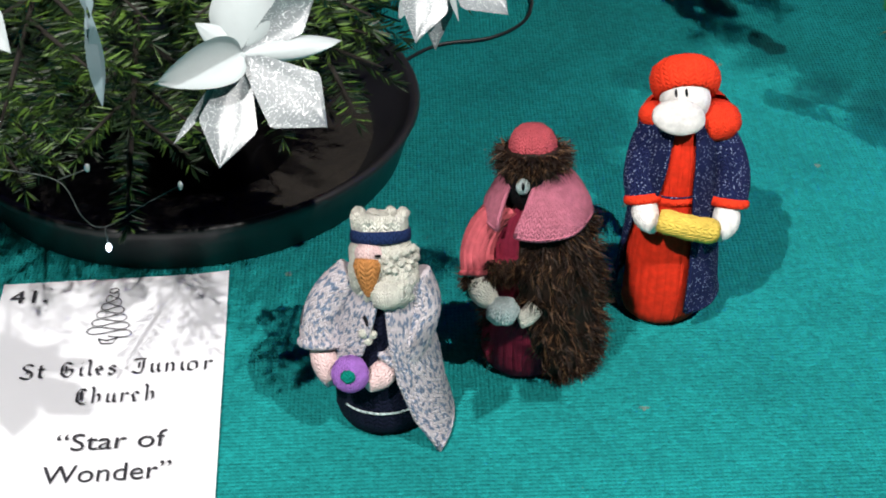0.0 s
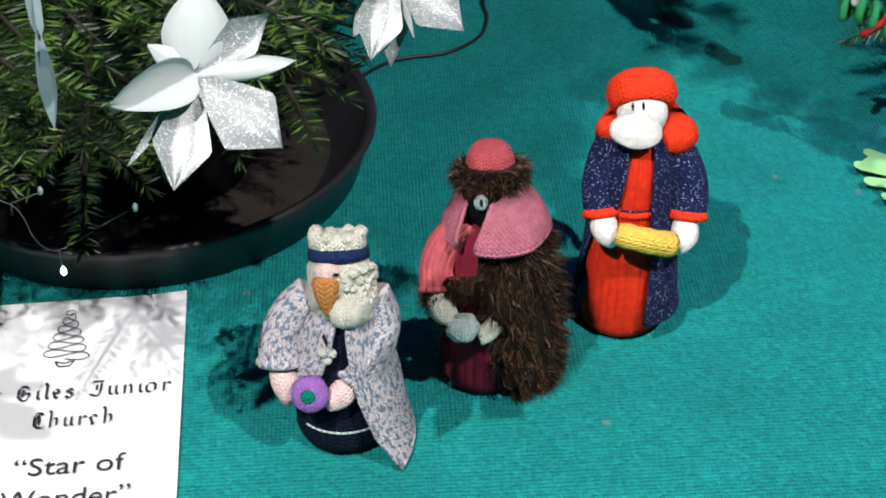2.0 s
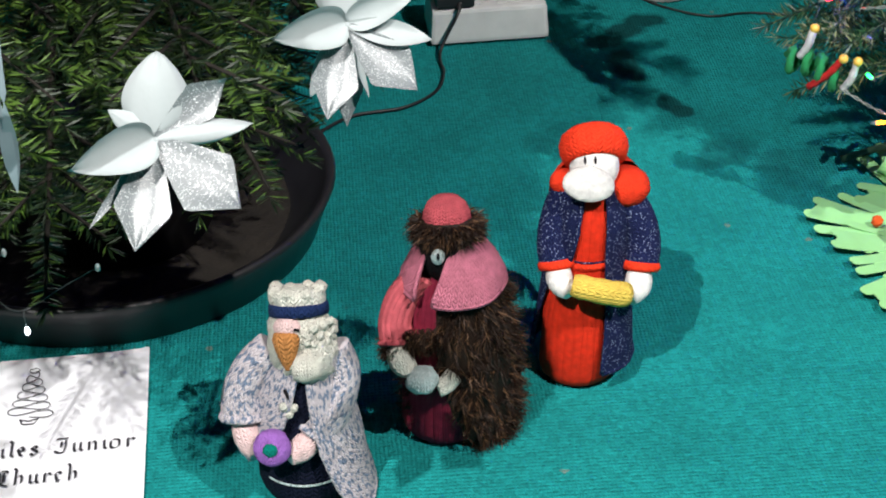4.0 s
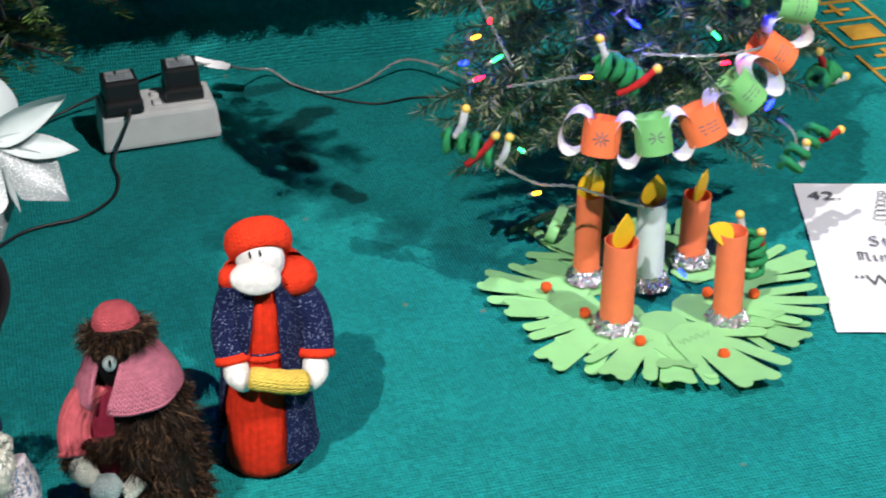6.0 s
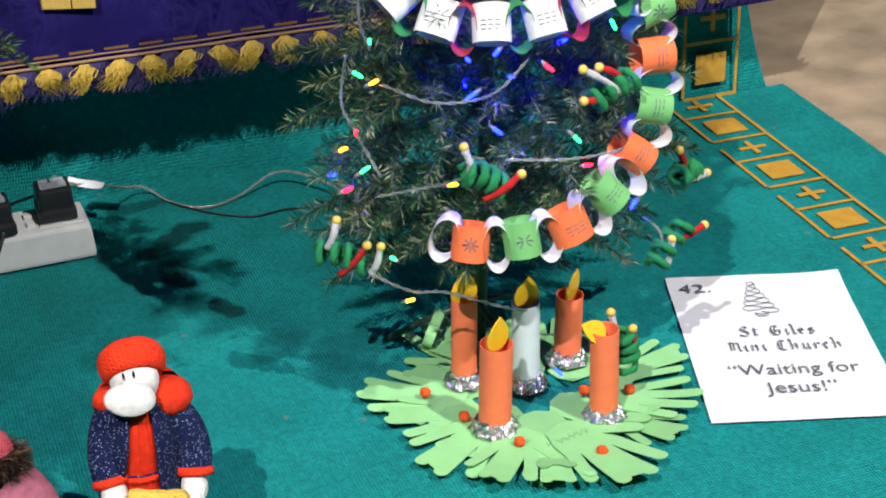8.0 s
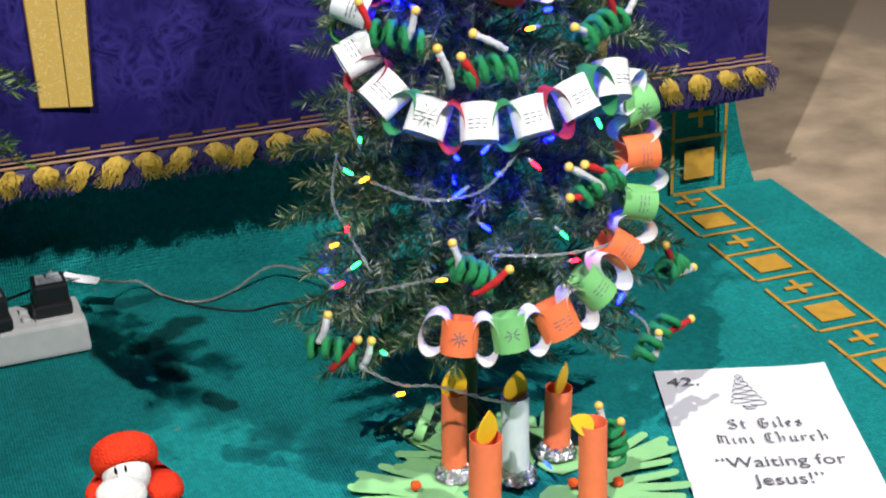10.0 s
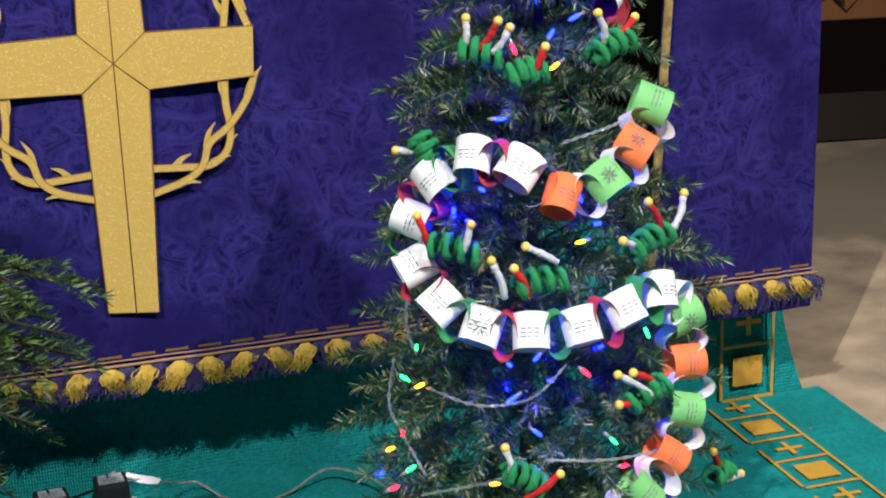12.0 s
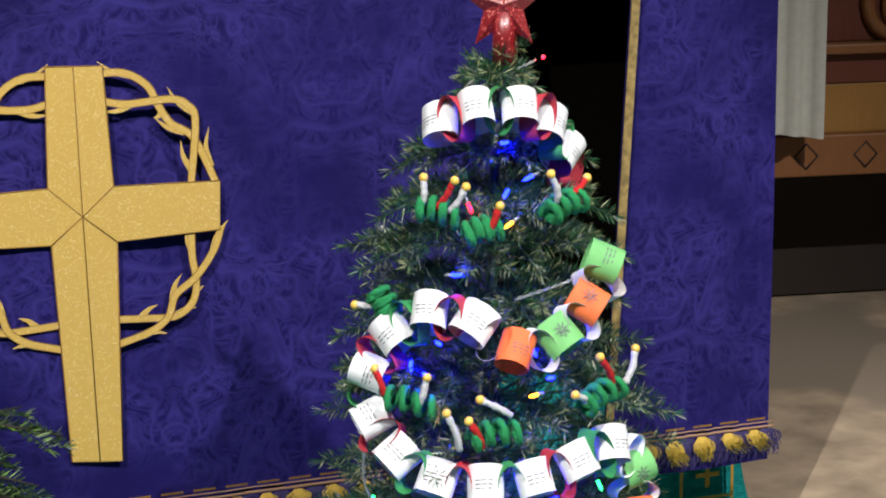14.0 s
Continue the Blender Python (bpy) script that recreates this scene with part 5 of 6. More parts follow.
# ---- fir tree in a black tray ----
tray = thing("plant_tray", (-0.045, 1.330, 0), "wide black plastic plant tray with dry compost inside", "plant tray")
bm = bmesh.new()
lathe(bm, [(0.0, 0.004), (0.150, 0.004), (0.166, 0.008), (0.190, 0.050), (0.198, 0.055), (0.200, 0.050), (0.195, 0.042), (0.184, 0.002), (0.0, 0.001)], 0, 72)
part("tray", bm, POT, tray)
tray.scale = (1.15, 1.15, 1.0)
bm = bmesh.new()
rows = [[(r * math.cos(a * math.pi / 24), r * math.sin(a * math.pi / 24), 0.010 + 0.007 * noise.noise((r * 30 * math.cos(a * math.pi / 24), r * 30 * math.sin(a * math.pi / 24), 1))) for a in range(48)] for r in (0.001, 0.03, 0.06, 0.09, 0.12, 0.14, 0.158)]
quad_grid(bm, rows, 0, True)
part("compost", bm, SOIL, tray)
pot = thing("plant_pot", (-0.03, 1.31, 0), "black plastic pot standing in the tray", "plant pot")
bm = bmesh.new()
lathe(bm, [(0.0, 0.014), (0.088, 0.014), (0.105, 0.16), (0.1, 0.16), (0.097, 0.150), (0.0, 0.150)], 0, 48)
part("wall", bm, POT, pot)
bm = bmesh.new()
lathe(bm, [(0.104, 0.157), (0.112, 0.158), (0.113, 0.170), (0.101, 0.170), (0.100, 0.160)], 0, 48)
part("rim", bm, POT, pot)


class Bush:
    """Collects stems and needles for one big mesh each."""

    def __init__(self, seed):
        self.rng = random.Random(seed)
        self.V, self.F, self.I = [], [], []

    def needle(self, p, d, L, w, mi):
        s = d.cross(Vector((self.rng.uniform(-1, 1), self.rng.uniform(-1, 1), self.rng.uniform(-1, 1))))
        if s.length < 1e-5:
            return
        s = s.normalized() * w
        o = len(self.V)
        m = p + d * L * 0.5
        self.V += [tuple(p), tuple(m + s), tuple(p + d * L), tuple(m - s)]
        self.F.append((o, o + 1, o + 2, o + 3))
        self.I.append(mi)

    def sprig(self, a, d, L, up, n, nl, w, flat, tip_new, droop=0.0):
        """A twig with needles combed to both sides and upwards."""
        rng = self.rng
        side = d.cross(up).normalized()
        q = a.copy()
        for k in range(n):
            t = k / n
            q = a + d * L * t + Vector((0, 0, -droop * L * t * t))
            ang = rng.uniform(0, 2 * math.pi)
            if flat:
                c, s = (1 if k % 2 else -1) * rng.uniform(0.75, 1.0), rng.uniform(-0.05, 0.5)
            else:
                c, s = math.cos(ang), math.sin(ang)
            nd = (side * c + up * s + d * rng.uniform(0.45, 0.8)).normalized()
            self.needle(q, nd, nl * rng.uniform(0.75, 1.1) * (1 - 0.35 * t * t), w * rng.uniform(0.8, 1.2), 1 if (rng.random() < tip_new * (0.4 + t)) else 0)
        for k in range(7):
            nd = (d + Vector((rng.uniform(-0.6, 0.6), rng.uniform(-0.6, 0.6), rng.uniform(-0.6, 0.6)))).normalized()
            self.needle(q, nd, nl * 0.8, w, 1 if rng.random() < tip_new else 0)


fir = thing("fir_tree", (0, 0, 0), "potted real fir tree with white poinsettia decorations", "tree")
bush = Bush(21)
limbs = bmesh.new()
rg = random.Random(4)
TX, TY = -0.03, 1.31
tube(limbs, [(TX, TY, 0.15), (TX + 0.004, TY, 0.5), (TX - 0.003, TY + 0.004, 0.85), (TX, TY, 1.15)], [0.024, 0.019, 0.013, 0.004], 0, 12)


def fir_limb(z0, deg, reach, tip_z, sub):
    """deg from the +x axis, anticlockwise; reach out from the trunk."""
    a = radians(deg)
    base = Vector((TX, TY, z0))
    out = Vector((math.cos(a), math.sin(a), 0))
    pts = [base, base + out * reach * 0.45 + Vector((0, 0, (tip_z - z0) * 0.30 + 0.02)), base + out * reach * 0.8 + Vector((0, 0, (tip_z - z0) * 0.75)), base + out * reach + Vector((0, 0, tip_z - z0))]
    path = smooth_path(pts, 8)
    n = len(path)
    tube(limbs, path, [0.0065 - 0.0052 * i / (n - 1) for i in range(n)], 0, 6)
    up = Vector((0, 0, 1))
    for k in range(sub):
        t = 0.30 + 0.70 * k / (sub - 1)
        p = path[min(n - 1, int(t * (n - 1)))]
        fwd = (path[min(n - 1, int(t * (n - 1)) + 1)] - path[max(0, int(t * (n - 1)) - 1)]).normalized()
        sd = fwd.cross(up).normalized() * (1 if k % 2 else -1)
        L = 0.125 * (1.15 - 0.65 * t) * rg.uniform(0.8, 1.2)
        d = (fwd * 0.75 + sd * 0.8 + Vector((0, 0, rg.uniform(-0.25, 0.12)))).normalized() if k < sub - 1 else fwd
        tube(limbs, [p, p + d * L * 0.5, p + d * L], [0.0022, 0.0016, 0.0008], 0, 4)
        bush.sprig(p, d, L, up, int(1150 * L) + 8, 0.020, 0.00085, True, 0.28, 0.15)
        if L > 0.07:
            for s2 in (-1, 1):
                d2 = (d * 0.8 + d.cross(up).normalized() * s2 * 0.7 + Vector((0, 0, rg.uniform(-0.2, 0.1)))).normalized()
                bush.sprig(p + d * L * 0.45, d2, L * 0.55, up, int(1150 * L * 0.55) + 6, 0.019, 0.00085, True, 0.5, 0.15)
    for k in range(10):
        t = 0.25 + 0.7 * k / 10
        p = path[int(t * (n - 1))]
        bush.sprig(p, out, reach * 0.07, up, 26, 0.019, 0.0007, True, 0.1)


# unseen high boughs over the front, added to shade the tray and cloth
for deg, reach, tz, z0 in ((-152, 0.62, 0.64, 0.74), (-138, 0.64, 0.62, 0.74), (-124, 0.62, 0.64, 0.76), (-110, 0.58, 0.66, 0.76), (-97, 0.52, 0.68, 0.78), (-145, 0.5, 0.7, 0.8), (-117, 0.46, 0.72, 0.82)):
    fir_limb(z0, deg, reach, tz, 12)
# dense unseen canopy, added to block both spotlights from the lower fir
for k in range(30):
    fir_limb(0.68 + 0.012 * (k % 9), -178 + 3.4 * k, (0.42 if k < 22 else 0.28) + 0.055 * ((k * 5) % 4), 0.60 + 0.03 * ((k * 3) % 5), 16)
# two boughs that reach to the right
for deg, reach, tz, z0 in ((-14, 0.345, 0.53, 0.60), (-21, 0.335, 0.50, 0.57)):
    fir_limb(z0, deg, reach, tz, 12)
# more unseen boughs that only cast shade on tray and floor
for deg, reach in ((-92, 0.54), (-86, 0.52), (-80, 0.48), (-75, 0.44)):
    fir_limb(0.76, deg, reach, 0.66, 16)
# low skirt over the tray, then the tiers that the film passes
for deg, reach, tz, z0 in ((-150, 0.34, 0.36, 0.40), (-128, 0.36, 0.34, 0.40), (-108, 0.36, 0.26, 0.34), (-90, 0.34, 0.26, 0.34), (-72, 0.30, 0.25, 0.34), (-50, 0.22, 0.27, 0.34),
                           (-160, 0.48, 0.40, 0.48), (-140, 0.50, 0.38, 0.48), (-122, 0.46, 0.33, 0.44), (-104, 0.44, 0.29, 0.42), (-88, 0.45, 0.30, 0.42), (-68, 0.40, 0.31, 0.42), (-46, 0.30, 0.33, 0.42), (-20, 0.25, 0.36, 0.42), (4, 0.26, 0.38, 0.44),
                           (-170, 0.52, 0.42, 0.52), (-132, 0.50, 0.45, 0.54), (-112, 0.45, 0.42, 0.52), (-94, 0.50, 0.40, 0.52), (-74, 0.46, 0.40, 0.52), (-56, 0.34, 0.38, 0.52), (-30, 0.33, 0.44, 0.52), (-14, 0.345, 0.46, 0.54), (14, 0.32, 0.46, 0.54),
                           (-150, 0.52, 0.56, 0.66), (-118, 0.52, 0.55, 0.66), (-86, 0.46, 0.55, 0.66), (-52, 0.24, 0.58, 0.66), (-14, 0.20, 0.60, 0.68), (20, 0.18, 0.62, 0.68),
                           (60, 0.34, 0.42, 0.5), (110, 0.36, 0.42, 0.5), (150, 0.4, 0.42, 0.5), (180, 0.45, 0.6, 0.68)):
    fir_limb(z0, deg, reach, tz, 12)
for k in range(10):
    z = 0.78 + 0.25 * k / 10
    fir_limb(z, k * 137.5, 0.04 + 0.10 * (1.1 - z) / 0.32, z - 0.05, 9)
part("trunk", limbs, BARK, fir)
raw("crown", bush.V, bush.F, [NEEDLE, NEEDLE_NEW], fir, "dark green fir needles", idx=bush.I)


# ---- white poinsettias ----
def petal(bm, L, W, shape, cup, curl, twist=0.0):
    """A petal along +y. Shapes: egg (broad, rounded), kite (widest past the middle, sharp tip), leaf (long and slim)."""
    nu, nv = 10, 20
    rows = []
    for j in range(nv + 1):
        t = j / nv
        if shape == "egg":
            w = W * math.sin(math.pi * t ** 0.62) ** 0.75 if 0 < t < 1 else 0
            w = max(w, 0.12 * W * (1 - t))
        elif shape == "kite":
            w = W * (0.16 + 0.84 * (t / 0.62) ** 0.9 if t < 0.62 else (1 - t) / 0.38)
        else:
            w = W * max(0.25 * (1 - t), math.sin(math.pi * min(1, t * 0.94 + 0.06)) ** 0.9)
        a = curl * t
        y = L * (math.sin(a) / curl if abs(curl) > 1e-3 else t)
        z = L * ((1 - math.cos(a)) / curl if abs(curl) > 1e-3 else 0)
        row = []
        for i in range(nu + 1):
            s = i / nu * 2 - 1
            th = cup * s
            px = w * math.sin(th) / cup if abs(cup) > 1e-3 else w * s
            pz = w * (1 - math.cos(th)) / cup if abs(cup) > 1e-3 else 0
            row.append((px, y, z + pz + twist * s * t * W + 0.03 * W * math.cos(s * 9) * t))
        rows.append(row)
    for k in (0, 0.0006):
        quad_grid(bm, [[(p[0], p[1], p[2] - k) for p in r] for r in rows])


def poinsettia(at, tilt, petals, label, name="poinsettia"):
    """petals: bearing from the top anticlockwise, lift towards the viewer, length, half width, shape, cup, curl, twist, glitter, start."""
    f = thing(name, at, label, "ornament", "poinsettias on the fir")
    f.matrix_world = tilt
    for deg, lift, L, W, shape, cup, curl, tw, glit, start in petals:
        bm = bmesh.new()
        petal(bm, 0.93 * L, 0.9 * W, shape, cup, curl, tw)
        p = part("petal", bm, PETAL_GLITTER if glit else PETAL, f, "glittered silver-white petal" if glit else "plain white cloth petal")
        p.matrix_local = pose(0, 0, 0, 0, 0, deg) @ pose(0, start, 0.002, lift, 0, 0)
    bm = bmesh.new()
    tube(bm, [(0, 0, -0.03), (0, 0, 0.0), (0, 0, 0.003)], [0.002, 0.003, 0.001], 0, 10)
    part("calyx", bm, PETAL, f)
    return f


def facing(at, to, roll):
    """Pose whose z points from at to the point to, turned by roll."""
    d = (Vector(to) - Vector(at)).normalized()
    return Matrix.Translation(at) @ d.to_track_quat("Z", "Y").to_matrix().to_4x4() @ pose(0, 0, 0, 0, 0, roll)


F1 = (0.085, 0.705, 0.447)
poinsettia(F1, facing(F1, (0.18, -0.14, 0.92), 0), [
    (-8, 18, 0.050, 0.0250, "egg", -0.9, -0.5, 0, False, 0.004), (103, 22, 0.062, 0.0225, "egg", 1.5, 0.35, 0.25, False, 0.0), (163, 4, 0.071, 0.0195, "kite", 0.5, 0.3, 0.15, True, 0.0), (-136, 8, 0.066, 0.0235, "kite", 0.35, 0.2, 0.3, True, 0.002),
    (-87, 10, 0.061, 0.0115, "leaf", -1.5, -0.4, 0.5, False, 0.0), (-56, -10, 0.058, 0.0150, "kite", 0.8, 0.3, -0.3, True, 0.0), (51, 0, 0.034, 0.0080, "leaf", -0.6, 0.2, 0, False, 0.0), (176, -2, 0.055, 0.0036, "leaf", 0.6, 0.1, 0, False, 0.0),
    (137, -14, 0.070, 0.0040, "leaf", 0.5, 0.2, 0, True, 0.0), (170, -18, 0.062, 0.0110, "kite", 0.4, 0.2, 0, False, 0.0)], "white poinsettia with glittered silver petals on fir branch")
F2 = (0.200, 0.955, 0.391)
poinsettia(F2, facing(F2, (0.20, -0.17, 0.94), 0), [
    (0, 18, 0.054, 0.0285, "egg", -0.9, -0.5, 0, False, 0.004), (97, 24, 0.068, 0.0250, "egg", 1.5, 0.35, 0.25, False, 0.0), (165, 4, 0.076, 0.0205, "kite", 0.6, 0.3, 0.15, True, 0.0), (-136, 6, 0.073, 0.0240, "kite", 0.8, 0.2, 0.3, True, 0.002),
    (-103, 4, 0.068, 0.0120, "leaf", 0.9, 0.3, 0.4, False, 0.0), (-65, 8, 0.070, 0.0160, "egg", 1.2, 0.3, -0.3, False, 0.0), (-166, 2, 0.059, 0.0035, "leaf", 0.6, 0.1, 0, False, 0.0), (177, -14, 0.080, 0.0140, "kite", 0.4, 0.2, 0, True, 0.0),
    (150, -14, 0.064, 0.0100, "leaf", 0.4, 0.2, 0, False, 0.0)], "white poinsettia with glittered petals beside the tray")
F3 = (-0.070, 0.70, 0.500)
poinsettia(F3, facing(F3, (0.1, 0.0, 0.95), 12), [(k * 60 + 20, 12, 0.055, 0.014, "kite" if k % 2 else "leaf", 0.7, -0.3, 0.1, k % 2 == 0, 0.0) for k in range(6)], "cream poinsettia at the edge of the fir")
# hanging satin ribbon
rib = thing("ribbon", (-0.008, 0.75, 0.39), "pale satin ribbon hanging from a fir branch", "ribbon")
bm = bmesh.new()
for sgn in (-1, 1):
    quad_grid(bm, [[(sgn * 0.004 * (1 - t) + w * (0.0022 if t < 0.55 else 0.0042 * math.sin((1 - t) * 6.8)) + 0.001, 0.002 * sgn * math.sin(t * 9), 0.14 * (1 - t)) for w in (-1, 0, 1)] for t in [k / 20 for k in range(21)]])
part("band", bm, RIBBON, rib)
# wire of small clear lights on the fir
lights = thing("fairy_lights", (0, 0, 0), "thin wire of tiny white fairy lights hanging below the fir", "fairy lights")
bm = bmesh.new()
wp = smooth_path([(-0.10, 0.80, 0.318), (-0.055, 0.80, 0.306), (-0.04, 0.79, 0.283), (-0.026, 0.79, 0.275), (0.0, 0.80, 0.285), (0.023, 0.80, 0.298)], 6)
tube(bm, wp, 0.0004, 0, 5)
tube(bm, [(-0.055, 0.80, 0.306), (-0.045, 0.80, 0.310), (-0.034, 0.80, 0.314)], 0.0005, 0, 5)
tube(bm, [(-0.026, 0.79, 0.275), (-0.0265, 0.79, 0.268), (-0.026, 0.79, 0.262)], 0.0005, 0, 5)
part("wire", bm, mat("thin_silver_wire", (0.10, 0.11, 0.11), 0.3, metal=0.5), lights)
for x, y, z, lit in ((-0.034, 0.80, 0.315, False), (-0.026, 0.79, 0.258, True), (0.025, 0.80, 0.299, False), (-0.095, 0.83, 0.335, True), (0.155, 1.02, 0.435, True), (0.17, 1.06, 0.47, True)):
    bm = bmesh.new()
    ball(bm, (x, y, z), 0.0019, 0, (1, 1, 1.7), 10, 8)
    part("bulb", bm, BULB["white"] if lit else CLEAR, lights)


# ---- socket block, adapters, leads ----
block = thing("extension_socket", (0.376, 1.722, 0), "white two-gang extension socket block on green cloth", "socket block", turn=2)
bm = bmesh.new()
slab(bm, -0.072, 0.072, -0.040, 0.036, 0.003, 0.047, 0.005)
for v in bm.verts:
    k = 1 - 0.045 * (v.co.z / 0.047)
    v.co.x *= k
    v.co.y = v.co.y * k
part("body", bm, SOCKET, block)
for x in (-0.034, 0.036):
    bm = bmesh.new()
    slab(bm, x - 0.026, x + 0.026, -0.027, 0.027, 0.0465, 0.0485, 0.0012)
    part("socket_plate", bm, SOCKET, block)
bm = bmesh.new()
slab(bm, -0.005, 0.005, -0.020, -0.008, 0.0465, 0.0515, 0.0015)
slab(bm, -0.005, 0.005, 0.004, 0.016, 0.0465, 0.0515, 0.0015)
part("switch", bm, SOCKET, block)
for k in range(2):
    bm = bmesh.new()
    slab(bm, 0.060 if k else -0.066, 0.066 if k else -0.060, -0.034, -0.026, 0.0, 0.0035, 0.0008)
    part("foot", bm, ADAPTER, block)
for x, y, turn, h in ((0.335, 1.708, 4, 0.040), (0.410, 1.726, 1, 0.040)):
    ad = thing("power_adapter", (x, y, 0.048), "black plug-in power adapter with grey rating label", "adapter", "adapters in the socket block", turn=turn)
    bm = bmesh.new()
    slab(bm, -0.023, 0.023, -0.026, 0.020, 0.001, 0.016, 0.003)
    slab(bm, -0.021, 0.021, -0.017, 0.022, 0.013, h, 0.004)
    part("case", bm, ADAPTER, ad)
    bm = bmesh.new()
    slab(bm, -0.016, 0.016, -0.010, 0.006, h, h + 0.0006)
    part("rating_label", bm, LABEL, ad)
    bm = bmesh.new()
    slab(bm, -0.015, -0.004, 0.008, 0.017, h, h + 0.0006)
    slab(bm, -0.001, 0.015, 0.008, 0.017, h, h + 0.0006)
    part("rating_label", bm, LABEL, ad)
    bm = bmesh.new()
    for q in range(4):
        slab(bm, -0.013, 0.013 - 0.006 * (q % 2), -0.008 + 0.0035 * q, -0.0068 + 0.0035 * q, h + 0.0006, h + 0.0008)
    part("writing", bm, GREY_INK, ad)
lead = thing("black_lead", (0, 0, 0), "thin black lead looping across the green cloth", "cable")
bm = bmesh.new()
tube(bm, smooth_path([(0.345, 1.690, 0.058), (0.338, 1.672, 0.046), (0.318, 1.660, 0.012), (0.314, 1.640, 0.003), (0.316, 1.610, 0.003), (0.303, 1.566, 0.003), (0.264, 1.532, 0.003), (0.20, 1.516, 0.003), (0.14, 1.45, 0.003)], 8), 0.0019, 0, 8)
tube(bm, [(0.349, 1.698, 0.062), (0.345, 1.690, 0.058), (0.338, 1.676, 0.050)], [0.004, 0.0035, 0.0022], 0, 8)
part("lead", bm, BLACK_CABLE, lead)
lead2 = thing("black_lead", (0, 0, 0), "second black lead running behind the tree", "cable")
bm = bmesh.new()
tube(bm, smooth_path([(0.405, 1.75, 0.07), (0.30, 1.80, 0.02), (0.18, 1.74, 0.003), (0.06, 1.66, 0.003)], 8), 0.0019, 0, 8)
tube(bm, smooth_path([(0.56, 1.80, 0.003), (0.60, 1.755, 0.002), (0.65, 1.722, 0.002), (0.70, 1.725, 0.002), (0.76, 1.71, 0.002)], 8), 0.0013, 0, 6)
part("lead", bm, BLACK_CABLE, lead2)
tag = thing("cable_tag", (0.455, 1.785, 0.06), "crumpled white paper tag on the light lead", "tag", turn=-20)
bm = bmesh.new()
quad_grid(bm, [[(-0.022 + 0.011 * i, -0.011 + 0.011 * j, 0.004 * noise.noise((i * 0.9, j * 0.9, 3)) - 0.002 * i) for i in range(5)] for j in range(3)], 0, False, False)
quad_grid(bm, [[(-0.022 + 0.011 * i, -0.011 + 0.011 * j, 0.004 * noise.noise((i * 0.9, j * 0.9, 3)) - 0.002 * i - 0.0006) for i in range(5)] for j in range(3)], 0, False, False)
part("paper", bm, PAPER, tag)
lead3 = thing("clear_lead", (0, 0, 0), "twisted clear lead of the tree lights on the cloth", "cable")
bm = bmesh.new()
core = smooth_path([(0.415, 1.745, 0.09), (0.44, 1.775, 0.062), (0.485, 1.80, 0.040), (0.51, 1.83, 0.02), (0.535, 1.835, 0.014), (0.558, 1.806, 0.004), (0.583, 1.777, 0.003), (0.612, 1.768, 0.003), (0.651, 1.786, 0.003), (0.70, 1.80, 0.02), (0.73, 1.76, 0.03), (0.762, 1.70, 0.03), (0.78, 1.58, 0.05), (0.80, 1.45, 0.12)], 10)
for ph in (0, math.pi):
    tube(bm, [p + Vector((0, 0.0011 * math.cos(i * 1.1 + ph), 0.0011 * math.sin(i * 1.1 + ph))) for i, p in enumerate(core)], 0.0012, 0, 6)
part("flex", bm, WIRE, lead3)


# ---- small artificial tree ----
AX, AY = 0.81, 1.33
PROFILE = [(0.10, 0.165), (0.20, 0.185), (0.33, 0.18), (0.45, 0.165), (0.55, 0.15), (0.68, 0.115), (0.75, 0.08), (0.81, 0.035)]


def tree_radius(z):
    for (z0, r0), (z1, r1) in zip(PROFILE, PROFILE[1:]):
        if z <= z1:
            return r0 + (r1 - r0) * max(0, (z - z0)) / (z1 - z0)
    return 0.02


def axis_x(z):
    return AX + 0.035 * z / 0.8


art = thing("artificial_tree", (0, 0, 0), "small artificial Christmas tree with frosted tips", "tree")
stems = bmesh.new()
tube(stems, [(axis_x(0) , AY, 0.0), (axis_x(0.4), AY, 0.4), (axis_x(0.84), AY, 0.84)], [0.008, 0.007, 0.004], 0, 10)
for k in range(3):
    a = radians(120 * k + 40)
    tube(stems, [(axis_x(0), AY, 0.05), (axis_x(0) + 0.05 * math.cos(a), AY + 0.05 * math.sin(a), 0.03), (axis_x(0) + 0.10 * math.cos(a), AY + 0.10 * math.sin(a), 0.004)], 0.004, 0, 8)
brush = Bush(33)
rg = random.Random(9)
tier_z = [0.12, 0.155, 0.215, 0.275, 0.335, 0.40, 0.46, 0.52, 0.575, 0.63, 0.68, 0.725, 0.765, 0.80]
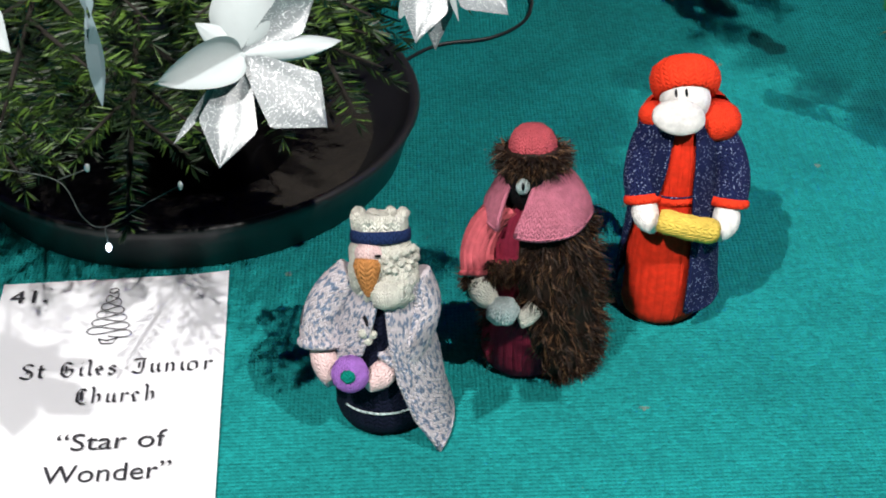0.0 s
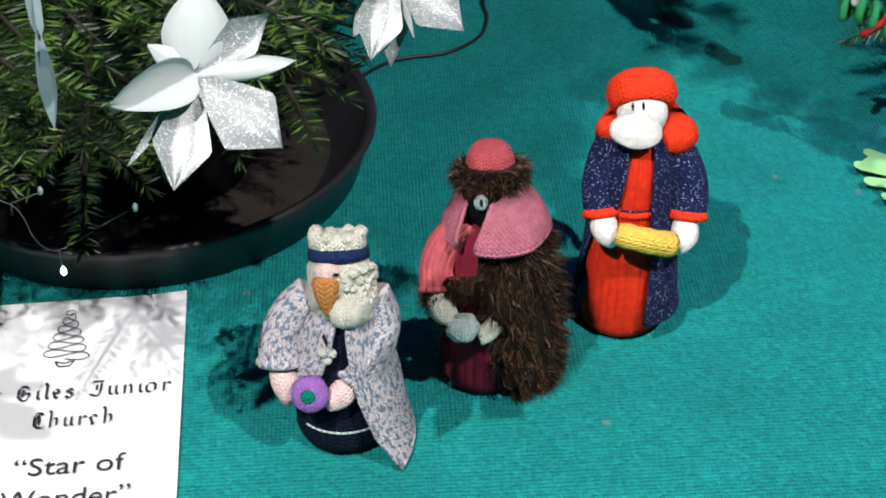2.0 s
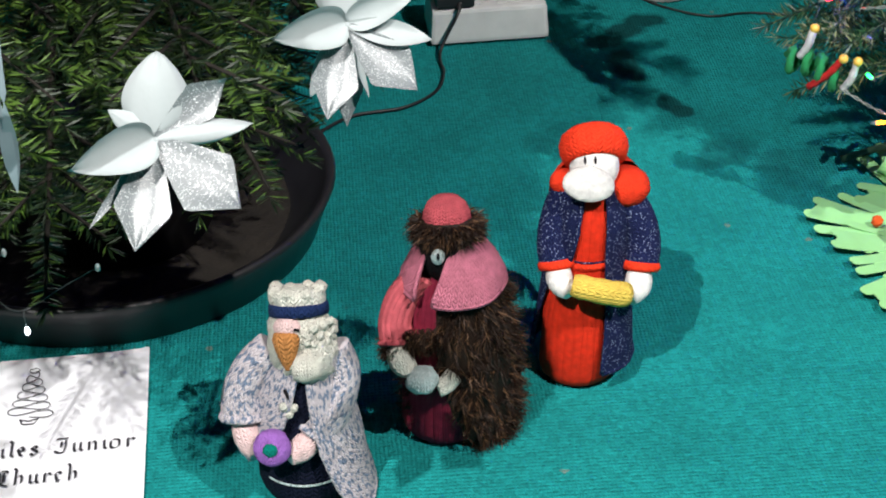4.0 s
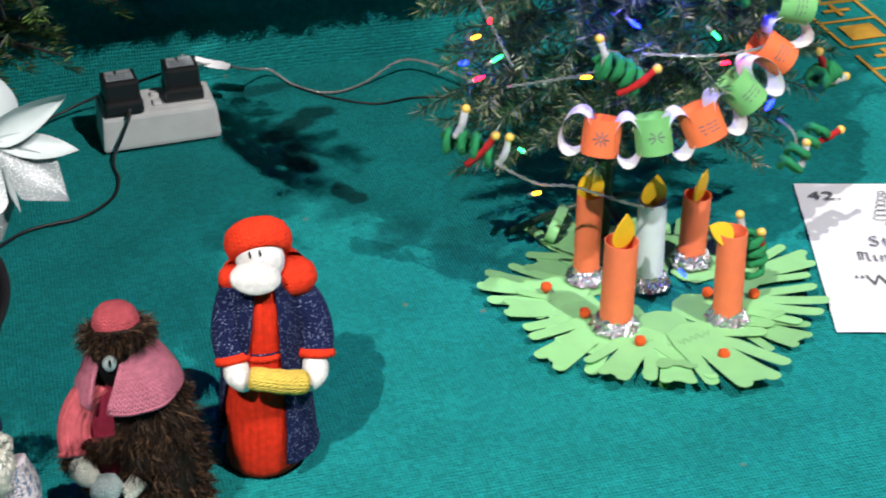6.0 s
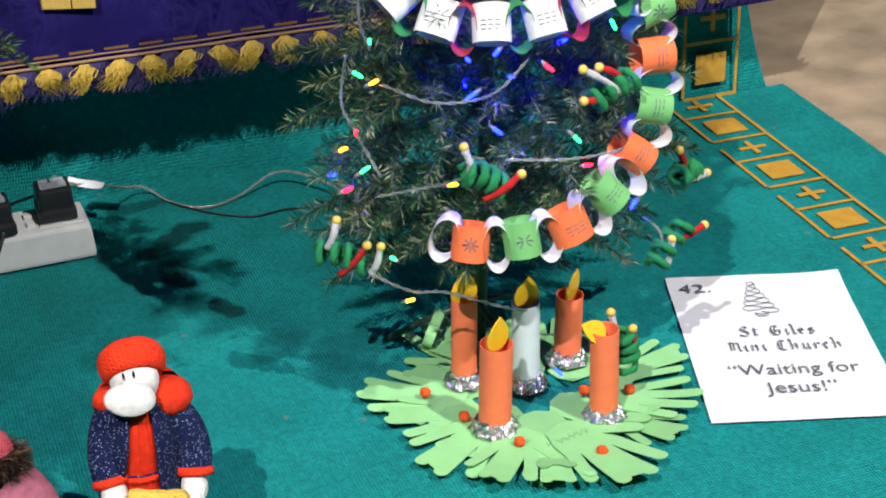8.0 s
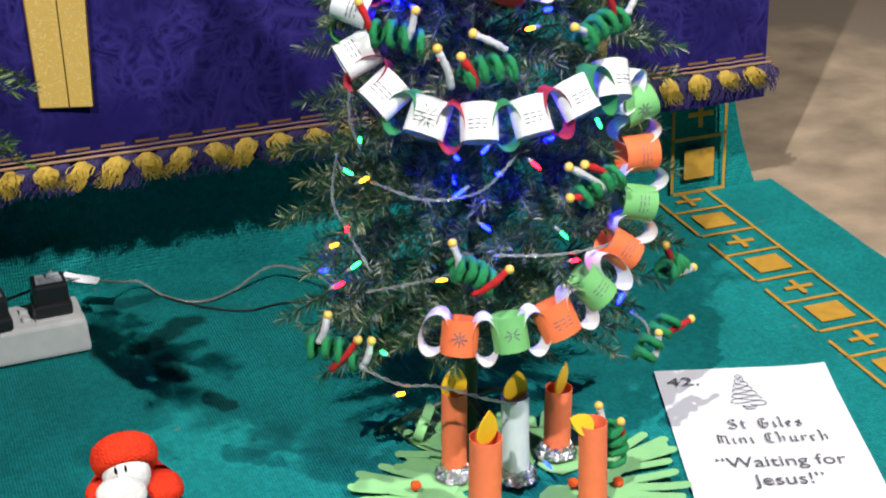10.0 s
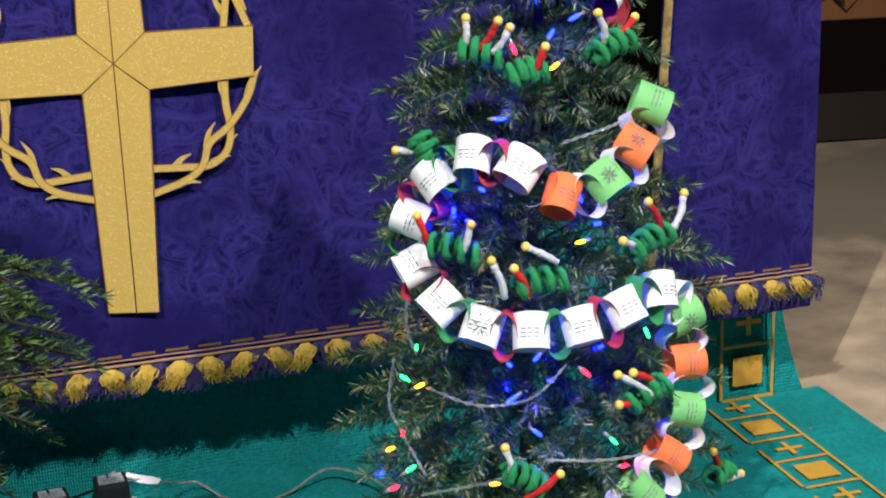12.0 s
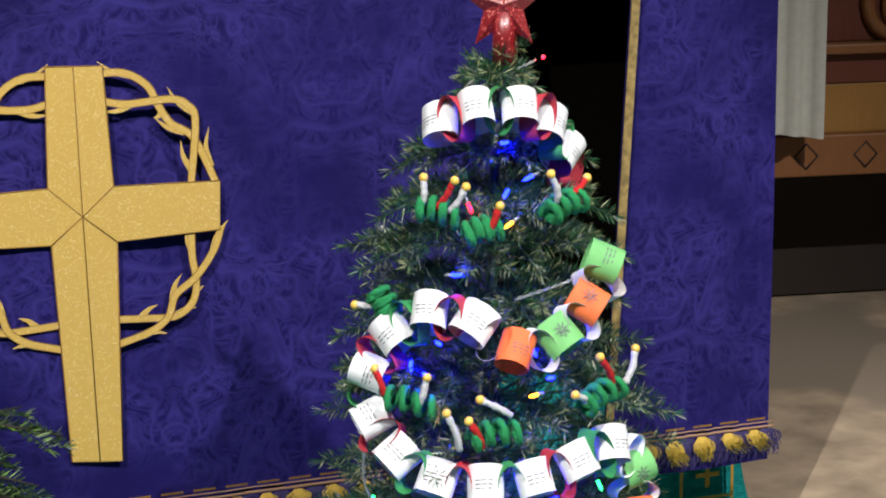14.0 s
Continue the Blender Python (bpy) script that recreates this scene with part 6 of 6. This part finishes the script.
for ti, z in enumerate(tier_z):
    n = 12 if z < 0.6 else (10 if z < 0.72 else 7)
    for k in range(n):
        a = radians(360 * (k + 0.5 * (ti % 2)) / n + rg.uniform(-9, 9))
        R = tree_radius(z) * rg.uniform(0.84, 1.14) * (1.08 if math.cos(a) < -0.4 else 1.2 if math.cos(a) > 0.4 and z < 0.5 else 1)
        if z < 0.2 and math.sin(a) < -0.25:
            if z < 0.14:
                continue
            R *= 0.72
        out = Vector((math.cos(a), math.sin(a), 0))
        base = Vector((axis_x(z), AY, z))
        rise = rg.uniform(-0.16, 0.02)
        end = base + out * R + Vector((0, 0, R * rise))
        mid = base + out * R * 0.5 + Vector((0, 0, 0.012))
        tube(stems, [base, mid, end], [0.0016, 0.0014, 0.001], 0, 4)
        up = Vector((0, 0, 1))
        d1, d2 = (mid - base).normalized(), (end - mid).normalized()
        pale = 0.24
        brush.sprig(base + d1 * R * 0.12, d1, (mid - base).length * 0.9, up, int(1200 * R * 0.5), 0.024, 0.0007, False, 0.08)
        brush.sprig(mid, d2, (end - mid).length, up, int(1900 * R * 0.5), 0.022, 0.0007, False, pale)
        for s in (-1, 1):
            sd = (d2 * 0.8 + d2.cross(up).normalized() * s * 0.75 + Vector((0, 0, rg.uniform(-0.25, 0.35)))).normalized()
            L = R * 0.42
            tube(stems, [mid, mid + sd * L], 0.001, 0, 4)
            brush.sprig(mid, sd, L, up, int(1900 * L), 0.021, 0.0007, False, pale + 0.1)
for k in range(8):
    a = k * 0.9
    brush.sprig(Vector((axis_x(0.82), AY, 0.79 + 0.005 * k)), Vector((0.6 * math.cos(a), 0.6 * math.sin(a), 0.35)).normalized(), 0.032, Vector((0, 0, 1)), 40, 0.022, 0.0008, False, 0.15)
part("trunk", stems, POLE, art)
raw("crown", brush.V, brush.F, [TINSEL, TINSEL_PALE], art, "dark green plastic needles with pale tips", idx=brush.I)

# red glitter star on top
star = thing("tree_star", (0.848, 1.318, 0.879), "red glitter star tree topper", "star", turn=-20)
bm = bmesh.new()
pts = []
for k in range(10):
    r = 0.050 if k % 2 == 0 else 0.021
    a = radians(90 + 36 * k)
    pts.append((r * math.cos(a), r * math.sin(a)))
front = [bm.verts.new((x, 0, z)) for x, z in pts]
for yy in (-0.011, 0.011):
    c = bm.verts.new((0, yy, 0))
    for k in range(10):
        bm.faces.new((front[k], front[(k + 1) % 10], c))
part("star_body", bm, STAR_RED, star)
bm = bmesh.new()
tube(bm, [(0, 0, -0.062), (0, 0, -0.030), (0, 0, -0.008)], [0.0125, 0.0118, 0.010], 0, 14)
part("socket", bm, STAR_RED, star)
bm = bmesh.new()
slab(bm, 0.006, 0.014, 0.004, 0.008, -0.09, -0.015, 0.001)
part("card_strip", bm, mat("brown_card", (0.22, 0.16, 0.09), 0.8), star)


# ---- paper chains ----
def chain(name, pts, colours, label, step=0.0235, r=0.0176, width=0.035):
    path = smooth_path(pts, 10)
    run = [0.0]
    for a, b in zip(path, path[1:]):
        run.append(run[-1] + (b - a).length)
    n = int(run[-1] / step)
    n += 1 - n % 2
    ch = thing(name, (0, 0, 0), label, "paper chain", "paper chains on the tree")
    rgc = random.Random(len(pts))
    for k in range(n + 1):
        s = k * run[-1] / n
        i = max(j for j in range(len(run)) if run[j] <= s + 1e-9)
        i = min(i, len(path) - 2)
        f = (s - run[i]) / max(1e-9, run[i + 1] - run[i])
        p = path[i].lerp(path[i + 1], f)
        tan = (path[i + 1] - path[i]).normalized()
        rad = Vector((p.x - axis_x(p.z), p.y - AY, 0)).normalized()
        rad = (rad * 0.25 + Vector((-0.15, -0.8, 0.28 + 0.5 * min(1, max(0, (p.z - 0.3) / 0.2))))).normalized()
        rad = (rad - tan * rad.dot(tan)).normalized()
        high = tan.cross(rad).normalized()
        if high.z < 0:
            high = -high
        if k % 2 == 0:
            ax, sd, half, deep, wide = high, rad, r * 1.06, r * 0.95, width
        else:
            # its axis lies level, so that one looks down on its lower bow
            ax = Vector((rad.x, rad.y, 0)).normalized() * 0.92 + Vector((0, 0, 0.1))
            ax = (ax - tan * ax.dot(tan)).normalized()
            sd, half, deep, wide = ax.cross(tan).normalized(), 0.0132, 0.0235, 0.026
        mcol = colours(s / run[-1], k, n)
        bm = bmesh.new()
        el = rgc.uniform(0.9, 1.08)
        rows = []
        for w in (-0.5, 0.5):
            rows.append([ax * w * wide + tan * half * math.cos(q * 2 * math.pi / 28) * el + sd * deep / el * math.sin(q * 2 * math.pi / 28) for q in range(28)])
        inner = [[v * 0.985 for v in row] for row in rows]
        quad_grid(bm, rows, 0, True)
        quad_grid(bm, inner, 0, True)
        lk = part("link", bm, mcol, ch)
        jit = high * -0.0035 if k % 2 else Vector((0, 0, 0))
        lk.location = p + jit + rad * rgc.uniform(-0.001, 0.0015)
        if k % 2 == 0:
            # printed lines or a snowflake on the outer face
            bm = bmesh.new()
            flake = mcol not in (CHAIN_WHITE,) and rgc.random() < 0.4
            base = rad * (r * 1.0)
            mm = Matrix((tan, ax if ax.z > 0 else -ax, rad)).transposed().to_4x4()
            if flake:
                for q in range(8):
                    a = q * math.pi / 4
                    strip(bm, [(0.0015 * math.cos(a), 0.0015 * math.sin(a)), (0.0078 * math.cos(a), 0.0078 * math.sin(a))], 0.0011, 0.0002, 0, Matrix.Translation(base) @ mm)
            else:
                for q in range(3):
                    for v in range(3):
                        x0 = -0.010 + 0.0065 * v
                        yy = 0.0005 - 0.004 * q
                        cv = lambda x: Vector((r * 1.075 * math.sin(x / r), 0, r * math.cos(x / r)))
                        vs = []
                        for x, dy in ((x0, 0), (x0 + 0.0052 * (0.6 if q == 2 and v else 1), 0), (x0 + 0.0052 * (0.6 if q == 2 and v else 1), 0.0011), (x0, 0.0011)):
                            c = cv(x)
                            vs.append(bm.verts.new(tan * c.x * el * 0.98 + (mm.to_3x3() @ Vector((0, yy + dy, 0))) + rad * (c.z * 0.95 / el + 0.0005)))
                        bm.faces.new(vs)
            tagged(part("printing", bm, GREY_INK, lk), kind="stuff")
    return ch


LONG = [(0.909, 1.208, 0.629), (0.889, 1.191, 0.601), (0.858, 1.175, 0.574), (0.831, 1.170, 0.562), (0.806, 1.171, 0.556), (0.786, 1.180, 0.570), (0.759, 1.198, 0.589), (0.725, 1.226, 0.589), (0.697, 1.249, 0.561), (0.681, 1.260, 0.525),
        (0.676, 1.256, 0.491), (0.685, 1.234, 0.470), (0.698, 1.212, 0.447), (0.728, 1.183, 0.432), (0.769, 1.161, 0.430), (0.817, 1.152, 0.433), (0.860, 1.155, 0.444), (0.901, 1.169, 0.451), (0.930, 1.180, 0.425),
        (0.934, 1.177, 0.379), (0.929, 1.167, 0.332), (0.912, 1.158, 0.289), (0.877, 1.144, 0.257), (0.836, 1.135, 0.231), (0.784, 1.138, 0.223), (0.740, 1.151, 0.221), (0.719, 1.163, 0.228)]


def long_colours(f, k, n):
    if 0.165 < f < 0.635:
        if k % 2 == 0:
            return CHAIN_WHITE
        return (CHAIN_RED, CHAIN_DARK_GREEN)[(k // 2) % 2]
    if k % 2 == 0:
        if f < 0.5:
            return (CHAIN_GREEN, CHAIN_ORANGE)[(k // 2) % 2]
        return (CHAIN_ORANGE, CHAIN_GREEN)[((n - k) // 2) % 2]
    return CHAIN_WHITE


chain("paper_chain", LONG, long_colours, "paper chain of white, orange, green and crimson printed links")
chain("paper_chain", [(0.768, 1.285, 0.766), (0.784, 1.264, 0.778), (0.820, 1.252, 0.783), (0.862, 1.255, 0.772), (0.890, 1.275, 0.742), (0.906, 1.29, 0.712)], lambda f, k, n: CHAIN_WHITE if k % 2 == 0 else (CHAIN_RED, CHAIN_DARK_GREEN)[(k // 2) % 2],
      "short paper chain of white, red and green links near the top")


# ---- chenille-stem ornaments ----
def ornament(at, turn, tip, size, red, white, label):
    """Green coil with red and white stalks that end in yellow beads."""
    rgo = random.Random(int(at[0] * 1e4 + at[2] * 1e5))
    o = thing("chenille_ornament", at, label, "ornament", "chenille ornaments on the tree")
    o.matrix_world = pose(*at, 0, tip, turn)
    bm = bmesh.new()
    n = 150
    pts = []
    for i in range(n):
        t = i / (n - 1)
        a = t * 2 * math.pi * 7
        pts.append((size * (t - 0.5) + 0.004 * math.sin(a * 0.5), -0.010 + 0.0100 * math.cos(a), 0.0100 * math.sin(a) - 0.006 * (2 * t - 1) ** 2))
    tube(bm, pts, [0.0036 + 0.0007 * rgo.uniform(-1, 1) for _ in pts], 0, 7)
    part("coil", bm, FUZZ_GREEN, o)
    for kind, stalks in (("red", red), ("white", white)):
        for x, y, z, ex, ey, ez in stalks:
            bm = bmesh.new()
            path = smooth_path([(x, y, z), ((x + ex) / 2 + 0.002, (y + ey) / 2 - 0.002, (z + ez) / 2), (ex, ey, ez)], 6)
            tube(bm, path, [0.0034 + 0.0006 * rgo.uniform(-1, 1) for _ in path], 0, 8)
            st = part("stalk", bm, FUZZ_RED if kind == "red" else FUZZ_WHITE, o, kind + " chenille stalk")
            bm = bmesh.new()
            d = (Vector((ex, ey, ez)) - Vector((x, y, z))).normalized() * 0.003
            ball(bm, Vector((ex, ey, ez)) + d, 0.0046, 0, (1, 1, 1), 12, 8)
            part("bead", bm, BEAD, st)


LB = "green chenille coil with red and white beaded stalks"
R1 = [(0.0, -0.012, 0.0, 0.014, -0.018, 0.030)]
R2 = [(0.0, -0.014, -0.010, 0.020, -0.022, 0.018)]
W1 = [(-0.008, -0.012, 0.004, -0.012, -0.016, 0.034)]
W2 = [(0.014, -0.014, 0.0, 0.026, -0.018, 0.026), (-0.014, -0.012, 0.0, -0.016, -0.014, 0.026)]
for at, turn, tip, size, red, white in (
        ((0.752, 1.250, 0.690), -30, 10, 0.040, R1, W2), ((0.785, 1.226, 0.672), -10, -10, 0.034, R2, []), ((0.862, 1.214, 0.692), 20, -14, 0.044, [(0.01, -0.01, 0.004, 0.034, -0.01, 0.012)], W1),
        ((0.705, 1.262, 0.595), -50, 60, 0.034, [(0.004, -0.012, 0.0, 0.030, -0.014, 0.004)], [(-0.004, -0.01, -0.006, -0.012, -0.02, -0.024)]), ((0.712, 1.228, 0.506), -30, 10, 0.052, [(-0.024, -0.012, 0.0, -0.036, -0.012, 0.022)], [(0.010, -0.014, -0.008, 0.016, -0.018, 0.026)]),
        ((0.775, 1.172, 0.482), -8, -6, 0.048, [(-0.012, -0.014, -0.012, -0.022, -0.020, 0.016)], [(-0.034, -0.012, -0.012, -0.042, -0.016, 0.026), (0.020, -0.012, 0.014, -0.006, -0.014, 0.034)]), ((0.884, 1.176, 0.506), 24, -12, 0.052, [(0.018, -0.012, 0.002, 0.006, -0.014, 0.036)], [(-0.022, -0.012, 0.002, -0.034, -0.014, 0.014), (0.036, -0.012, -0.004, 0.056, -0.012, 0.022)]),
        ((0.872, 1.150, 0.360), 10, -20, 0.046, [(0.012, -0.012, 0.006, -0.004, -0.014, 0.026), (-0.016, -0.012, -0.004, -0.030, -0.016, 0.006)], [(0.006, -0.014, -0.008, -0.022, -0.018, 0.036)]), ((0.750, 1.152, 0.292), -6, 30, 0.040, [(0.010, -0.016, -0.020, 0.026, -0.022, 0.016)], [(-0.014, -0.012, -0.002, -0.030, -0.012, 0.016)]),
        ((0.640, 1.256, 0.182), -30, 12, 0.050, [(0.006, -0.016, -0.020, 0.026, -0.020, 0.020)], [(-0.012, -0.012, 0.004, -0.008, -0.012, 0.034), (0.036, -0.014, -0.010, 0.040, -0.016, 0.020)]), ((0.950, 1.178, 0.168), 20, -40, 0.052, [(0.012, -0.012, -0.010, 0.040, -0.014, -0.026)], [(-0.014, -0.012, -0.016, 0.004, -0.016, 0.004)]),
        ((0.995, 1.236, 0.215), 40, 10, 0.038, [(-0.006, -0.010, 0.0, -0.020, -0.010, 0.024)], [(0.0, -0.016, -0.008, 0.034, -0.020, -0.008)]), ((0.898, 1.152, 0.075), 10, 80, 0.042, [(-0.006, -0.014, 0.004, -0.020, -0.016, 0.006)], [(-0.024, -0.008, -0.010, -0.046, -0.010, -0.012)])):
    ornament(at, turn, tip, size, red, white, LB)

# ---- string of coloured lights on the tree ----
string = thing("tree_lights", (0, 0, 0), "string of coloured lights on clear twisted wire", "fairy lights")
LAMPS = [("green", 0.750, 1.258, 0.682), ("red", 0.780, 1.236, 0.689), ("yellow", 0.812, 1.212, 0.674), ("blue", 0.839, 1.230, 0.715), ("blue", 0.762, 1.226, 0.625), ("blue", 0.726, 1.220, 0.529), ("blue", 0.841, 1.176, 0.525),
         ("yellow", 0.820, 1.170, 0.511), ("red", 0.741, 1.195, 0.485), ("green", 0.677, 1.250, 0.396), ("green", 0.666, 1.258, 0.362), ("yellow", 0.676, 1.238, 0.360), ("red", 0.818, 1.152, 0.384)]
# the last twelve blue bulbs are added to give the crown its blue glow
LAMPS2 = [("blue", 0.748, 1.172, 0.359), ("blue", 0.770, 1.158, 0.326), ("red", 0.660, 1.252, 0.305), ("yellow", 0.651, 1.268, 0.283), ("green", 0.664, 1.240, 0.271), ("red", 0.857, 1.148, 0.281), ("yellow", 0.728, 1.170, 0.274), ("blue", 0.645, 1.290, 0.247), ("green", 0.890, 1.170, 0.409),
          ("green", 0.844, 1.146, 0.311), ("low_blue", 0.846, 1.190, 0.030), ("green", 0.679, 1.210, 0.186), ("blue", 0.917, 1.172, 0.218), ("yellow", 0.688, 1.186, 0.150), ("red", 0.652, 1.262, 0.242), ("red", 0.886, 1.306, 0.824), ("blue", 0.800, 1.240, 0.370), ("blue", 0.77, 1.25, 0.34), ("blue", 0.86, 1.22, 0.38), ("blue", 0.78, 1.21, 0.40), ("blue", 0.75, 1.25, 0.55), ("blue", 0.82, 1.24, 0.70), ("blue", 0.80, 1.20, 0.36), ("blue", 0.76, 1.21, 0.38), ("blue", 0.83, 1.22, 0.42), ("blue", 0.72, 1.25, 0.53), ("blue", 0.84, 1.22, 0.54), ("blue", 0.83, 1.27, 0.745)]
rgl = random.Random(3)
for colour, x, y, z in LAMPS + LAMPS2:
    bm = bmesh.new()
    d = Vector((rgl.uniform(-0.8, 0.8), rgl.uniform(-0.8, -0.1), rgl.uniform(-0.7, 0.5))).normalized()
    p = Vector((x, y, z))
    tube(bm, [p - d * 0.005, p, p + d * 0.004, p + d * 0.006], [0.0017, 0.0019, 0.0016, 0.0005], 0, 10)
    b = part("bulb", bm, BULB[colour], string, colour.replace("low_", "") + " glowing bulb")
    bm = bmesh.new()
    tube(bm, [p - d * 0.013, p - d * 0.005], [0.0016, 0.0021], 0, 8)
    part("holder", bm, WIRE, b)
for run in ([(0.655, 1.255, 0.385), (0.650, 1.262, 0.335), (0.660, 1.250, 0.305), (0.678, 1.235, 0.262)], [(0.682, 1.235, 0.358), (0.715, 1.190, 0.352), (0.750, 1.165, 0.358), (0.772, 1.152, 0.372), (0.80, 1.150, 0.400)],
            [(0.668, 1.220, 0.250), (0.700, 1.185, 0.268), (0.728, 1.165, 0.280), (0.745, 1.155, 0.292)], [(0.775, 1.150, 0.300), (0.830, 1.140, 0.295), (0.880, 1.145, 0.292), (0.91, 1.16, 0.29)],
            [(0.660, 1.225, 0.165), (0.690, 1.190, 0.158), (0.720, 1.175, 0.158), (0.770, 1.172, 0.135), (0.81, 1.19, 0.110)], [(0.672, 1.255, 0.470), (0.668, 1.250, 0.420), (0.676, 1.245, 0.390)], [(0.815, 1.205, 0.600), (0.845, 1.190, 0.612), (0.868, 1.185, 0.620)],
            [(0.84, 1.30, 0.80), (0.855, 1.305, 0.812), (0.878, 1.306, 0.822)], [(0.93, 1.175, 0.20), (0.945, 1.170, 0.185), (0.95, 1.168, 0.165)]):
    bm = bmesh.new()
    path = smooth_path(run, 9)
    for ph in (0, math.pi):
        tube(bm, [p + Vector((0.0012 * math.cos(i * 1.3 + ph), 0, 0.0012 * math.sin(i * 1.3 + ph))) for i, p in enumerate(path)], 0.0008, 0, 5)
    part("wire", bm, WIRE, string)

# ---- carved oak seat with cloth, beyond the altar ----
desk = thing("choir_stall", (2.1, 2.95, 0), "carved oak choir stall with diamond inlays", "stall", turn=-10)
for z0, z1, y0, y1, m_, nm in ((0.335, 0.425, -0.02, 0.02, OAK, "inlaid_rail"), (0.425, 0.535, 0.0, 0.02, OAK_PALE, "lower_panel"), (0.535, 0.60, -0.005, 0.02, OAK_RED, "middle_panel"), (0.60, 0.622, -0.03, 0.02, OAK, "moulding"), (0.622, 0.95, 0.02, 0.05, OAK_RED, "carved_panel")):
    bm = bmesh.new()
    slab(bm, -0.25, 1.5, y0, y1, z0, z1, 0.004)
    part(nm, bm, m_, desk)
for k in range(10):
    bm = bmesh.new()
    c = 0.045 + 0.135 * k
    tube(bm, [(c, -0.021, 0.352), (c + 0.026, -0.021, 0.38), (c, -0.021, 0.408), (c - 0.026, -0.021, 0.38), (c, -0.021, 0.352)], 0.0022, 0, 5)
    part("diamond_inlay", bm, INK, desk)
for k in range(8):
    bm = bmesh.new()
    c = 0.26 + 0.19 * k
    ring = [(c + 0.075 * math.cos(q * 0.349), 0.012, 0.705 + 0.075 * math.sin(q * 0.349)) for q in range(19)]
    tube(bm, ring, 0.016, 0, 8)
    tube(bm, [(c + 0.032 * math.cos(q * 0.349), 0.012, 0.70 + 0.045 * math.sin(q * 0.349)) for q in range(19)], 0.012, 0, 8)
    part("carved_ring", bm, OAK, desk)
for x in (-0.2, 0.6, 1.4):
    bm = bmesh.new()
    slab(bm, x - 0.03, x + 0.03, 0.0, 0.06, 0.0, 0.335, 0.004)
    part("leg", bm, OAK_RED, desk)
# dark board added in place of the shade under the stall
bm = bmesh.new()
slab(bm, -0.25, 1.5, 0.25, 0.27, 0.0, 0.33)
part("shade_board", bm, mat("stall_shade", (0.02, 0.012, 0.008), 0.7), desk)
cloth = thing("linen_cloth", (2.13, 2.88, 0), "white linen cloth hanging over the stall", "cloth", turn=-10)
bm = bmesh.new()
quad_grid(bm, [[(-0.15 + 0.0115 * i, -0.03 + 0.012 * math.sin(i * 1.3 + 0.02 * j), 0.45 + 0.06 * j - 0.02 * (i / 14)) for i in range(15)] for j in range(9)])
quad_grid(bm, [[(-0.15 + 0.0115 * i, -0.027 + 0.012 * math.sin(i * 1.3 + 0.02 * j), 0.45 + 0.06 * j - 0.02 * (i / 14)) for i in range(15)] for j in range(9)])
part("cloth", bm, LINEN, cloth)
